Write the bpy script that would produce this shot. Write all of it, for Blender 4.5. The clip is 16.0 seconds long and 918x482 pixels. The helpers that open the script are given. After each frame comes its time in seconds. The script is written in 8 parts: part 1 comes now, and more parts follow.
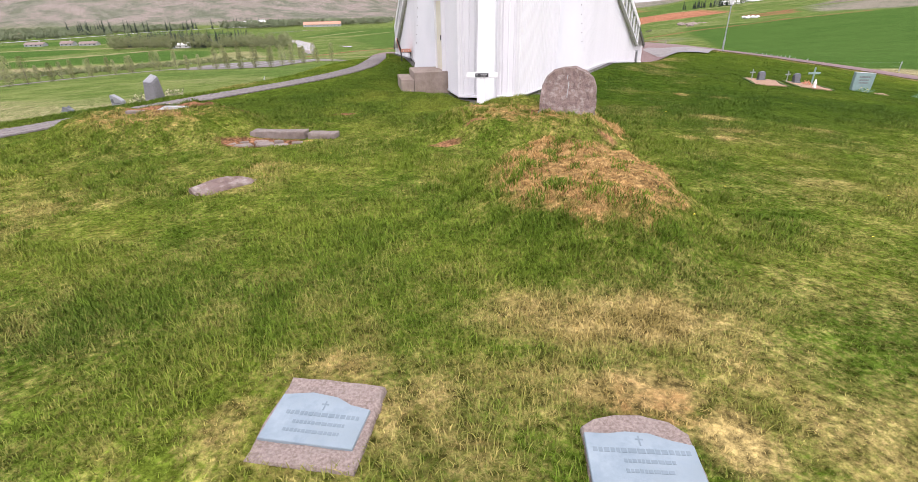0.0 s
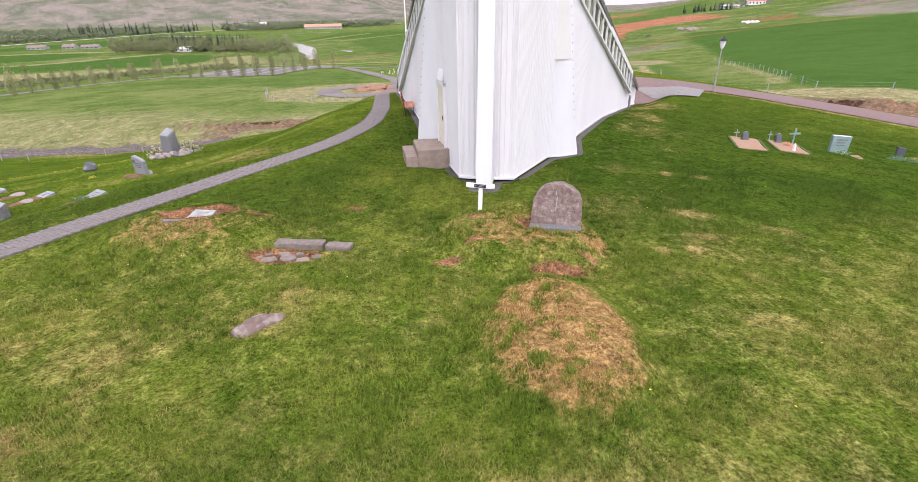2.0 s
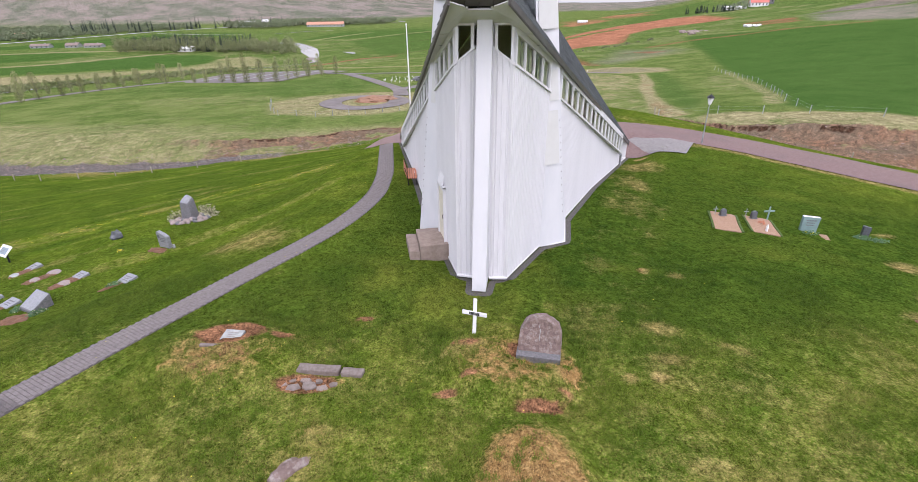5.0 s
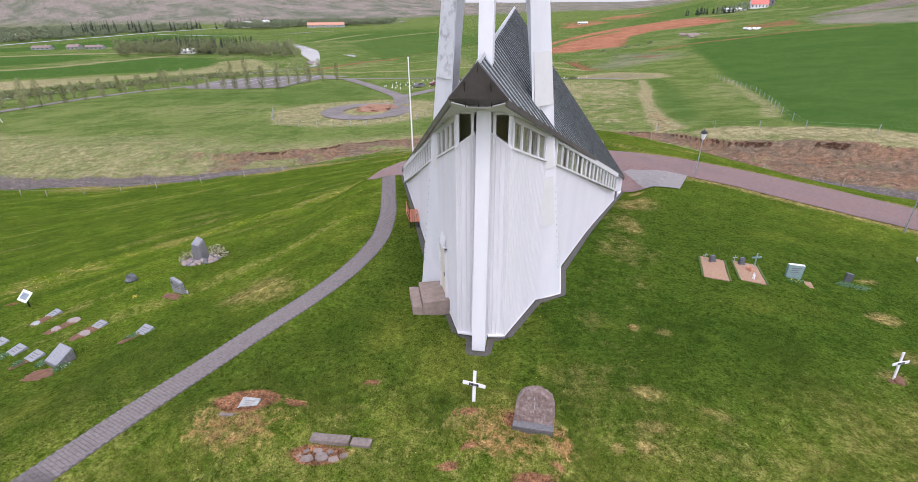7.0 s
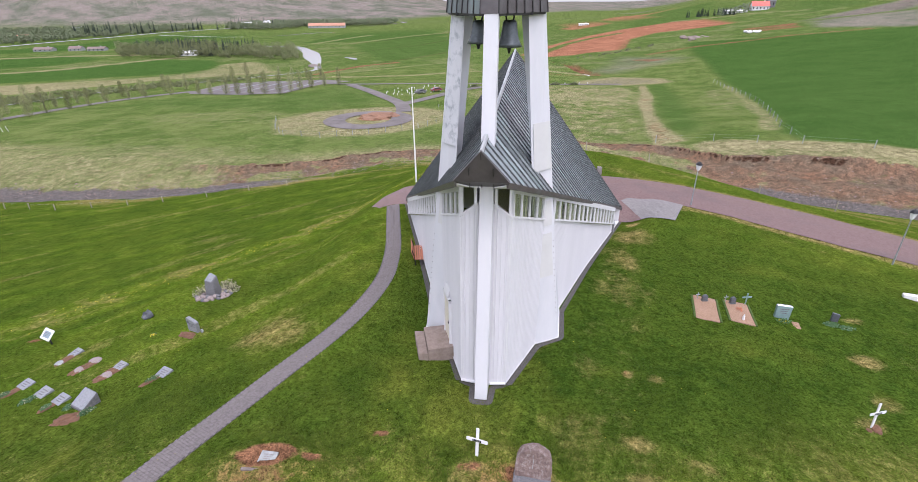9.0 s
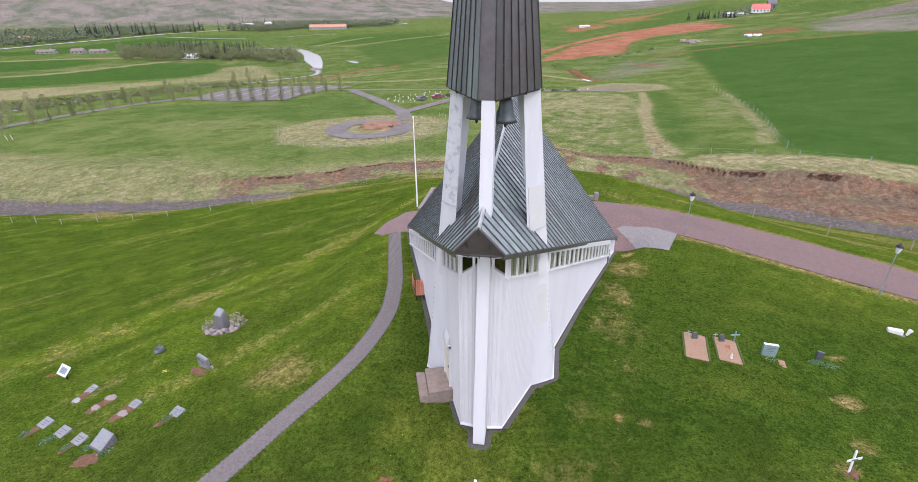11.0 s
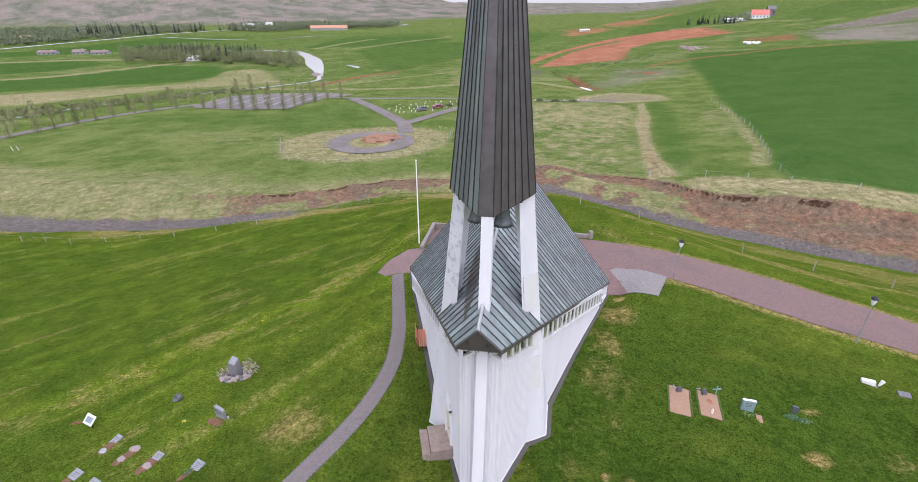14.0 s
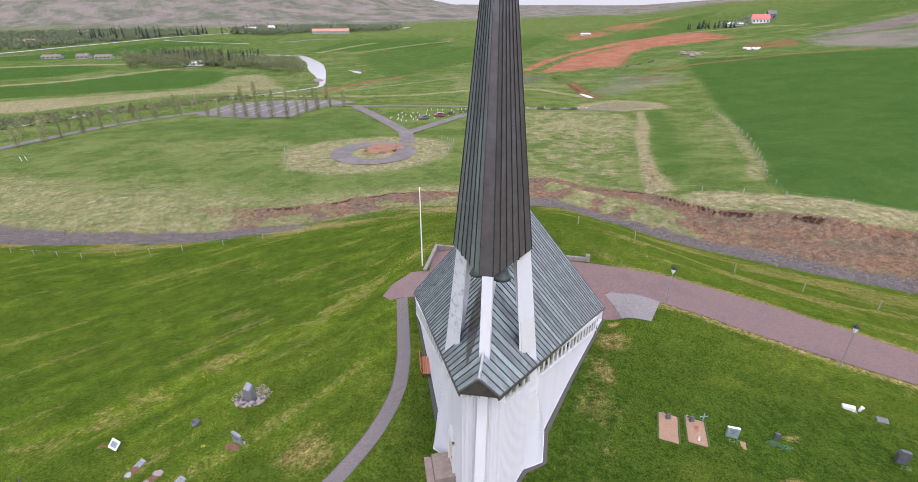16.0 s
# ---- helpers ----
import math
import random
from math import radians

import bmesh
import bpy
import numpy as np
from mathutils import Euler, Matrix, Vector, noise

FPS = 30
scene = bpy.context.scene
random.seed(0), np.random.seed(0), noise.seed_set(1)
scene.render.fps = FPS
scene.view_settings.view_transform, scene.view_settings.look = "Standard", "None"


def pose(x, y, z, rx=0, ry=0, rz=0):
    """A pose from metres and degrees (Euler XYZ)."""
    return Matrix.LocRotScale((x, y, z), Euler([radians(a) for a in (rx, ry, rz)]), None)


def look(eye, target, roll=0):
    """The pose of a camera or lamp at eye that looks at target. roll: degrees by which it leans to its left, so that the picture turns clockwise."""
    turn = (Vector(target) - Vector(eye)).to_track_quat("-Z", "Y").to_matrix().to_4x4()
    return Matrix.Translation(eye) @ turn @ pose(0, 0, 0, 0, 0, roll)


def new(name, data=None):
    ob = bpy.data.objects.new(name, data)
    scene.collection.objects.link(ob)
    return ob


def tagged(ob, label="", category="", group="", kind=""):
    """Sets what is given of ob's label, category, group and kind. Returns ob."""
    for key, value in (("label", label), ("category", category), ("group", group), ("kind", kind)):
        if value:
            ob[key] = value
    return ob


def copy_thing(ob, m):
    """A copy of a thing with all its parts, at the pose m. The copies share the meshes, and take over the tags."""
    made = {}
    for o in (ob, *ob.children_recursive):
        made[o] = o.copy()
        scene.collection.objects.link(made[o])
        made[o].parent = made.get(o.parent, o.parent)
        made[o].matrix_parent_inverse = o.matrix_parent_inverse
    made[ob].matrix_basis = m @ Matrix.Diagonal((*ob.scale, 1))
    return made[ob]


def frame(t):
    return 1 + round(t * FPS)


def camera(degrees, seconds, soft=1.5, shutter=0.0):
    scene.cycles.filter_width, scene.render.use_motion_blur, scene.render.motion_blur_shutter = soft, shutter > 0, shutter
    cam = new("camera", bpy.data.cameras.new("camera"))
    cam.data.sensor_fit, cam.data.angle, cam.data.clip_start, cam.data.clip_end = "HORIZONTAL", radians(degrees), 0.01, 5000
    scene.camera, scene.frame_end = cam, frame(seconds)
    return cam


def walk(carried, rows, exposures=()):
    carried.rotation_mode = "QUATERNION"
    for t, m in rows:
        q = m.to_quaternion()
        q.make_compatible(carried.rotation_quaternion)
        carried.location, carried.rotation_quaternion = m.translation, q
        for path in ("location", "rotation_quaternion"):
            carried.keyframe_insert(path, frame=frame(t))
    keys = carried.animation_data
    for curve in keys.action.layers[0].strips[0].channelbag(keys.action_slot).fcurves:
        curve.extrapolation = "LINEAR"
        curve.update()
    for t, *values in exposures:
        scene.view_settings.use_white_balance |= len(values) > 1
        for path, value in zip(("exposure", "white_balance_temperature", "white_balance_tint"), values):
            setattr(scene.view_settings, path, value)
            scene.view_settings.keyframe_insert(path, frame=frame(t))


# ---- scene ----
cam = camera(86.0, 16.0, soft=0.8)
PATH = [
    (0, (-0.067, -1.261, 2.073), (-0.068, 7.777, -2.207), -1.05),
    (0.5, (-0.078, -1.260, 2.683), (-0.082, 7.779, -1.594), -1.05),
    (1, (-0.088, -1.290, 3.301), (-0.089, 7.754, -0.966), -1.02),
    (1.5, (-0.094, -1.347, 3.983), (-0.094, 7.697, -0.284), -1.01),
    (2, (-0.033, -1.426, 4.603), (-0.039, 7.618, 0.336), -0.96),
    (2.5, (0.006, -1.508, 5.272), (-0.002, 7.530, 0.994), -0.94),
    (3, (0.003, -1.528, 5.896), (-0.018, 7.503, 1.602), -0.88),
    (3.5, (0.018, -1.548, 6.607), (-0.010, 7.471, 2.287), -0.85),
    (4, (0.073, -1.598, 7.228), (0.048, 7.423, 2.913), -0.77),
    (6.5, (0.135, -1.546, 10.334), (0.104, 7.460, 5.989), -0.61),
    (7, (0.128, -1.540, 10.958), (0.099, 7.470, 6.618), -0.62),
    (7.5, (0.125, -1.564, 11.556), (0.088, 7.443, 7.213), -0.57),
    (8, (0.108, -1.632, 12.166), (0.069, 7.378, 7.829), -0.59),
    (8.5, (0.049, -1.616, 12.744), (0.006, 7.389, 8.396), -0.57),
    (9, (0.036, -1.604, 13.363), (-0.007, 7.400, 9.011), -0.59),
    (11.5, (0.116, -1.630, 16.385), (0.057, 7.373, 12.033), -0.52),
    (12, (0.083, -1.676, 17.028), (0.025, 7.330, 12.682), -0.47),
    (12.5, (0.063, -1.678, 17.644), (0.012, 7.328, 13.298), -0.38),
    (13, (0.073, -1.738, 18.321), (0.026, 7.269, 13.977), -0.30),
    (13.5, (0.054, -1.770, 18.980), (0.012, 7.234, 14.629), -0.15),
    (14, (0.039, -1.801, 19.689), (0.001, 7.198, 15.329), -0.09),
    (14.5, (0.016, -1.798, 20.344), (-0.020, 7.201, 15.983), 0.02),
    (15, (-0.010, -1.914, 21.069), (-0.050, 7.088, 16.715), 0.02),
    (15.5, (-0.029, -2.222, 21.724), (-0.074, 6.786, 17.382), -0.02),
    (16, (-0.032, -2.530, 22.395), (-0.089, 6.481, 18.061), -0.06),
]
EXPOSURES = [(0.0, 1.74, 6500, 20), (2.5, 1.64, 6350, 20), (7.0, 1.4, 6050, 20), (16.0, 1.4, 6000, 20)]
walk(cam, [(t, look(eye, target, roll)) for t, eye, target, roll in PATH], EXPOSURES)
SKY, SUN = 0.15, 0.4

# ---- world, sun ----
world = bpy.data.worlds.new("overcast_sky")
scene.world = world
world.use_nodes = True
wn, wl = world.node_tree.nodes, world.node_tree.links
sky = wn.new("ShaderNodeTexSky")
sky.sky_type = "NISHITA"
sky.sun_disc = False
sky.sun_elevation, sky.sun_rotation = radians(60), radians(165)
sky.air_density, sky.dust_density = 1.0, 3.0
grey = wn.new("ShaderNodeHueSaturation")
grey.inputs["Saturation"].default_value = 0.30
wl.new(sky.outputs["Color"], grey.inputs["Color"])
cloud = wn.new("ShaderNodeMix")
cloud.data_type = "RGBA"
cloud.inputs[0].default_value = 0.5
cloud.inputs[7].default_value = (3.15, 3.2, 3.3, 1)
wl.new(grey.outputs["Color"], cloud.inputs[6])
wl.new(cloud.outputs[2], wn["Background"].inputs["Color"])
wn["Background"].inputs["Strength"].default_value = SKY
sun_data = bpy.data.lights.new("sun", "SUN")
sun_data.energy, sun_data.angle, sun_data.color = SUN, radians(35), (1.0, 0.97, 0.93)
sun = new("sun", sun_data)
sun.matrix_world = look((0, 0, 60), (40 * math.sin(radians(-15)), 40 * math.cos(radians(-15)), 60 - 40 * math.tan(radians(60))))

# ---- small tools ----
def finish(name, bm, material, smooth=False):
    bmesh.ops.recalc_face_normals(bm, faces=bm.faces)
    me = bpy.data.meshes.new(name)
    bm.to_mesh(me)
    bm.free()
    if smooth:
        me.polygons.foreach_set("use_smooth", [True] * len(me.polygons))
    me.materials.append(material)
    return me


def thing(name, label, category, place=(0, 0, 0), turn=0.0, group="", kind=""):
    """An Empty at the base of a thing that parents its parts."""
    ob = new(name)
    ob.empty_display_size = 0.2
    ob.matrix_basis = pose(*place, 0, 0, turn)
    return tagged(ob, label, category, group, kind)


def part(name, bm, material, parent, label="", smooth=False):
    ob = new(name, finish(name, bm, material, smooth))
    ob.parent = parent
    if label:
        tagged(ob, label)
    return ob


def solo(name, bm, material, label, category, place=(0, 0, 0), turn=0.0, group="", kind="", smooth=False):
    ob = new(name, finish(name, bm, material, smooth))
    ob.matrix_basis = pose(*place, 0, 0, turn)
    return tagged(ob, label, category, group, kind)


def loft(bm, rings, caps=True):
    """Joins rings of points, given in turn, into one closed skin."""
    vs = [[bm.verts.new(p) for p in ring] for ring in rings]
    n = len(rings[0])
    for a, b in zip(vs, vs[1:]):
        for i in range(n):
            bm.faces.new((a[i], a[(i + 1) % n], b[(i + 1) % n], b[i]))
    if caps:
        bm.faces.new(list(reversed(vs[0])))
        bm.faces.new(vs[-1])
    return bm


def box(bm, x0, x1, y0, y1, z0, z1, bevel=0.0, m=None):
    vs = [bm.verts.new((x, y, z)) for z in (z0, z1) for x, y in ((x0, y0), (x1, y0), (x1, y1), (x0, y1))]
    fs = [bm.faces.new([vs[i] for i in f]) for f in ((3, 2, 1, 0), (4, 5, 6, 7), (0, 1, 5, 4), (1, 2, 6, 5), (2, 3, 7, 6), (3, 0, 4, 7))]
    if m is not None:
        bmesh.ops.transform(bm, matrix=m, verts=vs)
    if bevel:
        es = {e for f in fs for e in f.edges}
        bmesh.ops.bevel(bm, geom=list(es), offset=bevel, segments=2, affect="EDGES", profile=0.6)
    return bm


def slab(bm, pts, thick):
    """A flat board: its outline, and how far it goes against its normal."""
    p = [Vector(q) for q in pts]
    n = sum(((p[i] - p[0]).cross(p[i + 1] - p[0]) for i in range(1, len(p) - 1)), Vector()).normalized()
    return loft(bm, [[q - n * thick for q in p], p])


def tube(bm, pts, radii, sides=8):
    """A round bar along points, with a radius at each."""
    pts = [Vector(p) for p in pts]
    rings = []
    for i, p in enumerate(pts):
        d = (pts[min(i + 1, len(pts) - 1)] - pts[max(i - 1, 0)]).normalized()
        a = d.orthogonal().normalized()
        b = d.cross(a)
        r = radii[i] if hasattr(radii, "__len__") else radii
        rings.append([p + (a * math.cos(k * math.tau / sides) + b * math.sin(k * math.tau / sides)) * r for k in range(sides)])
    return loft(bm, rings)


def lathe(bm, profile, sides=24, m=None):
    rings = [[(r * math.cos(k * math.tau / sides), r * math.sin(k * math.tau / sides), z) for k in range(sides)] for r, z in profile]
    if m is not None:
        rings = [[m @ Vector(p) for p in ring] for ring in rings]
    return loft(bm, rings)


def clip(poly, origin, normal):
    """The side of a convex outline that lies along the normal."""
    out = []
    for i, p in enumerate(poly):
        q = poly[(i + 1) % len(poly)]
        a, b = (p - origin).dot(normal), (q - origin).dot(normal)
        if a >= 0:
            out.append(p)
        if a * b < 0:
            out.append(p.lerp(q, a / (a - b)))
    return out


def rock(bm, size, seed, rough=0.16, flat=0.0, at=(0, 0, 0)):
    """A boulder with broken faces."""
    r = random.Random(seed)
    res = bmesh.ops.create_icosphere(bm, subdivisions=2, radius=1.0)
    off = Vector((r.uniform(-50, 50), r.uniform(-50, 50), r.uniform(-50, 50)))
    for v in res["verts"]:
        k = 1 + rough * 2 * noise.noise(v.co * 1.3 + off) + rough * noise.noise(v.co * 3.1 + off)
        v.co = Vector((v.co.x * k * size[0], v.co.y * k * size[1], max(v.co.z, -1 + flat) * k * size[2])) + Vector(at)
    return bm


def sstep(a, b, x):
    t = np.clip((x - a) / (b - a), 0, 1)
    return t * t * (3 - 2 * t)


def smin(a, b, w):
    return 0.5 * (a + b - np.sqrt((a - b) ** 2 + w * w))


# value noise for the plan of the ground
def lattice(x, y, seed):
    i, j = np.floor(x), np.floor(y)
    fx, fy = x - i, y - j
    fx, fy = fx * fx * (3 - 2 * fx), fy * fy * (3 - 2 * fy)

    def at(a, b):
        h = np.sin(a * 127.1 + b * 311.7 + seed * 74.7) * 43758.5453
        return h - np.floor(h)

    return (at(i, j) * (1 - fx) + at(i + 1, j) * fx) * (1 - fy) + (at(i, j + 1) * (1 - fx) + at(i + 1, j + 1) * fx) * fy


def fbm(x, y, size, seed=0, octaves=4):
    out, amp, total = 0.0, 1.0, 0.0
    for k in range(octaves):
        out = out + amp * lattice(x / size * 2**k + 13.7 * k, y / size * 2**k - 7.1 * k, seed + k)
        total += amp
        amp *= 0.55
    return out / total


def inside(x, y, pts, soft):
    """1 within an outline of the plan, 0 outside it, soft metres wide between."""
    p = np.array(pts, float)
    q = np.roll(p, -1, axis=0)
    odd = np.zeros(np.shape(x), bool)
    far = np.full(np.shape(x), 1e9)
    for (ax, ay), (bx, by) in zip(p, q):
        crosses = ((ay > y) != (by > y)) & (x < (bx - ax) * (y - ay) / (by - ay + 1e-12) + ax)
        odd ^= crosses
        t = np.clip(((x - ax) * (bx - ax) + (y - ay) * (by - ay)) / ((bx - ax) ** 2 + (by - ay) ** 2), 0, 1)
        far = np.minimum(far, np.hypot(x - ax - t * (bx - ax), y - ay - t * (by - ay)))
    return sstep(-soft, soft, np.where(odd, far, -far))


def along(x, y, pts, width):
    """1 on a line of the plan, falling to 0 at its width."""
    far = np.full(np.shape(x), 1e9)
    for (ax, ay), (bx, by) in zip(pts, pts[1:]):
        t = np.clip(((x - ax) * (bx - ax) + (y - ay) * (by - ay)) / ((bx - ax) ** 2 + (by - ay) ** 2), 0, 1)
        far = np.minimum(far, np.hypot(x - ax - t * (bx - ax), y - ay - t * (by - ay)))
    return sstep(width, width * 0.4, far)


def blob(x, y, cx, cy, rx, ry, turn=0.0, hard=0.35):
    """1 in the middle of an ellipse, falling to 0 at its edge."""
    c, s = math.cos(radians(turn)), math.sin(radians(turn))
    u, v = ((x - cx) * c + (y - cy) * s) / rx, (-(x - cx) * s + (y - cy) * c) / ry
    return sstep(1.0, hard, np.hypot(u, v))


# ---- materials ----
def shade(name, c1, c2, size=0.3, rough=0.7, metal=0.0, bump=0.15, c3=None, size3=2.0, vary=0.0, grain=0.0, spec=0.4, coat=0.0, stretch=(1, 1, 1), amount3=0.5):
    """A material of two colours mixed by a noise of that size (metres), a third in larger patches, and a fine relief."""
    m = bpy.data.materials.new(name)
    m.use_nodes = True
    n, l = m.node_tree.nodes, m.node_tree.links
    p = n["Principled BSDF"]
    co = n.new("ShaderNodeTexCoord")
    mp = n.new("ShaderNodeMapping")
    mp.inputs["Scale"].default_value = stretch
    l.new(co.outputs["Object"], mp.inputs["Vector"])

    def noisy(size, detail=6.0, rough_=0.62):
        t = n.new("ShaderNodeTexNoise")
        t.inputs["Scale"].default_value, t.inputs["Detail"].default_value, t.inputs["Roughness"].default_value = 1 / size, detail, rough_
        l.new(mp.outputs["Vector"], t.inputs["Vector"])
        return t.outputs["Fac"]

    def ramp(fac, a, b):
        r = n.new("ShaderNodeMapRange")
        r.inputs["From Min"].default_value, r.inputs["From Max"].default_value = a, b
        l.new(fac, r.inputs["Value"])
        return r.outputs["Result"]

    def mix(fac, a, b, mode="MIX"):
        x = n.new("ShaderNodeMix")
        x.data_type, x.blend_type = "RGBA", mode
        for s, v in ((x.inputs[0], fac), (x.inputs[6], a), (x.inputs[7], b)):
            if hasattr(v, "is_output"):
                l.new(v, s)
            else:
                s.default_value = (*v, 1) if hasattr(v, "__len__") else v
        return x.outputs[2]

    colour = mix(ramp(noisy(size), 0.36, 0.64), c1, c2)
    if c3:
        f = ramp(noisy(size3, 5), 0.5, 0.68)
        k = n.new("ShaderNodeMath")
        k.operation = "MULTIPLY"
        k.inputs[1].default_value = amount3
        l.new(f, k.inputs[0])
        colour = mix(k.outputs[0], colour, c3)
    if vary:
        info = n.new("ShaderNodeObjectInfo")
        r = n.new("ShaderNodeMapRange")
        r.inputs["To Min"].default_value, r.inputs["To Max"].default_value = 1 - vary, 1 + vary
        l.new(info.outputs["Random"], r.inputs["Value"])
        comb = n.new("ShaderNodeCombineColor")
        for s in comb.inputs:
            l.new(r.outputs["Result"], s)
        colour = mix(1.0, colour, comb.outputs["Color"], "MULTIPLY")
    l.new(colour, p.inputs["Base Color"])
    rr = n.new("ShaderNodeMapRange")
    rr.inputs["To Min"].default_value, rr.inputs["To Max"].default_value = max(rough - 0.12, 0.03), min(rough + 0.12, 1)
    l.new(noisy(size * 1.7), rr.inputs["Value"])
    l.new(rr.outputs["Result"], p.inputs["Roughness"])
    p.inputs["Metallic"].default_value = metal
    p.inputs["Specular IOR Level"].default_value = spec
    p.inputs["Coat Weight"].default_value = coat
    if bump:
        b = n.new("ShaderNodeBump")
        b.inputs["Strength"].default_value, b.inputs["Distance"].default_value = 1.0, bump * size
        l.new(noisy(size * 0.45, 8), b.inputs["Height"])
        l.new(b.outputs["Normal"], p.inputs["Normal"])
    return m


def ground_material(name, blades=False):
    """Turf in which the mesh's own cover values bring out straw, soil, gravel and sown fields."""
    m = bpy.data.materials.new(name)
    m.use_nodes = True
    n, l = m.node_tree.nodes, m.node_tree.links
    p = n["Principled BSDF"]
    geo = n.new("ShaderNodeNewGeometry")

    def attr(a):
        t = n.new("ShaderNodeAttribute")
        t.attribute_name = a
        return t.outputs["Fac"]

    def noisy(size, detail=5.0, rough_=0.6):
        t = n.new("ShaderNodeTexNoise")
        t.inputs["Scale"].default_value, t.inputs["Detail"].default_value, t.inputs["Roughness"].default_value = 1 / size, detail, rough_
        l.new(geo.outputs["Position"], t.inputs["Vector"])
        return t.outputs["Fac"]

    def ramp(fac, a, b, lo=0.0, hi=1.0):
        r = n.new("ShaderNodeMapRange")
        for k, v in (("From Min", a), ("From Max", b), ("To Min", lo), ("To Max", hi)):
            r.inputs[k].default_value = v
        l.new(fac, r.inputs["Value"])
        return r.outputs["Result"]

    def math_(op, a, b):
        k = n.new("ShaderNodeMath")
        k.operation = op
        k.use_clamp = op in ("MULTIPLY", "ADD")
        for s, v in zip(k.inputs, (a, b)):
            if hasattr(v, "is_output"):
                l.new(v, s)
            else:
                s.default_value = v
        return k.outputs[0]

    def mix(fac, a, b, mode="MIX"):
        x = n.new("ShaderNodeMix")
        x.data_type, x.blend_type = "RGBA", mode
        for s, v in ((x.inputs[0], fac), (x.inputs[6], a), (x.inputs[7], b)):
            if hasattr(v, "is_output"):
                l.new(v, s)
            else:
                s.default_value = (*v, 1) if hasattr(v, "__len__") else v
        return x.outputs[2]

    fine = noisy(0.05, 4, 0.7)
    small = noisy(0.30, 5, 0.65)
    patch = noisy(1.7, 5, 0.55)
    wide = noisy(7.0, 6, 0.6)
    green = mix(ramp(small, 0.30, 0.70), GREEN_DARK, GREEN)
    green = mix(math_("MULTIPLY", ramp(patch, 0.40, 0.68), 0.55), green, GREEN_YELLOW)
    green = mix(math_("MULTIPLY", ramp(wide, 0.45, 0.66), 0.35), green, GREEN_YELLOW)
    pasture = mix(ramp(noisy(0.9, 8, 0.75), 0.30, 0.70), PASTURE_DARK, PASTURE)
    pasture = mix(math_("MULTIPLY", ramp(noisy(9.0, 7, 0.65), 0.40, 0.62), 0.75), pasture, PASTURE_PALE)
    green = mix(attr("pasture"), green, pasture)
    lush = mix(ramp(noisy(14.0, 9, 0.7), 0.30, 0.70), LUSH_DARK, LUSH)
    straw = mix(ramp(small, 0.35, 0.65), STRAW_DARK, STRAW)
    straw = mix(attr("pasture"), straw, mix(ramp(noisy(1.2, 7, 0.75), 0.38, 0.62), STRAW_PALE_DARK, STRAW_PALE))
    soil = mix(ramp(noisy(0.6, 6, 0.7), 0.35, 0.65), SOIL_DARK, SOIL)
    gravel = mix(ramp(noisy(0.5, 8, 0.75), 0.35, 0.65), GRAVEL_DARK, GRAVEL)

    def edge(name, size):
        # broken edge: the cover value against a noise
        return ramp(math_("ADD", attr(name), ramp(noisy(size, 6, 0.7), 0.2, 0.8, -0.32, 0.32)), 0.35, 0.65)

    green = mix(attr("fresh"), green, mix(ramp(patch, 0.32, 0.68), FRESH_DARK, FRESH))
    deep = mix(ramp(noisy(0.8, 6, 0.7), 0.34, 0.66), DEEP_DARK, DEEP)
    colour = mix(attr("deep"), green, deep)
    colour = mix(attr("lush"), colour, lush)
    # straw shows through blade by blade, more of it where the cover is dry
    sprinkle = math_("ADD", math_("MULTIPLY", noisy(0.045, 3, 0.7), 0.6), math_("MULTIPLY", noisy(0.42, 5, 0.65), 0.4))
    far_sprinkle = math_("ADD", math_("MULTIPLY", noisy(0.55, 4, 0.75), 0.62), math_("MULTIPLY", noisy(3.0, 7, 0.75), 0.38))
    sprinkle = mix(attr("pasture"), sprinkle, far_sprinkle)
    dryness = math_("ADD", attr("dry"), ramp(wide, 0.35, 0.65, 0.0, 0.10))
    colour = mix(math_("MULTIPLY", ramp(math_("ADD", math_("MULTIPLY", dryness, 0.66), sprinkle), 0.66, 1.02), 0.92), colour, straw)
    moss = mix(ramp(noisy(0.11, 6, 0.7), 0.36, 0.64), MOSS_DARK, MOSS)
    colour = mix(ramp(math_("ADD", attr("moss"), ramp(noisy(0.3, 6, 0.75), 0.25, 0.75, -0.45, 0.45)), 0.38, 0.72), colour, moss)
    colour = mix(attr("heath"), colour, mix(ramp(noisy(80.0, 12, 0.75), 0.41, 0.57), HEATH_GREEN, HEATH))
    if not blades:
        colour = mix(math_("MULTIPLY", edge("bank", 2.2), 0.95), colour, mix(ramp(noisy(0.8, 9, 0.8), 0.36, 0.64), BANK_DARK, mix(ramp(noisy(5.0, 6, 0.7), 0.38, 0.62), BANK_GREY, BANK)))
        colour = mix(edge("umber", 1.1), colour, mix(ramp(noisy(0.4, 6, 0.8), 0.4, 0.6), UMBER_DARK, UMBER))
        colour = mix(math_("MULTIPLY", edge("soil", 0.35), 0.95), colour, soil)
        colour = mix(attr("red"), colour, mix(ramp(noisy(12.0, 6, 0.6), 0.35, 0.65), RED_FIELD_DARK, RED_FIELD))
        colour = mix(edge("gravel", 1.2), colour, gravel)
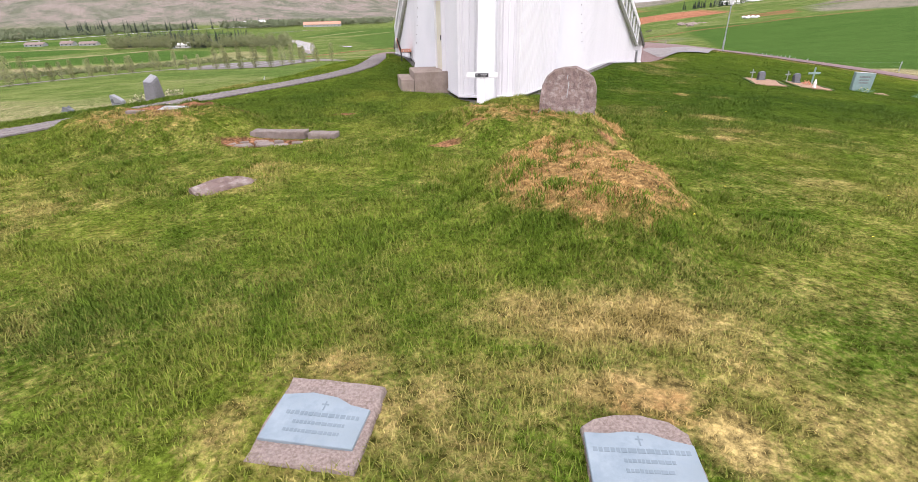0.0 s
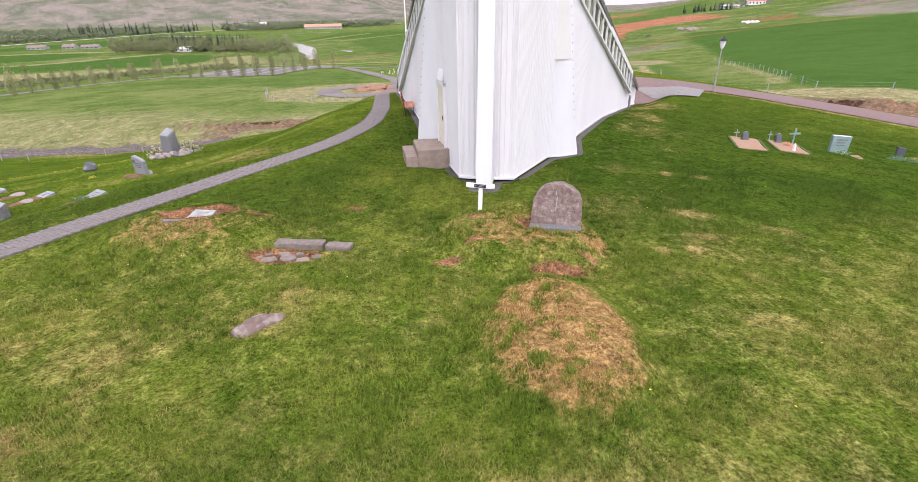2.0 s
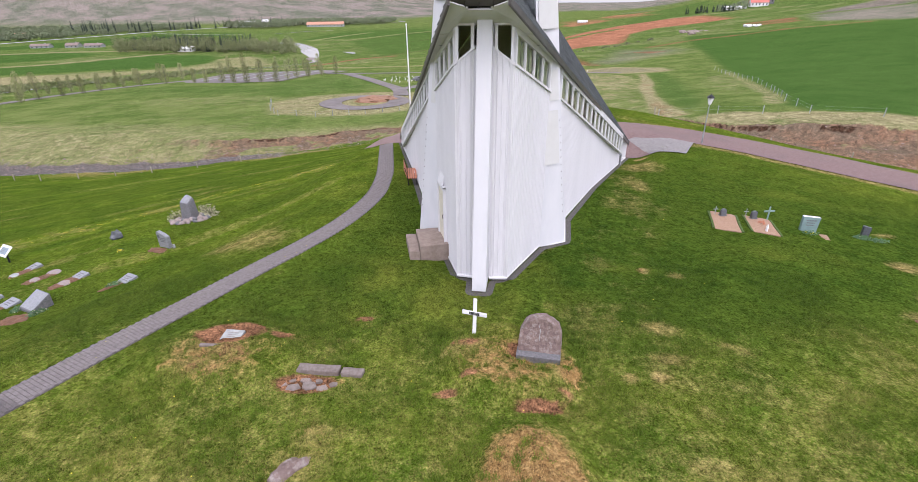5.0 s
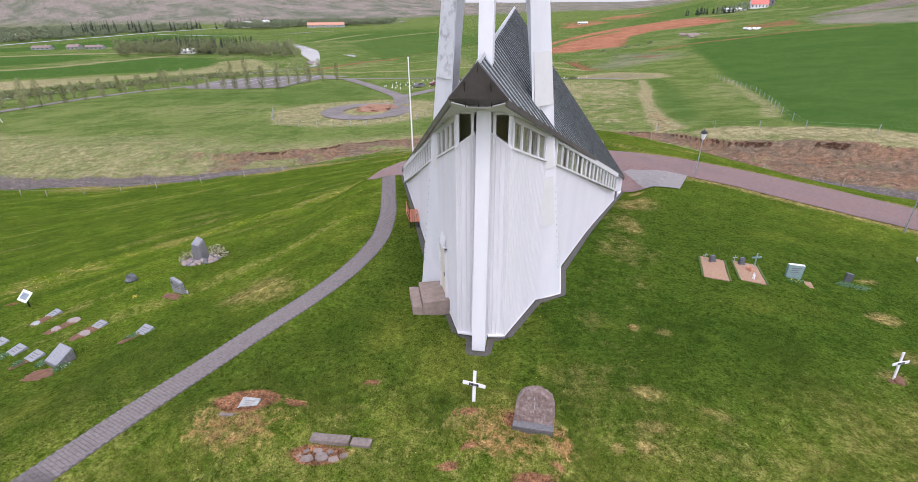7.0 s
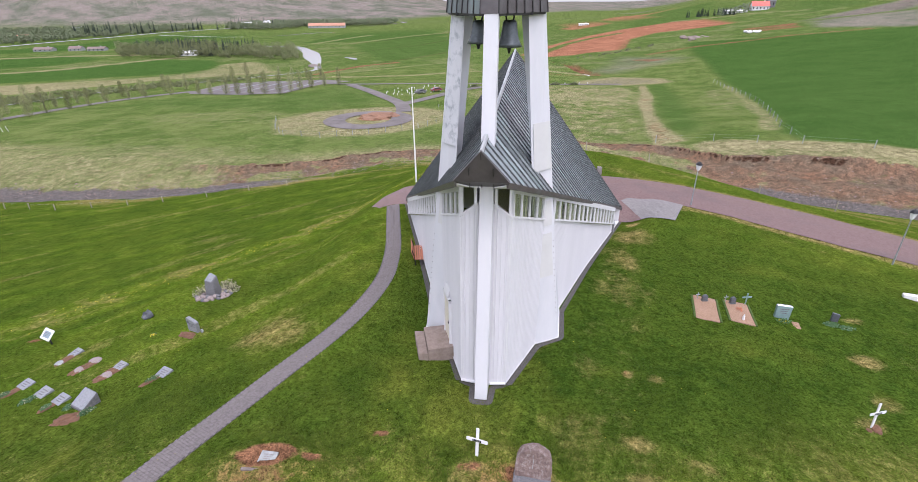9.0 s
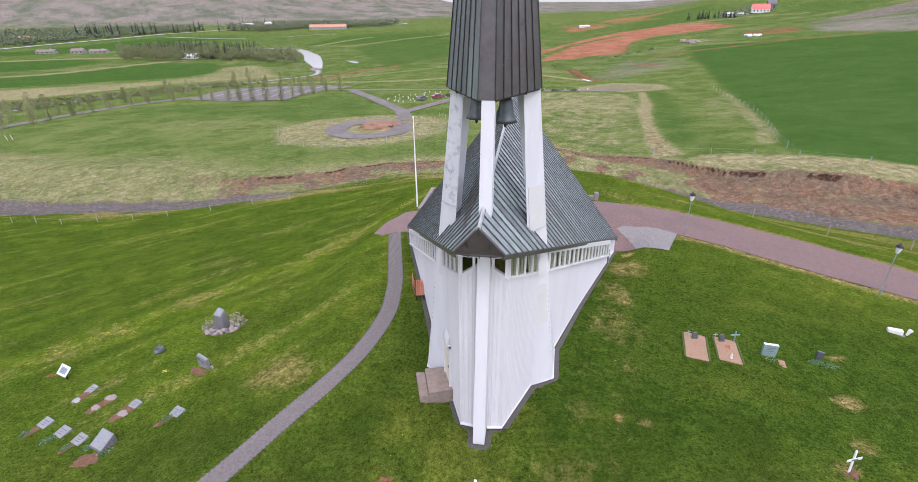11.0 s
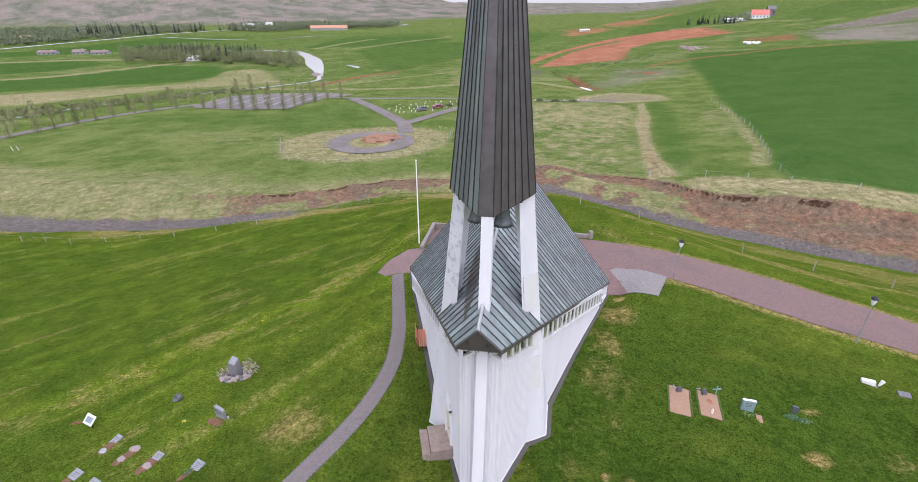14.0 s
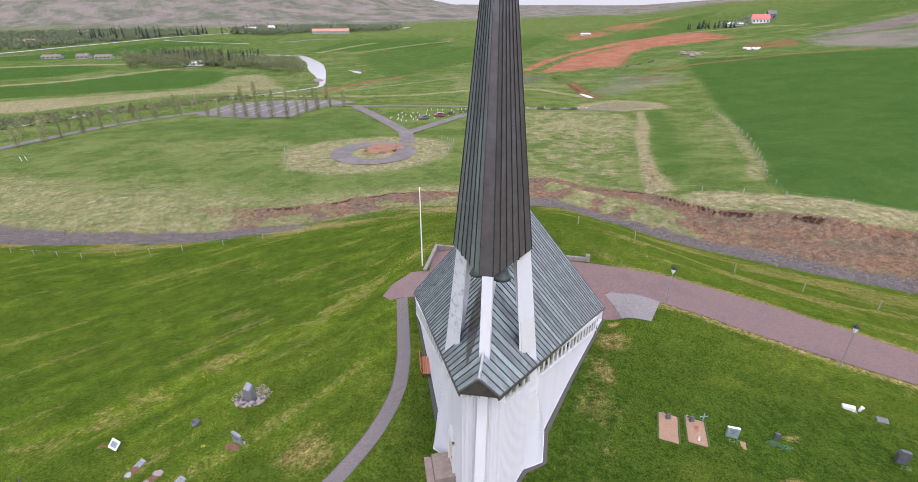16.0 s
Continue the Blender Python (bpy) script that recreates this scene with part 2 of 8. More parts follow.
        grain = math_("ADD", math_("MULTIPLY", fine, 0.5), math_("MULTIPLY", noisy(0.15, 5, 0.85), 0.5))
        mottle = math_("ADD", math_("MULTIPLY", noisy(0.42, 7, 0.8), 0.65), math_("MULTIPLY", noisy(2.4, 7, 0.75), 0.35))
        tone = math_("MULTIPLY", ramp(grain, 0.39, 0.61, 0.14, 0.86), ramp(mottle, 0.40, 0.60, 0.64, 1.0))
        tone = ramp(tone, 0.0, 0.9, 0.10, 2.05)
    else:
        tone = ramp(geo.outputs["Random Per Island"], 0.0, 1.0, 0.86, 1.92)
    comb = n.new("ShaderNodeCombineColor")
    for s in comb.inputs:
        l.new(tone, s)
    colour = mix(1.0, colour, comb.outputs["Color"], "MULTIPLY")
    l.new(colour, p.inputs["Base Color"])
    p.inputs["Roughness"].default_value = 0.9 if not blades else 0.6
    p.inputs["Specular IOR Level"].default_value = 0.0 if not blades else 0.03
    if blades:
        p.inputs["Subsurface Weight"].default_value = 0.0
    else:
        b = n.new("ShaderNodeBump")
        b.inputs["Strength"].default_value, b.inputs["Distance"].default_value = 1.0, 0.045
        l.new(math_("ADD", fine, math_("MULTIPLY", small, 0.7)), b.inputs["Height"])
        l.new(b.outputs["Normal"], p.inputs["Normal"])
    return m


# base colours of the turf and soils
GREEN_DARK, GREEN, GREEN_YELLOW = (0.037, 0.064, 0.009), (0.076, 0.112, 0.014), (0.135, 0.150, 0.024)
FRESH_DARK, FRESH = (0.062, 0.106, 0.010), (0.108, 0.150, 0.016)
DEEP_DARK, DEEP = (0.030, 0.058, 0.008), (0.056, 0.090, 0.012)
# far greens, greyed and lightened to carry some distance haze
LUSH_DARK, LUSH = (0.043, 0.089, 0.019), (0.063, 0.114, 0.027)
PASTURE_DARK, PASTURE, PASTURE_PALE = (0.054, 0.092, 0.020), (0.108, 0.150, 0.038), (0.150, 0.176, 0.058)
MOSS_DARK, MOSS = (0.20, 0.115, 0.042), (0.335, 0.22, 0.092)
STRAW_PALE_DARK, STRAW_PALE = (0.165, 0.142, 0.075), (0.33, 0.29, 0.165)
STRAW_DARK, STRAW = (0.18, 0.135, 0.045), (0.37, 0.275, 0.115)
UMBER_DARK, UMBER = (0.026, 0.016, 0.011), (0.085, 0.048, 0.030)
BANK_DARK, BANK, BANK_GREY = (0.078, 0.054, 0.039), (0.285, 0.160, 0.100), (0.185, 0.145, 0.105)
SOIL_DARK, SOIL = (0.120, 0.060, 0.034), (0.28, 0.135, 0.076)
GRAVEL_DARK, GRAVEL = (0.085, 0.076, 0.070), (0.155, 0.139, 0.128)
RED_FIELD_DARK, RED_FIELD = (0.23, 0.105, 0.060), (0.33, 0.150, 0.090)
# moor and ridge colours, greyed with the haze of distance
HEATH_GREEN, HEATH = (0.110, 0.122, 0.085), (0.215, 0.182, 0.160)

turf = ground_material("turf")
blade_mat = ground_material("grass_blades", True)
white_paint = shade("white_cladding", (0.69, 0.675, 0.70), (0.65, 0.638, 0.665), 1.2, 0.45, bump=0.0, c3=(0.58, 0.572, 0.59), size3=2.5, stretch=(1, 1, 0.12), amount3=0.5)
panel_cream = shade("renewed_panel", (0.63, 0.62, 0.61), (0.59, 0.58, 0.57), 0.8, 0.6, bump=0.01)
white_trim = shade("white_trim", (0.71, 0.70, 0.715), (0.66, 0.65, 0.665), 0.6, 0.5, bump=0.02)
leg_mottled = shade("mottled_painted_concrete", (0.66, 0.65, 0.68), (0.60, 0.60, 0.63), 1.2, 0.6, bump=0.01, c3=(0.33, 0.35, 0.38), size3=0.34, amount3=0.95)
leg_white = shade("painted_concrete", (0.68, 0.67, 0.695), (0.61, 0.61, 0.64), 1.6, 0.6, bump=0.01, c3=(0.50, 0.51, 0.535), size3=1.1, amount3=0.3, stretch=(1, 1, 0.4))
copper_roof = shade("weathered_copper", (0.185, 0.210, 0.218), (0.30, 0.33, 0.34), 0.6, 0.42, 0.15, 0.02, c3=(0.25, 0.36, 0.345), size3=0.6, vary=0.30, stretch=(1, 1, 0.45), amount3=0.75)
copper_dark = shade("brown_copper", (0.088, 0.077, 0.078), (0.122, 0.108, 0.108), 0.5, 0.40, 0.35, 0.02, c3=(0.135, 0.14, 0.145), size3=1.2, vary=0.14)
# teal patina over a base paled for the sky reflected on the spire's left
copper_skylit = shade("patinated_skylit_copper", (0.145, 0.16, 0.165), (0.20, 0.22, 0.225), 0.7, 0.42, 0.35, 0.02, c3=(0.22, 0.30, 0.285), size3=0.9, vary=0.16, stretch=(1, 1, 0.35))
seam_dark = shade("seam_copper", (0.035, 0.032, 0.032), (0.06, 0.055, 0.055), 0.3, 0.5, 0.4, 0.02)
ridge_grey = shade("ridge_metal", (0.36, 0.37, 0.38), (0.46, 0.47, 0.47), 0.4, 0.5, 0.2, 0.02)
roof_seam_mat = shade("roof_seam_copper", (0.085, 0.092, 0.097), (0.145, 0.155, 0.16), 0.3, 0.45, 0.3, 0.02)
bell_bronze = shade("bell_bronze", (0.085, 0.095, 0.10), (0.13, 0.145, 0.15), 0.2, 0.45, 0.6, 0.03)
black_iron = shade("black_iron", (0.02, 0.02, 0.022), (0.035, 0.035, 0.038), 0.1, 0.5, 0.3, 0.02)
concrete = shade("concrete", (0.20, 0.175, 0.165), (0.27, 0.235, 0.22), 0.25, 0.85, bump=0.1, c3=(0.14, 0.12, 0.105), size3=0.7)
kerb_brown = shade("kerb_concrete", (0.15, 0.122, 0.108), (0.225, 0.187, 0.168), 0.12, 0.9, bump=0.2, c3=(0.10, 0.065, 0.05), size3=0.4)
step_brown = shade("step_concrete", (0.22, 0.168, 0.138), (0.29, 0.23, 0.195), 0.25, 0.85, bump=0.1, c3=(0.16, 0.12, 0.095), size3=0.7)
plinth_grey = shade("plinth", (0.10, 0.10, 0.10), (0.16, 0.155, 0.15), 0.2, 0.9, bump=0.2)
granite_grey = shade("grey_granite", (0.11, 0.108, 0.112), (0.185, 0.18, 0.187), 0.05, 0.85, bump=0.1, c3=(0.12, 0.12, 0.13), size3=0.5)
pinkish_stone = shade("pinkish_granite", (0.24, 0.19, 0.175), (0.32, 0.265, 0.25), 0.05, 0.8, bump=0.1)
# polished grey stone, its base colour lifted for the sky it mirrors
polished_skygrey = shade("polished_skygrey_stone", (0.19, 0.195, 0.21), (0.27, 0.275, 0.29), 0.08, 0.35, bump=0.04)
dark_stone = shade("dark_polished_stone", (0.07, 0.075, 0.085), (0.11, 0.115, 0.125), 0.06, 0.3, bump=0.03)
rust_stone = shade("brown_basalt", (0.140, 0.098, 0.086), (0.215, 0.155, 0.138), 0.12, 0.9, bump=0.35, c3=(0.40, 0.36, 0.33), size3=0.16, amount3=0.6)
pink_gravel = shade("coarse_concrete", (0.165, 0.125, 0.108), (0.31, 0.25, 0.222), 0.018, 0.95, bump=0.5, c3=(0.25, 0.21, 0.19), size3=0.3)
blue_stone = shade("pale_blue_tablet", (0.175, 0.225, 0.26), (0.235, 0.29, 0.325), 0.10, 0.5, bump=0.05, c3=(0.15, 0.19, 0.21), size3=0.2)
tablet_dark = shade("cut_letters", (0.140, 0.183, 0.212), (0.165, 0.21, 0.24), 0.1, 0.7, bump=0.0)
pale_stone = shade("pale_stone", (0.25, 0.26, 0.255), (0.35, 0.36, 0.35), 0.1, 0.85, bump=0.1)
teal_stone = shade("greenish_stone", (0.17, 0.25, 0.245), (0.22, 0.31, 0.30), 0.2, 0.45, bump=0.05)
red_soil = shade("red_soil", (0.135, 0.066, 0.038), (0.215, 0.112, 0.068), 0.15, 0.95, bump=0.5, c3=(0.11, 0.06, 0.04), size3=0.4)
bed_gravel = shade("grave_bed_gravel", (0.27, 0.165, 0.105), (0.36, 0.23, 0.155), 0.06, 0.95, bump=0.4)
bench_wood = shade("orange_wood", (0.42, 0.155, 0.085), (0.52, 0.22, 0.13), 0.15, 0.6, bump=0.05, stretch=(1, 6, 6), vary=0.1)
road_red = shade("red_road_pavers", (0.165, 0.104, 0.096), (0.215, 0.142, 0.132), 0.18, 0.85, bump=0.2, c3=(0.135, 0.103, 0.10), size3=3.0, vary=0.10)
road_grey = shade("grey_pavers", (0.18, 0.166, 0.16), (0.24, 0.222, 0.214), 0.15, 0.85, bump=0.2)
paver_mat = shade("path_pavers", (0.135, 0.117, 0.113), (0.19, 0.167, 0.162), 0.09, 0.85, bump=0.25, vary=0.16)
paver_joint = shade("path_joints", (0.07, 0.07, 0.055), (0.11, 0.10, 0.08), 0.1, 0.95, bump=0.2)
asphalt = shade("grey_gravel_road", (0.115, 0.098, 0.092), (0.165, 0.144, 0.136), 1.5, 0.9, bump=0.05, c3=(0.23, 0.21, 0.20), size3=8.0)
steel = shade("galvanised_steel", (0.30, 0.32, 0.34), (0.38, 0.40, 0.42), 0.2, 0.45, 0.5, 0.02)
lamp_white = shade("lamp_glass", (0.72, 0.72, 0.74), (0.78, 0.78, 0.80), 0.1, 0.25, bump=0.0)
pole_white = shade("flagpole_white", (0.78, 0.77, 0.74), (0.70, 0.69, 0.66), 0.8, 0.4, bump=0.0)
pale_wood = shade("pale_weathered_wood", (0.24, 0.21, 0.16), (0.32, 0.28, 0.22), 0.1, 0.9, bump=0.2)
bark = shade("bark", (0.09, 0.075, 0.06), (0.14, 0.12, 0.10), 0.1, 0.9, bump=0.3)
leaf_spring = shade("spring_leaves", (0.17, 0.19, 0.07), (0.24, 0.25, 0.10), 1.5, 0.6, bump=0.0, vary=0.15)
leaf_bush = shade("bush_leaves", (0.085, 0.10, 0.04), (0.135, 0.145, 0.07), 2.5, 0.7, bump=0.0, c3=(0.12, 0.10, 0.07), size3=9)
# olive leaves with aerial haze mixed into the colour
leaf_far = shade("far_hazed_scrub_leaves", (0.105, 0.132, 0.072), (0.155, 0.182, 0.10), 6.0, 0.9, bump=0.0, c3=(0.14, 0.125, 0.085), size3=20)
leaf_birch = shade("budding_birch", (0.115, 0.135, 0.055), (0.175, 0.19, 0.085), 3.0, 0.9, bump=0.0, c3=(0.13, 0.11, 0.07), size3=14)
leaf_conifer = shade("conifer_needles", (0.018, 0.032, 0.020), (0.035, 0.055, 0.030), 1.5, 0.7, bump=0.0)
turf_cut = shade("cut_turf_edge", (0.040, 0.075, 0.010), (0.075, 0.115, 0.018), 0.1, 0.9, bump=0.3)
leaf_pale = shade("pale_shrub_flowers", (0.36, 0.35, 0.20), (0.48, 0.45, 0.30), 0.3, 0.7, bump=0.0)
leaf_green = shade("green_shrub", (0.05, 0.12, 0.045), (0.09, 0.17, 0.07), 0.3, 0.7, bump=0.0)
dandelion = shade("dandelion", (0.62, 0.50, 0.02), (0.70, 0.58, 0.03), 0.2, 0.6, bump=0.0)
red_roof = shade("red_sheet_roof", (0.50, 0.11, 0.09), (0.58, 0.16, 0.13), 2.0, 0.5, bump=0.0)
orange_roof = shade("orange_sheet_roof", (0.42, 0.20, 0.13), (0.48, 0.25, 0.17), 2.0, 0.6, bump=0.0)
brown_roof = shade("brown_sheet_roof", (0.17, 0.12, 0.11), (0.23, 0.17, 0.15), 2.0, 0.6, bump=0.0)
window_dark = shade("dark_window", (0.03, 0.035, 0.04), (0.05, 0.055, 0.06), 1.0, 0.15, bump=0.0)
car_paint = shade("dark_red_car_paint", (0.20, 0.05, 0.06), (0.22, 0.06, 0.07), 1.0, 0.25, bump=0.0, coat=0.6)
curtain_mat = shade("cream_curtain", (0.30, 0.31, 0.22), (0.42, 0.41, 0.31), 0.3, 0.9, bump=0.1)
cross_black = shade("black_plate", (0.015, 0.015, 0.017), (0.03, 0.03, 0.032), 0.05, 0.3, bump=0.0)


def glass_material(name):
    m = bpy.data.materials.new(name)
    m.use_nodes = True
    n, l = m.node_tree.nodes, m.node_tree.links
    clear, gloss, mixer, fres = (n.new("ShaderNode" + k) for k in ("BsdfTransparent", "BsdfGlossy", "MixShader", "LayerWeight"))
    clear.inputs["Color"].default_value = (0.94, 0.95, 0.93, 1)
    gloss.inputs["Roughness"].default_value = 0.02
    ramp = n.new("ShaderNodeMapRange")
    ramp.inputs["From Min"].default_value, ramp.inputs["To Min"].default_value, ramp.inputs["To Max"].default_value = 0.4, 0.04, 0.20
    l.new(fres.outputs["Facing"], ramp.inputs["Value"])
    l.new(ramp.outputs[0], mixer.inputs[0])
    l.new(clear.outputs[0], mixer.inputs[1])
    l.new(gloss.outputs[0], mixer.inputs[2])
    l.new(mixer.outputs[0], n["Material Output"].inputs["Surface"])
    return m


glass = glass_material("window_glass")


def water_material(name):
    m = bpy.data.materials.new(name)
    m.use_nodes = True
    n, l = m.node_tree.nodes, m.node_tree.links
    p = n["Principled BSDF"]
    # near-white base colour stands in for the bright sky's reflection
    p.inputs["Base Color"].default_value = (0.72, 0.74, 0.76, 1)
    p.inputs["Roughness"].default_value = 0.06
    t, b, co = (n.new("ShaderNode" + k) for k in ("TexNoise", "Bump", "TexCoord"))
    t.inputs["Scale"].default_value = 1.3
    b.inputs["Distance"].default_value = 0.003
    l.new(co.outputs["Object"], t.inputs["Vector"])
    l.new(t.outputs["Fac"], b.inputs["Height"])
    l.new(b.outputs["Normal"], p.inputs["Normal"])
    return m


water_mat = water_material("sky_white_river_water")

# ---- the lie of the land ----
STREAM_X = [-3000, -400, -150, -75, -45, -30, -12, 8, 17, 21, 25, 30, 36, 45, 60, 120, 400, 3000]
STREAM_Y = [900, 150, 95, 77, 75.5, 78.5, 84, 86, 85.5, 82, 76.5, 71, 66, 59.5, 50.5, 20, -120, -1200]
STREAM_Z = [-40, -26, -20, -15.5, -14.3, -13.3, -12.3, -11.6, -11.3, -11.1, -10.95, -10.8, -10.6, -10.3, -9.9, -8, 0, 40]


def stream(x):
    """The stream's place across the walk: y and z of its bed."""
    offs, wts = (-4, -2, 0, 2, 4), (0.1, 0.2, 0.4, 0.2, 0.1)
    ys = sum(w * np.interp(x + o, STREAM_X, STREAM_Y) for o, w in zip(offs, wts))
    return ys, np.interp(x, STREAM_X, STREAM_Z)


def yard(x, y):
    """The church hill's top."""
    z = -0.2 - 0.82 * (np.clip(x - 1, 0, 60) / 13) ** 1.5
    left = np.interp(y, [-20, 0, 9.5, 15, 20, 24, 33, 45, 80], [-30, -17, -10.8, -7.2, -5, -4.3, -5, -6, -9]) - x
    z = z - 1.2 * sstep(0.8, 7.5, left) - 0.04 * np.clip(left - 7, 0, 80)
    z = z - 0.5 * sstep(24, 34, y) * sstep(12, 2, x) + 0.6 * sstep(22, 34, y) * sstep(8, 16, x)
    return z + 0.1 * sstep(6, 0, y)


def plain(x, y):
    """The valley floor and its sides beyond the stream."""
    z = -15.6 - 0.032 * (np.clip(y, 40, 330) - 180) + 0.085 * np.clip(x - 35 - 45 * sstep(110, 200, y), 0, 500) * np.where(y > 600, 1 - sstep(600, 1300, y) * sstep(0.50, 0.30, x / np.maximum(y, 1)), 1) - 0.03 * np.clip(-x - 60, 0, 120)
    z = z + 3.2 * np.exp(-((x - 52) / 30) ** 2 - ((y - 82) / 30) ** 2)
    # the hillside with the farm, and the long brown ridge
    z = z + 0.000085 * np.clip(x - 120, 0, 900) ** 2 * sstep(1500, 300, y) * sstep(60, 200, y) * np.where(y > 600, sstep(0.3, 0.5, x / np.maximum(y, 1)), 1)
    # distance beyond the foot of the ridge, which runs off to the right
    off = (y - np.interp(x, [-2500, -900, -500, -200, 100, 600, 2500], [900, 1010, 1090, 1230, 1500, 2100, 3800])) * 0.9
    rough = 0.35 + 1.3 * np.abs(fbm(x, y, 420, 91, 5) - 0.5) * 2 + 0.5 * fbm(x, y, 200, 92, 4)
    ridge = 0.24 * np.clip(off, 0, 900) * sstep(0, 260, off) * rough * np.interp(x, [-1200, -700, -450, -250, -50, 800], [1.25, 1.1, 0.7, 0.25, 0.05, 0.02])
    ridge = ridge + 0.035 * np.clip(off, 0, 400)
    z = z + ridge + 0.0042 * np.clip(y - 700, 0, 4500)
    return z


def scarp(t):
    """A bank: a talus slope that ends in a steep broken edge under the turf."""
    return 0.52 * t ** 1.15 + 0.48 * sstep(0.84, 0.98, t)


def bank_width(x):
    """How far the bank's upper edge stands back from the stream, with its slips and bays."""
    w = np.interp(x, [-90, -60, -48, -36, -22, -11, -2, 6, 15, 21, 30, 37, 41, 48, 56, 67, 90], [20, 15, 9, 7, 9, 11, 9, 12, 18, 20, 21, 18, 15.5, 15, 16, 16, 16])
    return w * (1 + 0.30 * (fbm(x, 0 * x + 3.0, 9.0, 77, 4) - 0.5)) + 1.2 * (fbm(x, 0 * x, 1.8, 78, 3) - 0.5)


def height(x, y):
    x, y = np.asarray(x, float), np.asarray(y, float)
    ys, zs = stream(x)
    s = y - ys
    slope = np.interp(x, [-60, -20, -10, -4, 6, 20, 35, 60], [0.18, 0.185, 0.205, 0.275, 0.36, 0.30, 0.27, 0.25])
    near = smin(yard(x, y), zs - 0.2 + slope * np.maximum(-s - 2.0, 0), 0.9)
    bank = bank_width(x)
    t = np.clip((s - 1.0) / (bank - 1.0), 0, 1)
    steep = sstep(-58, -38, x)
    far = zs - 0.2 + (plain(x, y) - zs + 0.2) * (scarp(t) * steep + t * (1 - steep))
    z = np.where(s < 0, np.minimum(near, np.where(s > -2.0, zs - 0.2, 1e3)), far)
    return z

def mounds(x, y):
    """Grave mounds and the unevenness of the turf, metres."""
    wob = 0.35 * (fbm(x, y, 0.9, 14, 3) - 0.5)
    heap = 0.42 * blob(x + wob, y + wob, 1.3, 8.75, 2.2, 2.0, 0, 0.62) + 0.50 * blob(x + wob, y - wob, 1.5, 4.75, 1.7, 2.6, -4, 0.42) + 0.44 * blob(x + wob, y + wob, -6.4, 9.2, 2.7, 1.95, 0, 0.5)
    z = heap + heap * 0.55 * (fbm(x, y, 0.34, 15, 3) - 0.5)
    z = z - 0.08 * blob(x, y, -6.5, 9.75, 1.0, 0.55, 0, 0.5) - 0.24 * blob(x, y, 1.95, 7.25, 1.2, 0.28, 4, 0.4) - 0.20 * blob(x, y, 1.55, 9.15, 0.35, 0.3, 0, 0.4)
    z = z - 0.05 * blob(x, y, -3.9, 8.15, 0.9, 0.35, -4, 0.5) - 0.26 * blob(x, y, 2.15, 8.78, 1.0, 0.42, -8, 0.55)
    path = np.abs(np.interp(y, PATH_Y, PATH_X) - x)
    calm = sstep(0.7, 2.0, path) * sstep(60, 38, y) * (1 - inside(x, y, ROAD_OUTLINE, 1.0))
    z = z + calm * (0.10 * (fbm(x, y, 2.6, 3, 3) - 0.5) + 0.05 * (fbm(x, y, 0.7, 5, 2) - 0.5))
    ys, zs = stream(x)
    face = sstep(0.5, 2.5, y - ys) * sstep(1.0, 0.8, (y - ys) / bank_width(x)) * sstep(40, 52, y)
    z = z + 1.2 * face * (fbm(x, y, 2.4, 16, 4) - 0.55) + 0.7 * face * (fbm(x, y * 0.25, 1.5, 17, 3) - 0.5)
    # the little ravine below the red fields
    z = z - 2.0 * along(x, y, [(60, 338), (65, 304), (63, 257), (64, 241)], 5.0)
    return z + 0.9 * (fbm(x, y, 9.0, 9, 4) - 0.5) * sstep(55, 70, y) * sstep(130, 95, y)


# the paved path's middle line, and the outline of the red road behind the church
PATH_Y = [-6, 4, 8.6, 10.2, 12.2, 14.3, 16.0, 18.2, 20.2, 22.4, 25.6, 29.3, 34.2]
PATH_X = [-18.3, -13.0, -10.62, -9.78, -8.57, -7.42, -6.35, -5.22, -4.55, -4.08, -4.13, -4.62, -5.25]
ROAD_OUTLINE = [(-3.2, 38.6), (-2.8, 44.2), (3, 42.8), (10.8, 40.7), (14.7, 39.5), (19.1, 38.6), (22.6, 37.3), (27.4, 35.3), (31.5, 33.3), (35.4, 31.4), (48, 25), (60, 18), (57, 13.5), (46, 19.8), (34.4, 26.2), (30.5, 27.5), (26.7, 28.9), (23.0, 30.6), (20.2, 32.1), (16.9, 33.5), (14.0, 34.5), (13.4, 33.0), (13.2, 31.15), (12.0, 31.5), (8, 33), (-4.0, 34.0)]


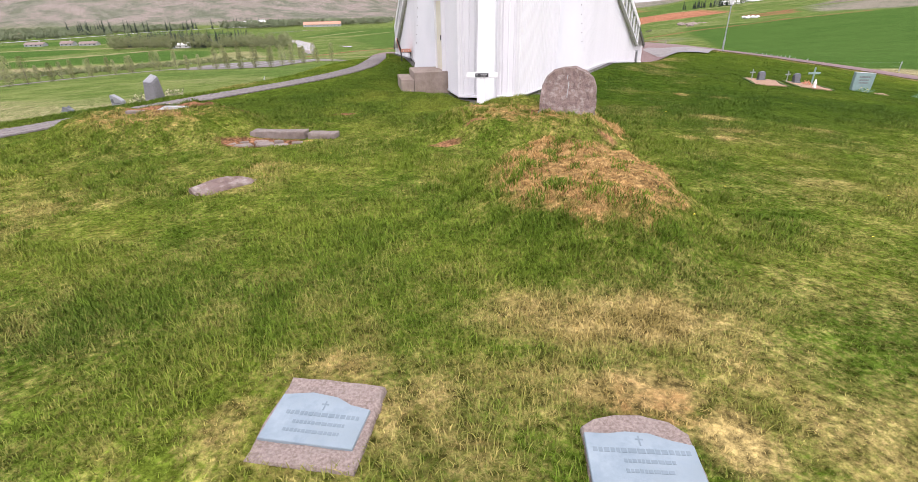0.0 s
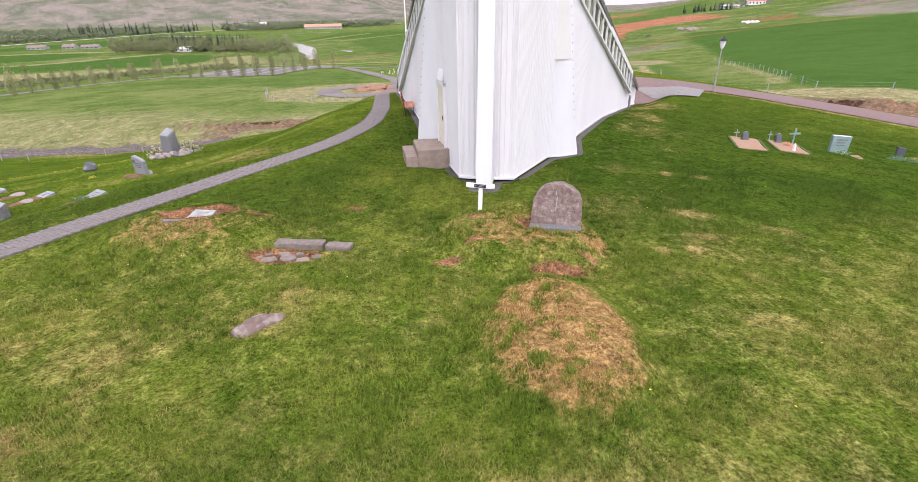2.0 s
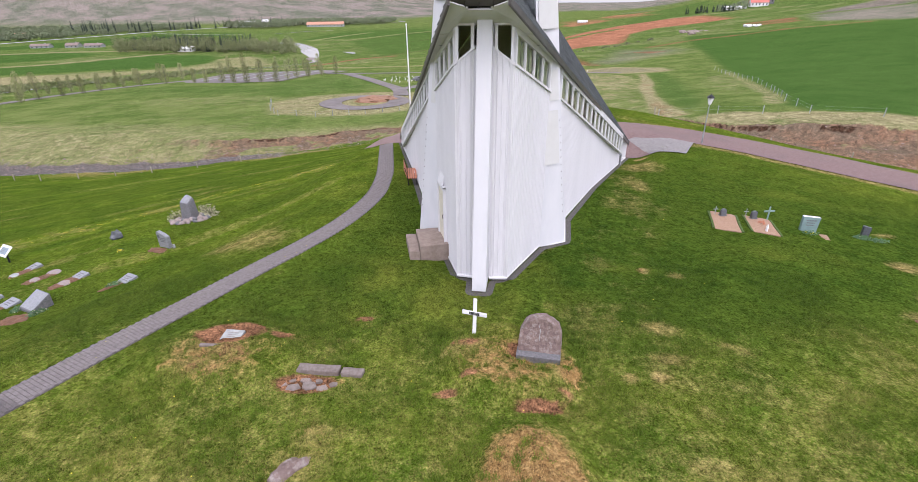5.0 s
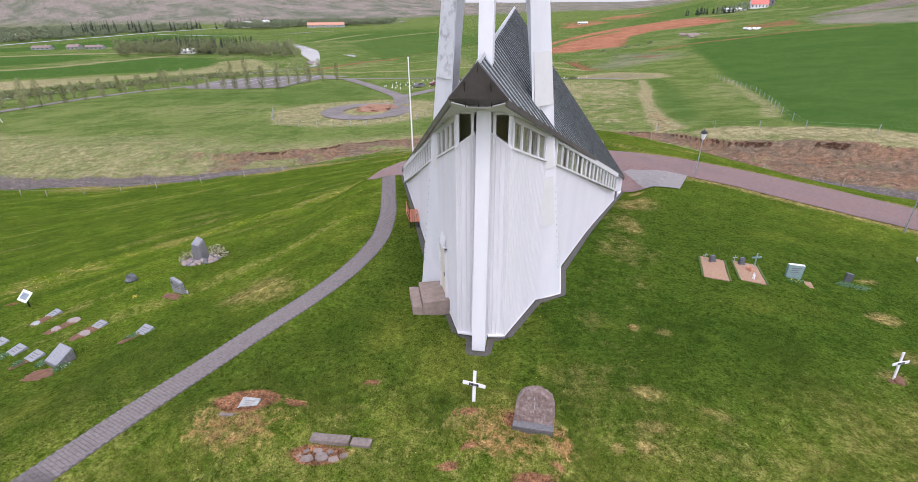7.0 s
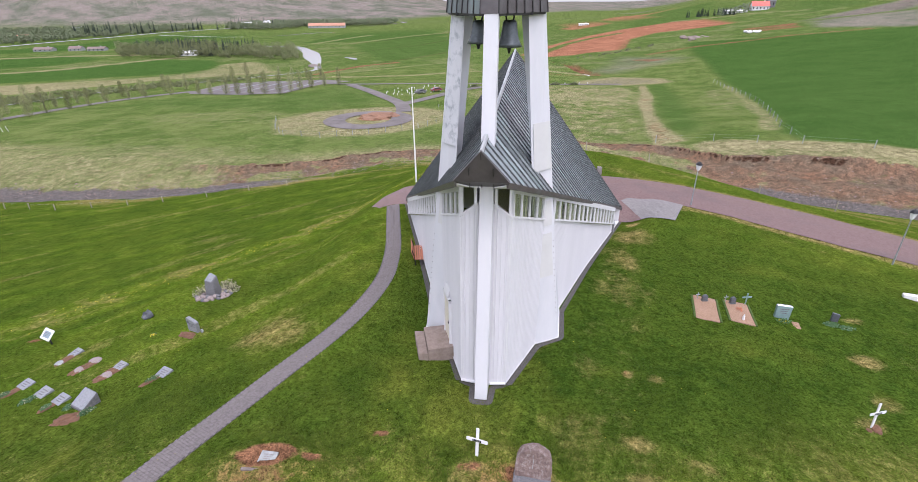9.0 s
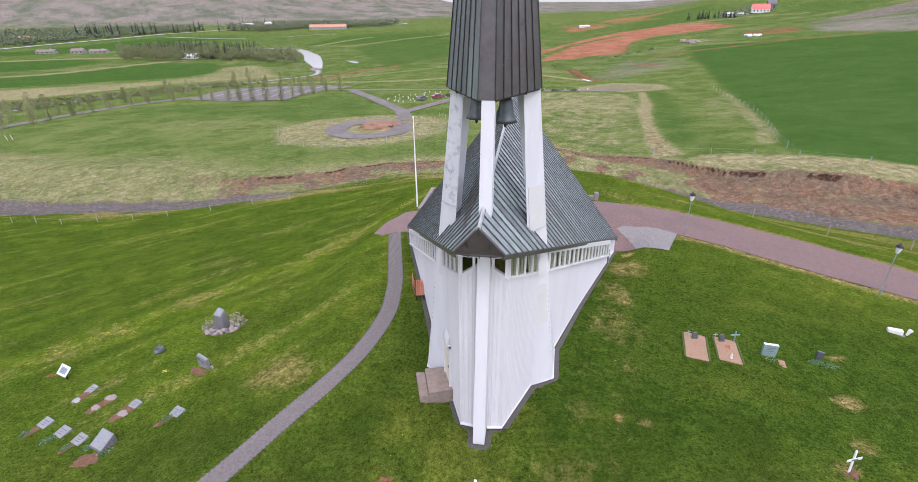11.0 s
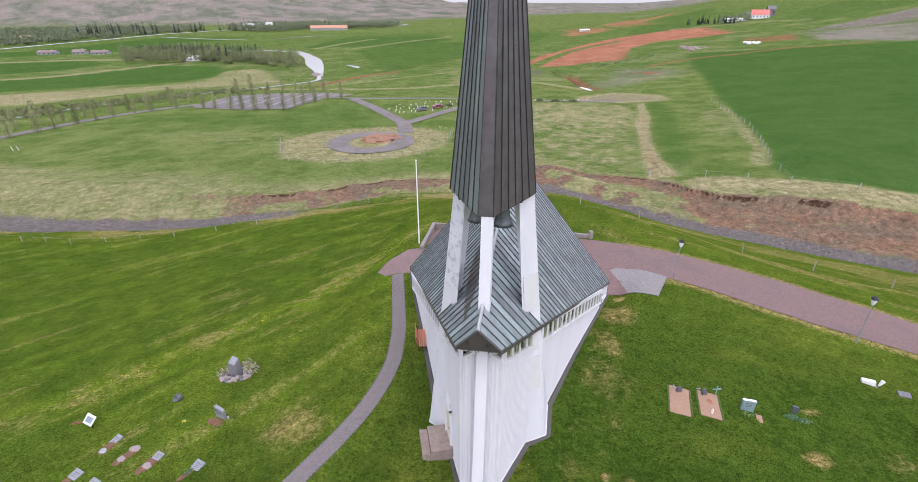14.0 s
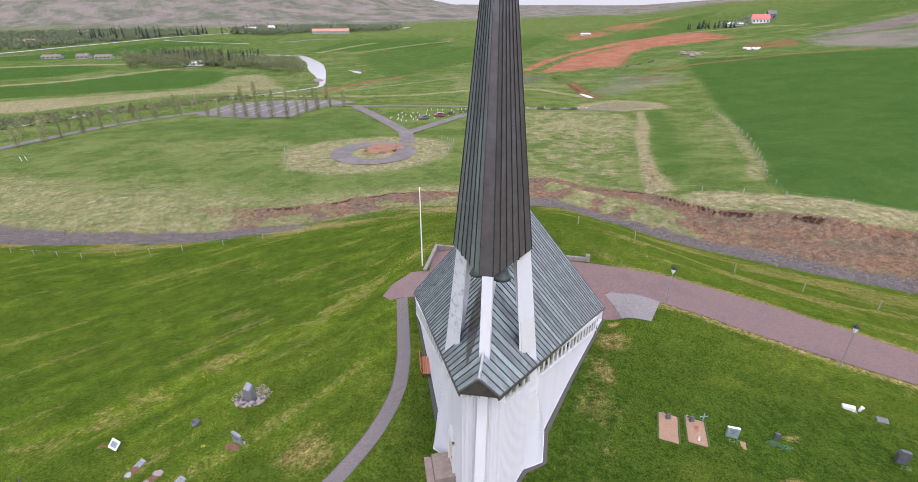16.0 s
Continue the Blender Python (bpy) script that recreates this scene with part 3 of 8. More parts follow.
def lie(x, y):
    """Height of the turf."""
    x, y = np.asarray(x, float), np.asarray(y, float)
    z = height(x, y) + mounds(x, y)
    # the turf comes up to the foot of the church's rear walls
    dx, dy = x - 0.73, y - 12.75
    u, v = dx * 0.98876 - dy * 0.14954, dx * 0.14954 + dy * 0.98876
    foot = np.where(u > 0, np.interp(v, [3, 6.5, 11.2, 20.2], [-0.40, -0.32, -0.39, -1.26]), np.interp(v, [3, 6.5, 11.2, 20.2], [-0.32, -0.18, -0.16, -0.64]))
    k = sstep(2.6, 0.5, np.abs(u) - 2.42 - 0.3537 * (v - 4.65)) * sstep(5.0, 6.5, v) * sstep(25.0, 20.5, v)
    z = z * (1 - k) + foot * k
    k = sstep(0.7, 0.2, np.maximum(np.abs(u + 2.4) - 1.0, np.abs(v - 2.8) - 0.9))
    z = z * (1 - k) - 0.33 * k
    half = np.interp(v, [-0.1, 0.0, 0.9, 1.03, 3.85, 4.5, 6.5], [0.0, 0.24, 0.3, 0.9, 2.1, 3.1, 3.2])
    k = sstep(1.1, 0.35, np.abs(u) - half) * sstep(-1.0, -0.35, v) * sstep(7.0, 6.2, v)
    return z * (1 - k) + np.interp(v, [0, 4, 6.5], [-0.41, -0.45, -0.36]) * k


def on(x, y, sink=0.0):
    return (x, y, float(lie(x, y)) - sink)


CREST = [(-34, 12), (-30, 17), (-23, 24), (-18, 29.5), (-13, 34), (-7, 44), (-3, 52)]


def cover(x, y):
    """What grows or lies on the ground, each from 0 to 1."""
    ys, zs = stream(x)
    s = y - ys
    width = bank_width(x)
    n1, n2, n3 = fbm(x, y, 3.2, 21), fbm(x, y, 0.9, 22), fbm(x, y, 14.0, 23)
    n4 = fbm(x, y, 45.0, 24)
    hill = sstep(1.0, -1.0, s)
    near = sstep(60, 42, y)
    # ---- the churchyard
    dry = near * sstep(0.52, 0.86, 0.55 * n1 + 0.45 * n2 + 0.10 * sstep(9, 0, y) - 0.02 * sstep(12, 20, y)) * np.where(y > 10, 0.38, 0.60)
    for cx, cy, rx, ry, a in ((1.0, 2.0, 2.2, 0.8, 0.65), (-1.0, 1.45, 0.8, 0.35, 0.6), (-1.45, 0.9, 0.3, 0.5, 0.7), (1.05, 1.15, 0.75, 0.35, 0.95), (1.45, 0.75, 0.35, 0.5, 0.95), (1.5, 4.75, 1.8, 2.6, 0.6), (-3.3, 5.7, 1.7, 1.1, 0.5), (-3.2, 6.4, 0.9, 0.9, 0.5), (-5.7, 4.7, 2.2, 1.2, 0.40), (-7.5, 5.0, 1.5, 0.6, 0.40),
                              (-6.6, 9.0, 2.3, 1.7, 0.5), (2.6, 8.6, 0.7, 1.2, 0.75), (0.3, 9.0, 1.3, 0.9, 0.5), (-8.9, 17.3, 3.0, 2.4, 0.46), (4.5, 8.35, 0.4, 0.35, 0.85), (5.3, 8.45, 0.4, 0.3, 0.85), (5.4, 5.6, 1.2, 0.7, 0.42), (6.4, 5.2, 1.6, 0.9, 0.40), (5.9, 7.2, 0.8, 0.5, 0.4),
                              (9.0, 4.5, 2.5, 1.8, 0.5), (9.9, 24.6, 1.3, 2.6, 0.42), (11.5, 28.2, 2.2, 2.2, 0.5), (12.3, 30.6, 0.7, 0.6, 0.9), (16.6, 33.0, 1.6, 0.9, 0.45), (6.8, 14.2, 0.4, 0.33, 0.85), (7.9, 14.0, 0.6, 0.4, 0.5), (18.4, 16.1, 1.3, 0.9, 0.55), (17.2, 13.4, 1.2, 0.8, 0.4), (6.1, 10.6, 1.2, 0.7, 0.45), (5.8, 9.2, 1.0, 0.5, 0.5), (15.6, 12.2, 0.9, 0.7, 0.5), (20.3, 19.6, 1.0, 0.5, 0.5)):
        dry = np.maximum(dry, a * blob(x, y, cx, cy, rx, ry, 0, 0.2) * (0.6 + 0.8 * n2))
    dry = np.maximum(dry, 0.26 * sstep(14, 8, y) * (0.5 + n2))
    dry = np.maximum(dry, 0.58 * sstep(4.5, 1.0, y) * sstep(3.8, 1.8, np.abs(x - 0.3)) * sstep(0.34, 0.6, 0.6 * n1 + 0.4 * n2))
    # worn strips along the church wall, yellow streaks down the mown slope, the dandelion crest
    dry = np.maximum(dry, 0.28 * along(x + 1.6 * (n1 - 0.5), y, [(4.6, 10.5), (6.4, 15.5), (8.4, 21.0), (10.2, 26.5)], 2.0) * sstep(0.40, 0.62, 0.5 * n1 + 0.5 * n2))
    streak = fbm((x * 0.69 + y * 0.72) * 0.14, x * 0.72 - y * 0.69, 1.5, 37, 3)
    dry = np.maximum(dry, 0.30 * sstep(0.54, 0.74, streak) * sstep(-1, -6, x) * sstep(11, 18, y) * hill)
    ridge = along(x + 1.5 * (n1 - 0.5), y, CREST, 2.6) * hill
    outer = sstep(-1.0, -5.0, x - np.interp(y, [p[1] for p in CREST], [p[0] for p in CREST])) * hill * sstep(8, 14, y)
    dry = np.maximum(dry, 0.46 * ridge * sstep(0.36, 0.66, 0.5 * n2 + 0.5 * n1))
    # verges of the road, the far slope above the stream
    edge = sstep(1.2, 0.0, np.abs(inside(x, y, ROAD_OUTLINE, 2.2) - 0.42) * 4)
    dry = np.maximum(dry, 0.55 * edge * sstep(13, 16, x))
    lower = fbm((x * 0.8 - y * 0.4) * 0.2, x * 0.4 + y * 0.9, 2.2, 38, 3)
    dry = np.maximum(dry, 0.40 * sstep(0.44, 0.66, lower) * sstep(11, 15, x) * sstep(34, 40, y + 0.45 * (x - 14)) * hill)
    dry = np.maximum(dry, 0.55 * sstep(-12, -3, s) * hill * sstep(0.38, 0.62, fbm(x * 0.4, y, 4.0, 31)) * sstep(34, 44, y) * sstep(14, 4, x))
    # ---- beyond the stream: straw above the bank, the flecked meadow, the plain
    beyond = sstep(0.92, 1.05, s / width)
    wide_band = np.interp(x, [-100, -60, -30, 0, 10, 40, 70], [16, 17, 13, 10, 8, 6, 10])
    dry = np.maximum(dry, beyond * sstep(width + wide_band, width, s) * (0.12 + 0.75 * fbm(x * 0.3, y, 6.0, 32)) * sstep(95, 60, x))
    meadow = inside(x, y, [(4, 96), (32, 92), (44, 104), (66, 180), (70, 196), (30, 200), (2, 188)], 8)
    meadow = np.maximum(meadow, 0.85 * inside(x, y, [(62, 108), (84, 150), (92, 176), (80, 170), (66, 136)], 5))
    dry = np.maximum(dry, meadow * (0.16 + 0.46 * sstep(0.35, 0.65, 0.4 * n4 + 0.6 * fbm(x, y, 2.6, 34))))
    dry = np.maximum(dry, 0.30 * sstep(0.48, 0.66, 0.6 * fbm(x * 0.5, y, 20.0, 33) + 0.4 * fbm(x, y, 2.2, 36)) * beyond * sstep(200, 170, y) * sstep(8, 0, x))
    dry = np.maximum(dry, 0.72 * inside(x, y, [(-50, 130), (-43, 111), (-31, 106.5), (-20, 109), (-10, 115), (-3.5, 124), (-2.5, 140), (-10, 148), (-25, 150), (-42, 142)], 2.5) * (0.55 + 0.7 * n1))
    track = inside(x, y, [(69.5, 197), (72, 197), (64, 165), (57, 147), (50, 126), (43, 102), (41, 86), (35, 86), (39, 102), (46, 124), (53, 149), (60, 168)], 1.6)
    dry = np.maximum(dry, 0.95 * track * (0.6 + 0.5 * n1))
    dry = np.maximum(dry, 0.85 * along(x, y, [(43, 80), (50, 78), (56, 75), (71, 67.5), (95, 55)], 5.0) * (0.5 + 0.8 * n2))
    dry = np.maximum(dry, 0.55 * along(x, y, [(58, 90), (66, 104), (81, 141), (94, 177)], 3.5) * (0.4 + n2))
    dry = np.maximum(dry, 0.45 * sstep(0.45, 0.62, fbm(x, y, 18, 35)) * sstep(240, 280, y) * sstep(700, 500, y))
    # the tan flood land along the river, the pale bank behind the cemetery
    tan = inside(x, y, [(-250, 232), (-213, 262), (-187, 280), (-155, 296), (-160, 330), (-167, 360), (-148, 372), (-132, 352), (-120, 330), (-108, 300), (-98, 284), (-126, 272), (-151, 264), (-175, 240), (-190, 218), (-220, 205)], 5)
    dry = np.maximum(dry, tan * (0.35 + 0.8 * n4))
    dry = np.maximum(dry, 0.75 * along(x, y, [(-120, 262), (-82, 246), (-53, 241), (-25, 245), (1, 262), (40, 270), (58, 240)], 4.0) * (0.5 + 0.7 * n1))
    # ---- moor and ridge
    foot = np.interp(x, [-2500, -900, -500, -200, 100, 600, 2500], [900, 1010, 1090, 1230, 1500, 2100, 3800])
    heath = np.maximum(sstep(-60, 120, y - foot), 0.75 * sstep(900, 1500, y) * sstep(0.35, 0.55, fbm(x, y, 420, 43)))
    heath = np.maximum(heath, 0.8 * inside(x, y, [(255, 376), (275, 420), (345, 405), (420, 450), (420, 370), (277, 322)], 6))
    heath = np.maximum(heath, 0.6 * inside(x, y, [(66, 256), (86, 290), (102, 331), (127, 290), (97, 268), (72, 246)], 10) * (0.4 + 0.9 * n3))
    # ---- soils
    t = s / width
    face = sstep(0.05, 0.14, t) * sstep(1.04, 0.97, t)
    grassy = sstep(0.46, 0.60, fbm(x, y, 5.0, 52)) * np.interp(x, [-50, 8, 14, 34, 40], [0.6, 0.8, 1.0, 0.8, 0.35]) * sstep(0.85, 0.6, t)
    bank = face * (0.62 + 0.75 * fbm(x, y, 4.0, 51)) * (1 - grassy) * np.interp(x, [-200, -95, -60, -45, -36, -28, 0, 10, 24, 400], [0.1, 0.15, 0.25, 0.5, 0.68, 0.8, 0.8, 0.7, 0.9, 0.9])
    dry = np.maximum(dry, 0.55 * sstep(0.02, 0.1, t) * sstep(1.02, 0.95, t) * (0.5 + 0.8 * n2))
    dry = np.maximum(dry, 0.42 * sstep(-36, -46, x) * sstep(1.0, 4.0, s) * sstep(30, 16, s) * (0.5 + 0.7 * n1))
    # dark brown band just below the bank's upper edge
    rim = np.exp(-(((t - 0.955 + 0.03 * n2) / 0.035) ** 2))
    umber = rim * np.interp(x, [-56, -44, -10, 0, 8, 14, 40, 46], [0, 0.75, 0.85, 0.6, 0.7, 0.85, 0.7, 0.95]) * sstep(0.36, 0.5, fbm(x, 0 * x + 9, 5.0, 53)) * sstep(110, 80, x)
    heath = np.maximum(heath, 0.9 * inside(x, y, [(275, 429), (330, 457), (430, 500), (400, 455), (345, 415)], 5))
    umber = np.maximum(umber, 0.42 * inside(x, y, [(275, 429), (330, 457), (430, 500), (400, 455), (345, 415)], 5))
    umber = np.maximum(umber, 0.8 * along(x, y, [(60, 338), (65, 304), (63, 262)], 3.0))
    soil = 0 * x
    for cx, cy, rx, ry, a in ((-6.35, 9.8, 1.4, 0.66, 1.3), (2.0, 7.25, 1.0, 0.22, 1.1), (2.7, 7.6, 0.4, 0.25, 0.7), (-0.3, 7.7, 0.5, 0.25, 0.8), (0.3, 8.1, 0.5, 0.2, 0.75), (-3.85, 8.14, 1.15, 0.50, 1.2), (-2.85, 11.05, 0.65, 0.14, 0.95), (1.55, 9.15, 0.4, 0.32, 0.95), (-6.0, 9.0, 1.6, 0.5, 0.5), (-4.9, 9.75, 0.6, 0.35, 0.8), (-6.3, 8.5, 1.9, 1.0, 0.4), (0.2, 9.3, 0.8, 0.4, 0.62),
                              (-5.7, 2.9, 0.9, 0.5, 0.5), (6.8, 14.2, 0.22, 0.16, 0.75), (-22.4, 19.4, 0.7, 0.4, 0.7), (-23, 131, 6.5, 6.5, 1.0)):
        soil = np.maximum(soil, a * blob(x, y, cx, cy, rx, ry, 0, 0.3))
    soil = np.maximum(soil, 0.62 * along(x, y, [(58, 338), (66, 304), (64, 257), (65, 241)], 5.0) * (0.6 + 0.7 * n1))
    soil = np.maximum(soil, 0.75 * inside(x, y, [(223, 426), (266, 422), (249, 386), (216, 394)], 5) * (0.4 + 0.9 * n3))
    soil = np.maximum(soil, 0.6 * inside(x, y, [(66, 250), (90, 290), (100, 322), (120, 292), (92, 262)], 8) * sstep(0.42, 0.6, n3))
    soil = np.maximum(soil, 0.45 * track * sstep(0.4, 0.6, n1))
    for pts, w, a in (([(-73, 260), (-63, 289), (-57, 307), (-40, 330)], 4.0, 0.9), ([(31, 264), (48, 241), (61, 235)], 3.0, 0.5), ([(120, 330), (150, 345), (220, 350), (262, 335)], 6.0, 0.6), ([(114, 372), (90, 373), (57, 356), (40, 352)], 2.5, 0.7), ([(141, 440), (118, 378)], 3.0, 0.7)):
        soil = np.maximum(soil, a * along(x, y, pts, w) * (0.5 + 0.8 * n1))
    gravel = sstep(-3.4, -2.0, s) * sstep(np.interp(x, [-120, -80, -66, -50, -30, 0, 15, 25, 45], [6.5, 5, 2.8, 2.0, 0.8, 1.0, 2.5, 3.0, 3.2]) + 1.2, 0.5, s) * sstep(-600, -200, x) * np.interp(x, [-40, -25, 5, 14], [0.95, 0.3, 0.3, 0.9])
    gravel = np.maximum(gravel, 0.45 * sstep(0.40, 0.15, t) * sstep(0.0, 0.08, t) * sstep(18, 26, x) * sstep(0.4, 0.6, n2))
    gravel = np.maximum(gravel, 0.5 * inside(x, y, [(40, 347), (58, 338), (50, 311), (37, 288), (22, 300)], 4))
    dry = np.maximum(dry, 0.8 * inside(x, y, [(46, 203), (64, 197), (86, 204), (86, 218), (79, 226), (69, 229), (50, 215)], 3))
    gravel = np.maximum(gravel, 0.42 * inside(x, y, [(51, 203), (64, 199), (82, 206), (82, 216), (78, 222), (69, 225), (53, 212)], 2))
    # ---- sown fields
    red = inside(x, y, [(43, 370), (71, 446), (121, 512), (165, 550), (228, 574), (252, 559), (249, 481), (215, 473), (175, 474), (141, 440), (114, 372), (90, 373), (57, 356)], 2.5)
    red = red * (1 - along(x, y, [(50, 358), (70, 410), (90, 452), (120, 485), (153, 509)], 6.0))
    red = np.maximum(red, 0.8 * inside(x, y, [(125, 662), (162, 698), (273, 922), (440, 1230), (460, 1150), (371, 974), (254, 771), (173, 650), (131, 619)], 6))
    lush = 0 * x
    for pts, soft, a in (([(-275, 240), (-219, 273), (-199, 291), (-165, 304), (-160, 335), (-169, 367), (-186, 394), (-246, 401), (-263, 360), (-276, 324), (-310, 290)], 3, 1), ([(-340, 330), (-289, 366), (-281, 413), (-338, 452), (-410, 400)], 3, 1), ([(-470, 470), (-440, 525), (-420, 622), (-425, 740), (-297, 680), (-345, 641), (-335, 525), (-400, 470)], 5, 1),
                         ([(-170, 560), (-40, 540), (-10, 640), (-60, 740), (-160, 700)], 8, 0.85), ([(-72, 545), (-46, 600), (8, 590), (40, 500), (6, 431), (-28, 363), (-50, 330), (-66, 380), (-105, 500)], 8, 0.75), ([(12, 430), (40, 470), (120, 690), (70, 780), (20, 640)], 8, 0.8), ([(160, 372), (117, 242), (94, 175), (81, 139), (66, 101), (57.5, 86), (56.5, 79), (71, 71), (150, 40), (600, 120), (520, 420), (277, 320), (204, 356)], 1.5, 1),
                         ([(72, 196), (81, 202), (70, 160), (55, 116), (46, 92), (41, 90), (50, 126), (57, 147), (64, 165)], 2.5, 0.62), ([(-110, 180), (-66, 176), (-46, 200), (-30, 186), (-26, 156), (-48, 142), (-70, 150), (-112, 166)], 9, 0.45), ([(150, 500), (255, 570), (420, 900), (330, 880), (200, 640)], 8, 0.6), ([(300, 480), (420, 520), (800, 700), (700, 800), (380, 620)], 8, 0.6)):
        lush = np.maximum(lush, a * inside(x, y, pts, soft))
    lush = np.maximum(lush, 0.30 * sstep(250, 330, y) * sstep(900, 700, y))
    # field edges, hedge lines and ditches
    tracks = 0 * x
    for pts, w, a in (([(-300, 305), (-263, 345), (-240, 396), (-225, 420)], 7, 0.8), ([(-150, 545), (-130, 619), (-111, 669)], 7, 0.6), ([(-421, 746), (-306, 691), (-256, 702), (-212, 770)], 8, 0.85), ([(-68, 254), (-48, 276), (-24, 306), (-2, 333)], 3.0, 0.5), ([(-420, 400), (-330, 440), (-270, 445)], 9, 0.7), ([(-110, 520), (-40, 640), (40, 760)], 7, 0.5), ([(228, 578), (300, 560), (330, 520)], 7, 0.6)):
        tracks = np.maximum(tracks, a * along(x, y, pts, w) * (0.6 + 0.6 * n1))
    for pts, w in (([(-110, 519), (-78, 542), (-46, 608), (10, 720)], 5), ([(-71, 425), (-36, 472), (8, 590)], 4), ([(-55, 324), (-28, 363), (6, 431), (30, 500)], 4), ([(-44, 221), (1, 221.5), (24, 219)], 1.6), ([(-42, 211), (1, 211.5)], 1.4), ([(-41, 227), (0, 228)], 1.4)):
        umber = np.maximum(umber, 0.44 * along(x, y, pts, w))
    lush = lush * (1 - np.clip(tracks, 0, 1)) * (1 - track)
    # ---- tints of the lawn
    deep = np.clip(0.8 * sstep(0.44, 0.62, fbm(x, y, 6.0, 61)) + 0.85 * sstep(1.5, 6, x) * sstep(0.15, 0.45, fbm(x * 0.5, y, 3.0, 62)), 0, 1) * hill * sstep(3.0, 7.0, y + 1.1 * np.abs(x - 0.5)) * (1 - 0.9 * ridge)
    slope = sstep(-2, -7, x) * sstep(10, 18, y) * hill
    deep = deep * (1 - 0.7 * slope) * (1 - 0.6 * sstep(13, 18, x) * sstep(34, 40, y + 0.45 * (x - 14)))
    deep = np.maximum(deep, 0.55 * sstep(-11, -18, x) * sstep(24, 14, y))
    deep = np.maximum(deep, 0.50 * slope * sstep(0.55, 0.38, 0.6 * streak + 0.4 * n1) * (1 - ridge))
    deep = np.maximum(deep, outer * (0.22 + 0.45 * sstep(0.42, 0.60, fbm(x, y, 2.2, 63))))
    deep = np.maximum(deep, 0.40 * sstep(11, 16, x) * sstep(36, 44, y + 0.45 * (x - 14)) * sstep(0.56, 0.42, lower) * hill)
    # less deep green near and left: lens glare put into the tint
    deep = deep * (1 - 0.65 * sstep(14, 8, y)) * (1 - 0.65 * sstep(1.0, -0.5, x) * sstep(10, 7, y))
    # darker green at both near corners imitates the lens's vignetting
    deep = np.maximum(deep, 0.9 * sstep(1.9, 3.1, np.abs(x - 0.1)) * sstep(3.6, 1.8, y) * (0.4 + 0.9 * n2))
    fresh = np.clip(slope * (0.55 + 0.7 * sstep(0.44, 0.68, streak)) + 0.5 * ridge + 0.5 * sstep(13, 18, x) * sstep(34, 40, y + 0.45 * (x - 14)) * hill, 0, 1)
    verge = sstep(24, 32, y + 0.35 * (x - 12)) * sstep(6, 10, x) * hill
    deep = deep * (1 - 0.5 * verge)
    fresh = np.maximum(fresh, 0.55 * sstep(12, 7, y))
    fresh = np.maximum(fresh, 0.45 * verge)
    moss = 0 * x
    for cx, cy, rx, ry, a in ((1.5, 4.75, 1.65, 2.4, 1.1), (1.3, 8.5, 2.1, 1.7, 0.62), (2.9, 8.3, 0.6, 0.9, 0.8), (-6.4, 8.9, 2.8, 1.8, 0.46), (-3.6, 6.0, 1.2, 0.9, 0.25), (-5.7, 3.0, 1.2, 0.8, 0.3), (1.1, 1.05, 0.75, 0.4, 0.5), (-0.9, 1.4, 0.6, 0.4, 0.3), (-3.4, 8.2, 1.0, 0.5, 0.4)):
        moss = np.maximum(moss, a * blob(x, y, cx, cy, rx, ry, 0, 0.3))
    clear = np.clip(1 - red - lush, 0, 1)
    dry = np.maximum(dry * np.where(s > 0, clear, 1), tracks)
    out = {"dry": dry, "soil": soil, "bank": bank, "umber": umber, "gravel": gravel, "red": red, "lush": lush, "heath": heath, "moss": moss, "deep": deep, "fresh": fresh, "pasture": sstep(-4, 4, s) * sstep(45, 60, y)}
    return {k: np.clip(v, 0, 1) for k, v in out.items()}


def grow(start, stop, first, rate, most):
    out, step, at = [], first, start
    while abs(at - start) < abs(stop - start):
        out.append(at)
        at += step if stop > start else -step
        step = min(step * rate, most)
    return out + [stop]


def grid_mesh(name, xs, ys, z_of, material, covers=None):
    gx, gy = (a.ravel() for a in np.meshgrid(np.array(xs), np.array(ys)))
    gz = z_of(gx, gy)
    me = bpy.data.meshes.new(name)
    nx, ny = len(xs), len(ys)
    i = (np.arange(ny - 1)[:, None] * nx + np.arange(nx - 1)[None]).ravel()
    quads = np.stack([i, i + 1, i + 1 + nx, i + nx], 1)
    me.vertices.add(nx * ny)
    me.vertices.foreach_set("co", np.stack([gx, gy, gz], 1).ravel())
    me.loops.add(quads.size)
    me.loops.foreach_set("vertex_index", quads.ravel())
    me.polygons.add(len(quads))
    me.polygons.foreach_set("loop_start", np.arange(len(quads)) * 4)
    me.polygons.foreach_set("use_smooth", np.ones(len(quads), bool))
    me.update(calc_edges=True)
    for key, value in (covers(gx, gy) if covers else {}).items():
        me.attributes.new(key, "FLOAT", "POINT").data.foreach_set("value", value.astype(np.float32))
    me.materials.append(material)
    return me


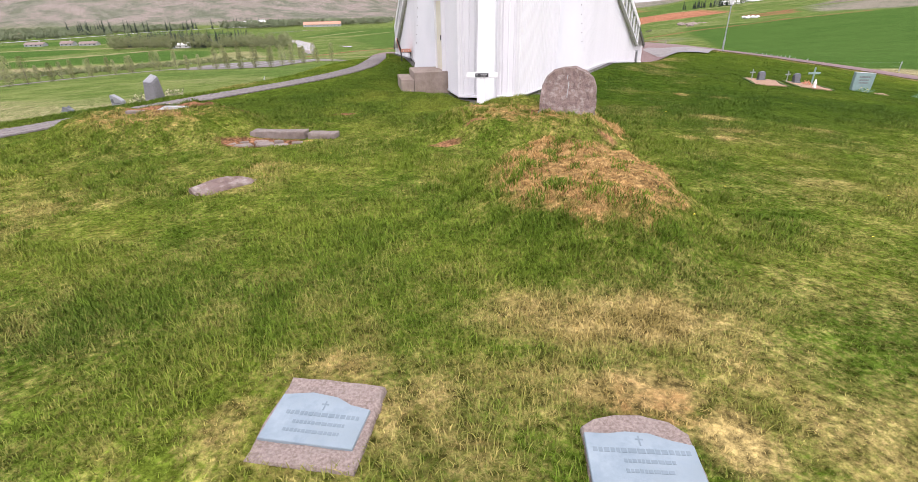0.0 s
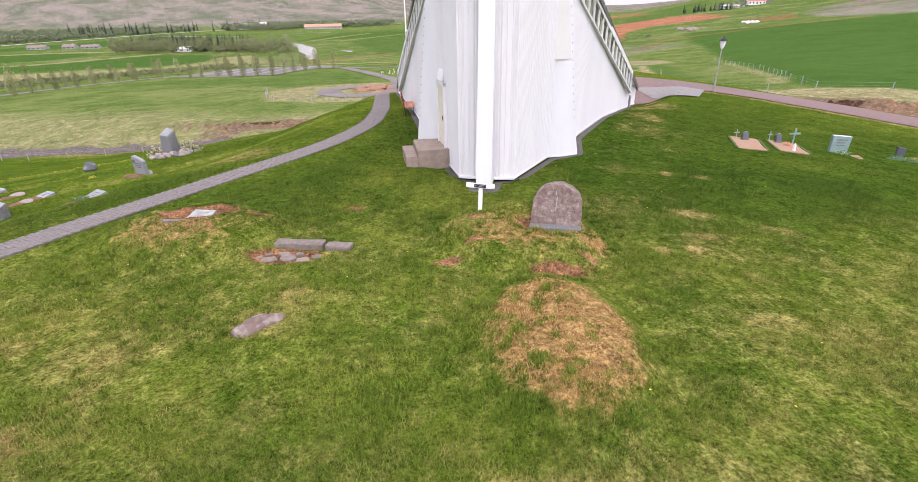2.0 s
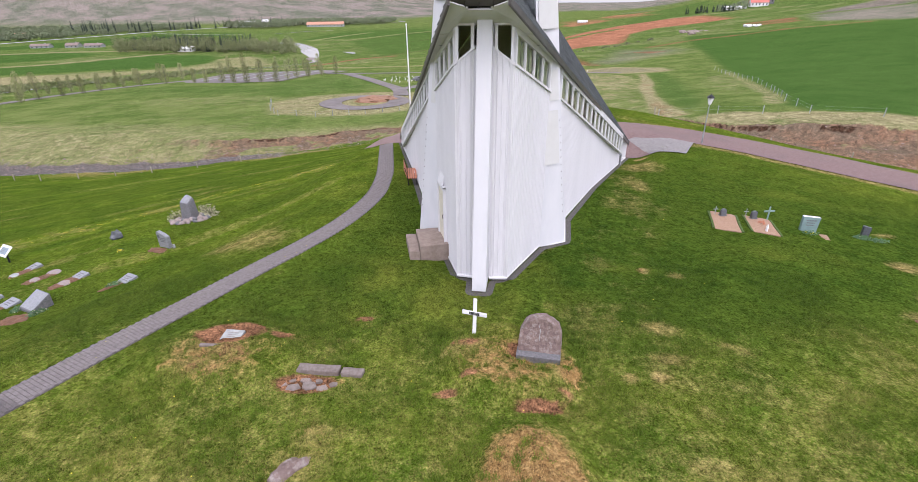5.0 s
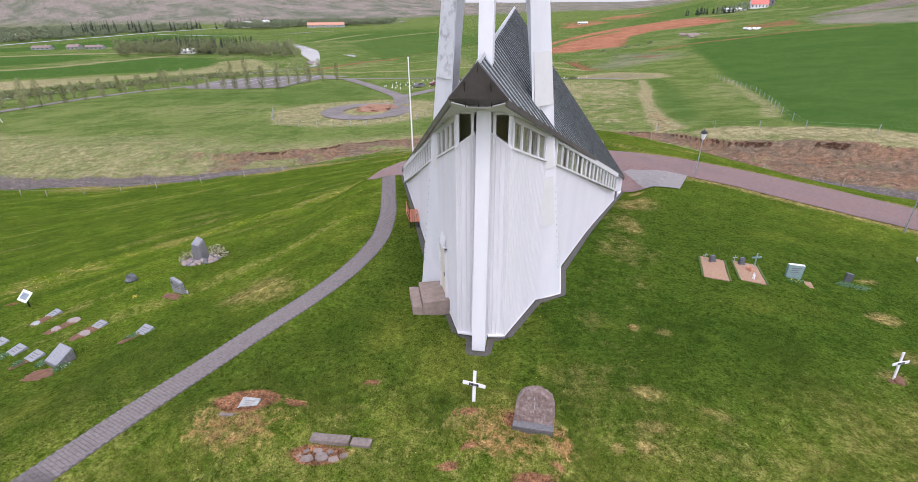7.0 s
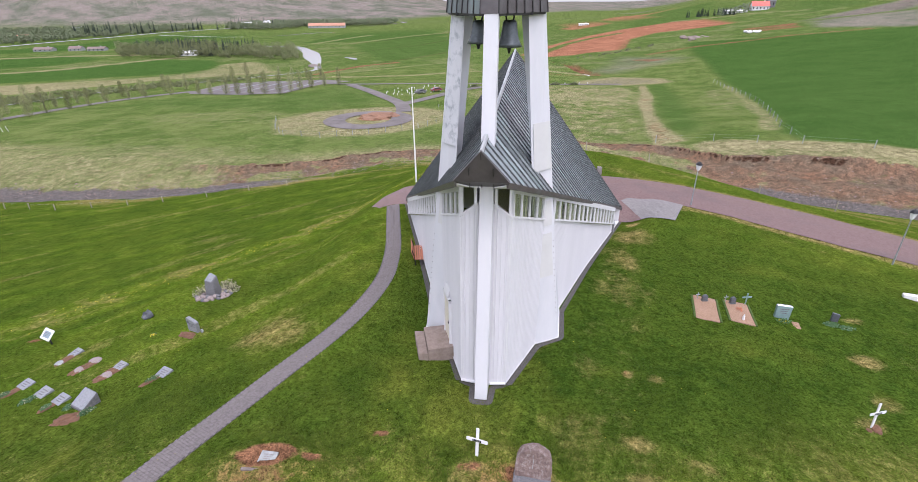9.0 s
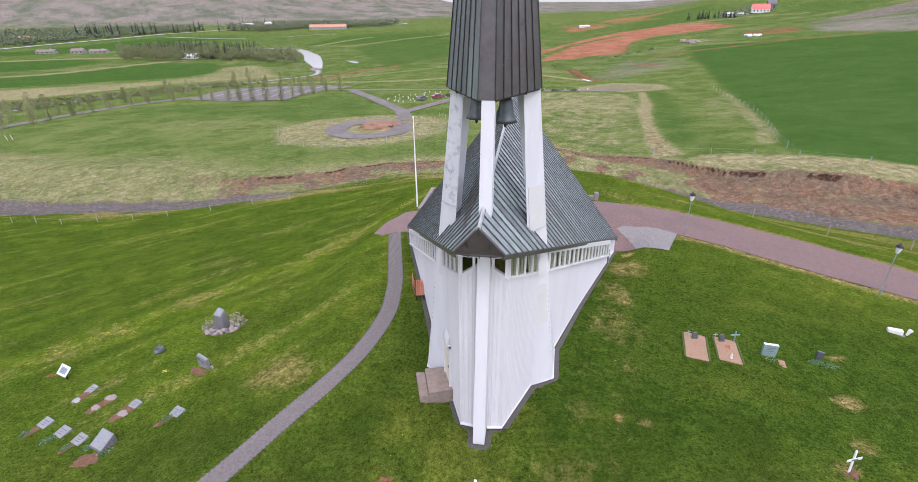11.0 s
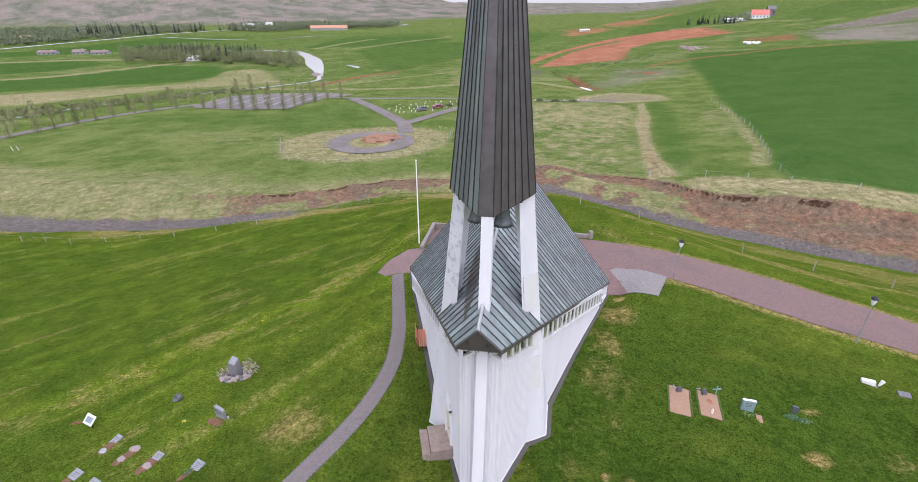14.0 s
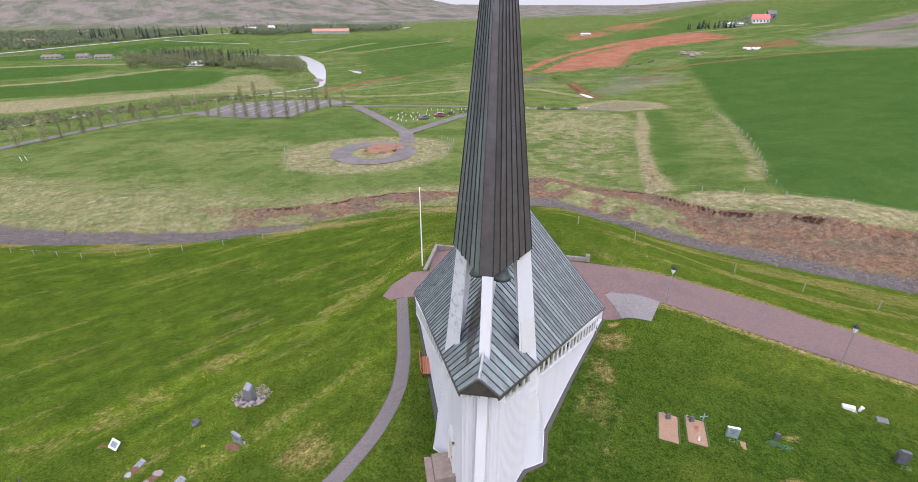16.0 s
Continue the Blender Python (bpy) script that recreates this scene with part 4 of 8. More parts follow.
xs = list(reversed(grow(-26, -4700, 0.34, 1.035, 260)))[:-1] + list(np.arange(-26, 34, 0.25)) + grow(34, 4700, 0.3, 1.035, 260)
ys = list(reversed(grow(-4, -3000, 0.6, 1.35, 600)))[:-1] + list(np.arange(-4, 14, 0.14)) + list(np.arange(14, 44, 0.27)) + list(np.arange(44, 56, 0.8)) + list(np.arange(56, 104, 0.5)) + list(np.arange(104, 130, 0.8)) + grow(130, 4650, 1.0, 1.012, 3.6)[:200] + grow(790, 4650, 6, 1.07, 160)
ys = sorted(set(round(v, 3) for v in ys))
ground = tagged(new("ground", grid_mesh("ground", xs, ys, lie, turf, cover)), "green mown turf with straw patches over valley and hills", "ground", kind="structure")


def ribbon(name, line, width, material, label, category, lift=0.10, step=1.0):
    """A road or stretch of water draped over the land along its middle line."""
    pts = [Vector((*p, 0)) for p in line]
    dense = []
    for a, b in zip(pts, pts[1:]):
        k = max(1, int((b - a).length / step))
        dense += [a.lerp(b, i / k) for i in range(k)]
    dense.append(pts[-1])
    for _ in range(6):
        dense = [dense[0]] + [(a + b * 2 + c) / 4 for a, b, c in zip(dense, dense[1:], dense[2:])] + [dense[-1]]
    flat, rows = [], []
    for i, p in enumerate(dense):
        d = (dense[min(i + 1, len(dense) - 1)] - dense[max(i - 1, 0)]).normalized()
        w = (width if not hasattr(width, "__len__") else float(np.interp(i / len(dense), np.linspace(0, 1, len(width)), width))) / 2
        flat += [p + Vector((d.y, -d.x, 0)) * w * k for k in (-1, -0.5, 0, 0.5, 1)]
    zs = lie(np.array([q.x for q in flat]), np.array([q.y for q in flat])) + lift
    bm = bmesh.new()
    vs = [bm.verts.new((q.x, q.y, float(z))) for q, z in zip(flat, zs)]
    rows = [vs[i:i + 5] for i in range(0, len(vs), 5)]
    for a, b in zip(rows, rows[1:]):
        for k in range(4):
            bm.faces.new((a[k], a[k + 1], b[k + 1], b[k]))
    return solo(name, bm, material, label, category, kind="structure", smooth=True)


def sheet(name, outline, material, label, category, lift=0.05, step=1.0, level=None):
    """A paved or wet area: a fine grid cut to an outline and laid on the land."""
    p = np.array(outline)
    bm = bmesh.new()
    vs = [bm.verts.new((x, y, 0)) for x, y in outline]
    bm.faces.new(vs)
    for axis in (0, 1):
        for c in np.arange(p[:, axis].min() + step, p[:, axis].max(), step):
            n = [0, 0, 0]
            n[axis] = 1
            o = [0, 0, 0]
            o[axis] = float(c)
            bmesh.ops.bisect_plane(bm, geom=bm.verts[:] + bm.edges[:] + bm.faces[:], plane_co=o, plane_no=n)
    co = np.array([v.co for v in bm.verts])
    z = lie(co[:, 0], co[:, 1]) + lift if level is None else np.full(len(co), level)
    for v, h in zip(bm.verts, z):
        v.co.z = float(h)
    return solo(name, bm, material, label, category, kind="structure")


sheet("road", ROAD_OUTLINE, road_red, "red block paved road and forecourt behind the church", "road", 0.045, 0.5)
sheet("pavement", [(-3.9, 34.0), (-6.3, 34.0), (-7.2, 35.5), (-6.6, 37.4), (-5.0, 39.4), (-3.0, 39.0)], road_red, "red block paved apron beside the church", "pavement", 0.035, 0.5)
sheet("pavement", [(13.1, 31.1), (15.25, 30.5), (17.05, 33.5), (15.0, 34.5), (13.2, 34.9), (12.6, 34.6), (13.1, 33.2), (13.2, 32.2)], road_grey, "grey block paved strip joining the red road", "pavement", 0.07, 0.5)

# ---- the church ----
church = thing("church", "white metal-clad church with dark copper roof and tall spire", "church", (0.73, 12.75, 0), -8.6)


def sill_z(v):
    return 7.31 - 0.43 * v


def eave_z(v):
    return 8.37 - 0.42 * v


APEX, FRONT = Vector((0, 18.5, 10.73)), Vector((0, -0.74, 9.57))


def wall(name, p, q, base, material, top=sill_z, thick=0.22, cap=0.0):
    """An upright wall from p to q (church plan) whose top follows the sloping sill; it is ribbed like its sheet cladding."""
    p, q = Vector(p), Vector(q)
    d = (q - p).normalized()
    n = Vector((d.y, -d.x))
    if n.x * (p.x + q.x) < 0:
        n = -n
    if abs(p.x + q.x) < 0.2:
        n = Vector((0, 1))
    length = (q - p).length
    bm = bmesh.new()
    count = max(1, int(length / 0.13))
    out = []
    for i in range(count + 1):
        a = p + d * (length * i / count)
        for off, shift in ((0.0, -0.022), (0.014, -0.010), (0.014, 0.010), (0.0, 0.022)):
            s = min(max(length * i / count + shift, 0), length)
            a = p + d * s
            out.append((a + n * off, a.y))
    ring_out = [(o, v) for o, v in out]
    bottoms = [bm.verts.new((o.x, o.y, base(v))) for o, v in ring_out]
    tops = [bm.verts.new((o.x, o.y, top(v))) for o, v in ring_out]
    inner_b = [bm.verts.new((*(a - n * thick), base(a.y))) for a in (q, p)]
    inner_t = [bm.verts.new((*(a - n * thick), top(a.y))) for a in (q, p)]
    lo, hi = bottoms + inner_b, tops + inner_t
    for i in range(len(lo)):
        j = (i + 1) % len(lo)
        bm.faces.new((lo[i], lo[j], hi[j], hi[i]))
    bm.faces.new(hi)
    bm.faces.new(list(reversed(lo)))
    return part(name, bm, material, church)


def base_front(v):
    return -0.30


def base_side(v):
    return float(np.interp(v, [3, 6.5, 11.2, 20.2], [-0.28, -0.22, -0.29, -1.16]))


def base_left(v):
    return float(np.interp(v, [3, 6.5, 11.2, 20.2], [-0.20, -0.08, -0.06, -0.54]))


for side in (-1, 1):
    low = base_side if side > 0 else base_left
    wall("wall", (0.24 * side, 0.95), (0.88 * side, 1.03), base_front, white_paint, top=lambda v: 7.30 - 5.25 * (v - 0.95))
    wall("wall", (0.88 * side, 1.03), (2.05 * side, 3.85), base_front, white_paint)
    wall("wall", (2.42 * side, 4.65), (7.92 * side, 20.2), low, white_paint)
    # corner battens on the front facets
    for u, w in ((0.33, 0.022), (0.42, 0.012), (0.80, 0.018), (0.87, 0.028)):
        bm = bmesh.new()
        v = 0.95 + 0.125 * (u - 0.24)
        box(bm, u * side - w, u * side + w, v - 0.034, v + 0.03, -0.28, 7.30 - 5.25 * (v - 0.95) - 0.08, 0.005)
        part("batten", bm, white_trim, church)
    # drip strip and plinth
    for name, a, b, low_a, low_b, mat_, out, h0, h1 in (("drip_strip", (0.25, 0.95), (0.88, 1.03), -0.3, -0.3, white_trim, 0.11, -0.03, 0.03), ("drip_strip", (0.88, 1.03), (2.05, 3.85), -0.3, -0.3, white_trim, 0.03, -0.03, 0.02), ("drip_strip", (3.07, 6.5), (7.92, 20.2), 0, 0, white_trim, 0.03, -0.03, 0.02),
                                                        ("plinth", (0.82, 1.08), (2.05, 3.95), 0, 0, plinth_grey, -0.04, -0.9, -0.02), ("plinth", (3.07, 6.5), (7.9, 20.2), 0, 0, plinth_grey, -0.04, -1.2, -0.02)):
        a, b = Vector((a[0] * side, a[1])), Vector((b[0] * side, b[1]))
        d = (b - a).normalized()
        n = Vector((abs(d.y) * side, -abs(d.x)))
        bm = bmesh.new()
        k = 8
        rings = []
        for i in range(k + 1):
            c = a.lerp(b, i / k)
            zb = base_front(c.y) if c.y < 4.2 else low(c.y)
            o, e = c + n * max(out, 0.0) if out > 0 else c + n * out, c - n * 0.2
            rings.append([(o.x, o.y, zb + h0), (o.x, o.y, zb + h1), (e.x, e.y, zb + h1), (e.x, e.y, zb + h0)])
        loft(bm, rings)
        part(name, bm, mat_, church)

# front leg: the prow
bm = bmesh.new()
loft(bm, [[(-0.235, 0.0, -0.33), (0.235, 0.0, -0.33), (0.235, 1.15, -0.33), (-0.235, 1.15, -0.33)], [(-0.14, 1.03, 13.3), (0.27, 1.03, 13.3), (0.27, 1.5, 13.3), (-0.14, 1.5, 13.3)]])
part("leg", bm, leg_white, church, "white front leg of the spire, running down the prow")
bm = bmesh.new()
box(bm, -0.20, 0.20, 0.06, 1.1, -0.75, -0.34, 0.02)
part("plinth", bm, concrete, church)
for side in (-1, 1):
    bm = bmesh.new()
    k = 0.09 if side < 0 else 0.0
    loft(bm, [[(2.02 * side, 3.78, -0.34), (3.06 * side, 4.50, -0.42), (3.14 * side, 6.5, -0.22), (2.3 * side, 6.2, -0.22)], [(1.05 * side + k, 3.05, 13.3), (1.60 * side + k, 3.72, 13.3), (1.42 * side + k, 4.05, 13.3), (0.80 * side + k, 3.42, 13.3)]])
    part("leg", bm, leg_white, church, "white side leg of the spire, wider at its foot")
    bm = bmesh.new()
    slab(bm, [(2.0 * side, 3.76, -0.33), (3.09 * side, 4.47, -0.41), (3.17 * side, 6.5, -0.21), (2.3 * side, 6.2, -0.21)][::side], 0.05)
    part("drip_strip", bm, white_trim, church)
    bm = bmesh.new()
    slab(bm, [(2.1 * side, 3.86, -0.38), (3.0 * side, 4.55, -0.46), (3.08 * side, 6.4, -0.26), (2.3 * side, 6.2, -0.26)][::side], 0.8)
    part("plinth", bm, plinth_grey, church)
    # renewed panels on the leg, a little off its white; the left upper one mottled grey
    for z0, z1, f0, f1 in ((3.0, 5.0, 0.18, 0.86), (5.35, 6.4, 0.45, 0.9), (7.7, 9.5, 0.12, 0.98)) if side > 0 else ((8.6, 13.0, 0.06, 0.94), (5.2, 6.6, 0.2, 0.8)):
        pts = []
        for z, f in ((z0, f0), (z0, f1), (z1, f1), (z1, f0)):
            h = (z + 0.36) / 13.66
            a_, b_ = Vector((2.02, 3.78)).lerp(Vector((1.05, 3.05)), h), Vector((3.06, 4.50)).lerp(Vector((1.60, 3.72)), h)
            p_ = a_.lerp(b_, f) + Vector((0.57, -0.82)) * 0.014
            pts.append((p_.x * side + k * h, p_.y, z))
        bm = bmesh.new()
        slab(bm, pts if side > 0 else pts[::-1], 0.02)
        part("leg_panel", bm, leg_mottled if side < 0 and z1 > 12 else panel_cream, church, "white panel with grey mottling" if side < 0 and z1 > 12 else "slightly creamy renewed panel")
    # fixings of the leg's lower panel
    for k in range(14):
        bm = bmesh.new()
        z = 4.6 - k * 0.28
        f = (z + 0.34) / 13.64
        x, y = 3.06 + (1.60 - 3.06) * f, 4.50 + (3.72 - 4.50) * f
        box(bm, (x - 0.06) * side - 0.012, (x - 0.06) * side + 0.012, y - 0.07, y - 0.045, z, z + 0.03)
        part("bolt", bm, concrete, church)

# roof sheets with standing seams
for side in (-1, 1):
    plane = [FRONT.copy(), Vector((0.80 * side, -0.56, 8.60)), Vector((8.06 * side, 20.40, -0.15)), APEX.copy()]
    nrm = (plane[1] - plane[0]).cross(plane[3] - plane[0]).normalized()
    if nrm.z < 0:
        nrm = -nrm
    run = (plane[2] - plane[3]).normalized()
    across = run.cross(nrm).normalized()
    if across.y < 0:
        across = -across
    start = min((p - FRONT).dot(across) for p in plane)
    stop = max((p - FRONT).dot(across) for p in plane)
    count = 38
    step = (stop - start) / count
    bm = bmesh.new()
    slab(bm, [p - nrm * 0.03 for p in plane] if (plane[1] - plane[0]).cross(plane[2] - plane[0]).dot(nrm) > 0 else [p - nrm * 0.03 for p in reversed(plane)], 0.07)
    part("roof_deck", bm, copper_dark, church)
    for k in range(count):
        a = FRONT + across * (start + k * step)
        # gap baring the dark deck draws the shadow line beside each seam
        cut = clip(clip(plane, a + across * 0.004, across), a + across * (step - 0.030), -across)
        if len(cut) < 3:
            continue
        if (cut[1] - cut[0]).cross(cut[2] - cut[0]).dot(nrm) < 0:
            cut.reverse()
        bm = bmesh.new()
        slab(bm, cut, 0.02)
        part("roof_sheet", bm, copper_roof, church)
        line = clip(clip(plane, a - across * 0.014, across), a + across * 0.014, -across)
        if len(line) >= 3:
            if (line[1] - line[0]).cross(line[2] - line[0]).dot(nrm) < 0:
                line.reverse()
            bm = bmesh.new()
            slab(bm, [p + nrm * 0.045 for p in line], 0.06)
            part("roof_seam", bm, roof_seam_mat, church)
    # dark eaves band and white soffit
    a, b = plane[1], plane[2]
    inward = Vector((-side, 0.30, 0)).normalized()
    bm = bmesh.new()
    loft(bm, [[p + Vector((0, 0, 0.03)), p + inward * 0.05 + Vector((0, 0, 0.05)), p + inward * 0.06 + Vector((0, 0, -0.17)), p + Vector((0, 0, -0.15))] for p in (a, b + (b - a).normalized() * 0.05)])
    part("fascia", bm, copper_dark, church, "dark copper eaves band")
    bm = bmesh.new()
    loft(bm, [[p + inward * 0.06 + Vector((0, 0, -0.06)), p + inward * w + Vector((0, 0, -0.04)), p + inward * w + Vector((0, 0, -0.08)), p + inward * 0.06 + Vector((0, 0, -0.10))] for p, w in ((a + (b - a) * 0.10, 0.55), (a.lerp(b, 0.3), 0.55), (b - (b - a) * 0.01, 0.5))])
    part("soffit", bm, white_trim, church)
    for i in range(11):
        c = a.lerp(b, 0.14 + 0.078 * i) + inward * 0.28 + Vector((0, 0, -0.095))
        bm = bmesh.new()
        lathe(bm, [(0.05, 0.0), (0.055, -0.012), (0.02, -0.016)], 10, Matrix.Translation(c))
        part("soffit_vent", bm, steel, church, "small dark round soffit vent")
    # rear verge
    bm = bmesh.new()
    loft(bm, [[p + Vector((0, 0.04, 0.06)), p + Vector((0, 0.04, -0.28)), p + Vector((0, -0.06, -0.28)), p + Vector((0, -0.06, 0.06))] for p in (plane[3], plane[2])])
    part("verge", bm, copper_dark, church)

bm = bmesh.new()
slab(bm, [(0, -0.79, 9.60), (-0.84, -0.60, 8.62), (-0.50, -0.36, 8.41), (0.50, -0.36, 8.41), (0.84, -0.60, 8.62)], 0.10)
part("front_fascia", bm, copper_dark, church, "dark pointed copper prow fascia")
for u in (-0.36, 0.0, 0.36):
    bm = bmesh.new()
    top = 9.52 - abs(u) * 1.2
    loft(bm, [[(u - 0.012, -0.43 - 0.0, 8.38), (u + 0.012, -0.43, 8.38), (u + 0.012, -0.36, 8.38), (u - 0.012, -0.36, 8.38)], [(u - 0.012, -0.80 + 0.10 * abs(u), top), (u + 0.012, -0.80 + 0.10 * abs(u), top), (u + 0.012, -0.70, top), (u - 0.012, -0.70, top)]])
    part("roof_seam", bm, seam_dark, church)
for side in (-1, 1):
    bm = bmesh.new()
    ring_ = [(0.30 * side, -0.38, 8.40), (0.79 * side, -0.55, 8.55), (1.52 * side, 1.55, 7.68), (1.02 * side, 1.55, 7.72)]
    loft(bm, [ring_, [(x, y, z - 0.03) for x, y, z in ring_]])
    part("soffit", bm, white_trim, church)
bm = bmesh.new()
slab(bm, [(-0.40, -0.24, 8.36), (0.40, -0.24, 8.36), (1.05, 1.2, 7.95), (-1.05, 1.2, 7.95)], 0.04)
part("soffit", bm, white_trim, church)
bm = bmesh.new()
loft(bm, [[p + Vector((-0.07, 0, -0.03)), p + Vector((-0.03, 0, 0.06)), p + Vector((0.03, 0, 0.06)), p + Vector((0.07, 0, -0.03)), p + Vector((0, 0, -0.05))] for p in (FRONT, APEX)])
part("ridge_cap", bm, ridge_grey, church, "pale grey metal ridge cap")
# rear gable
bm = bmesh.new()
slab(bm, [(-7.9, 20.15, -1.6), (7.9, 20.15, -1.6), (7.9, 20.15, -0.25), (0, 18.45, 10.4), (-7.9, 20.15, -0.25)], 0.2)
part("gable_wall", bm, white_paint, church)
bm = bmesh.new()
slab(bm, [(-0.8, 1.2, -0.25), (0.8, 1.2, -0.25), (7.6, 20, -1.0), (-7.6, 20, -1.0)], 0.1)
part("floor", bm, concrete, church)


def windows(p, q, panes, side, low=sill_z, high=None, bent=False):
    """A strip of panes between posts, its sill and head following the slope of the eaves."""
    high = high or (lambda v: eave_z(v) - 0.18)
    p, q = Vector((p[0] * side, p[1])), Vector((q[0] * side, q[1]))
    d = (q - p).normalized()
    n = Vector((abs(d.y) * side, -abs(d.x)))
    win = thing("window", "", "")
    for key in ("label", "category"):
        if key in win:
            del win[key]
    win.parent = church
    length = (q - p).length

    def bar(name, s0, s1, lo, hi, out, deep, mat_):
        a, b = p + d * s0, p + d * s1
        bm = bmesh.new()
        rings = []
        for c in (a, b):
            o, i = c + n * out, c + n * (out - deep)
            rings.append([(o.x, o.y, lo(c.y)), (o.x, o.y, hi(c.y)), (i.x, i.y, hi(c.y)), (i.x, i.y, lo(c.y))])
        loft(bm, rings)
        return part(name, bm, mat_, win)

    bar("window_sill", -0.05, length + 0.05, lambda v: low(v) - 0.03, lambda v: low(v) + 0.04, 0.065, 0.22, white_trim)
    bar("window_head", -0.02, length + 0.02, lambda v: high(v) - 0.04, lambda v: high(v) + 0.22, 0.03, 0.14, white_trim)
    for i in range(panes + 1):
        c = length * i / panes
        w = 0.046 if 0 < i < panes else 0.09
        c = min(max(c, w / 2), length - w / 2)
        bar("mullion", c - w / 2, c + w / 2, low, high, 0.03, 0.08, white_trim)
    for i in range(panes):
        a, b = length * i / panes + 0.03, length * (i + 1) / panes - 0.03
        ob = bar("pane", a, b, lambda v: low(v) + 0.03, high, -0.03, 0.012, glass)
        ob.visible_shadow = False
    # drawn curtains behind the glass
    bm = bmesh.new()
    cols = []
    k = int(length / 0.09)
    for i in range(k + 1):
        c = p + d * (length * i / k) - n * (0.075 + 0.02 * math.sin(i * 2.1))
        cols.append((bm.verts.new((c.x, c.y, low(c.y) - 0.1)), bm.verts.new((c.x, c.y, high(c.y) + 0.1))))
    for i, ((a, b), (c, e)) in enumerate(zip(cols, cols[1:])):
        if i % 7 not in (1, 2, 5):
            bm.faces.new((a, c, e, b))
    if not bent:
        part("curtain", bm, curtain_mat, win)
    else:
        bm.free()


for side in (-1, 1):
    windows((0.90, 1.10), (2.02, 3.75), 4, side)
    windows((2.45, 4.72), (7.0, 17.0), 16, side, high=lambda v: eave_z(v) - 0.2 - 0.02 * max(v - 12, 0))
    windows((0.30, 0.97), (0.86, 1.04), 1, side, low=lambda v: 7.30 - 6.0 * (v - 0.97), high=lambda v: 7.95, bent=True)

# spire: folded copper sheets on a six-sided core
BASE = [(-0.26, 1.0), (0.26, 1.0), (1.66, 3.60), (1.42, 4.12), (-1.42, 4.12), (-1.66, 3.60)]
TIP = Vector((0, 2.95, 28.3))
sheets = [1, 6, 2, 6, 2, 6]
for e in range(6):
    a, b = Vector((*BASE[e], 13.08)), Vector((*BASE[(e + 1) % 6], 13.08))
    n = Vector((b.y - a.y, a.x - b.x, 0)).normalized()
    # left faces get the paler copper: sky sheen put into the colour
    mat_ = copper_skylit if e in (4, 5) else copper_dark
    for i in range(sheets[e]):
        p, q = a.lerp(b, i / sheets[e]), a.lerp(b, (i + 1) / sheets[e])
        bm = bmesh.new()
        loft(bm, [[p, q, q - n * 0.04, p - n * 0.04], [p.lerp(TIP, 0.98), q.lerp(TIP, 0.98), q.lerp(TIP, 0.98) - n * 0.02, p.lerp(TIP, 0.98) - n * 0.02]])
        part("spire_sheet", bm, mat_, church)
        bm = bmesh.new()
        w = (q - p).normalized() * 0.014
        top = p.lerp(TIP, 0.97)
        loft(bm, [[p - w, p + w, p + w + n * 0.035, p - w + n * 0.035], [top - w * 0.6, top + w * 0.6, top + w * 0.6 + n * 0.03, top - w * 0.6 + n * 0.03]])
        part("spire_seam", bm, seam_dark, church)
        # cross laps
        rnd = random.Random(e * 31 + i)
        for f in (0.06 + rnd.random() * 0.14, 0.27 + rnd.random() * 0.14, 0.5 + rnd.random() * 0.12):
            if e not in (4, 5, 1) or (e == 1 and rnd.random() < 0.5):
                continue
            g, h = p.lerp(TIP, f), q.lerp(TIP, f + (0.004 if e != 1 else 0))
            bm = bmesh.new()
            loft(bm, [[g + n * 0.012, h + n * 0.012, h - n * 0.01, g - n * 0.01], [g + n * 0.006 + Vector((0, 0, 0.05)), h + n * 0.006 + Vector((0, 0, 0.05)), h - n * 0.01 + Vector((0, 0, 0.05)), g - n * 0.01 + Vector((0, 0, 0.05))]])
            part("sheet_lap", bm, mat_, church)
bm = bmesh.new()
slab(bm, [(x * 0.97, 2.95 + (y - 2.95) * 0.97, 13.12) for x, y in BASE], 0.10)
part("spire_floor", bm, seam_dark, church)
bm = bmesh.new()
lathe(bm, [(0.04, 28.0), (0.035, 28.6), (0.01, 29.0)], 8, Matrix.Translation((0, 2.95, 0)))
part("finial", bm, copper_dark, church)


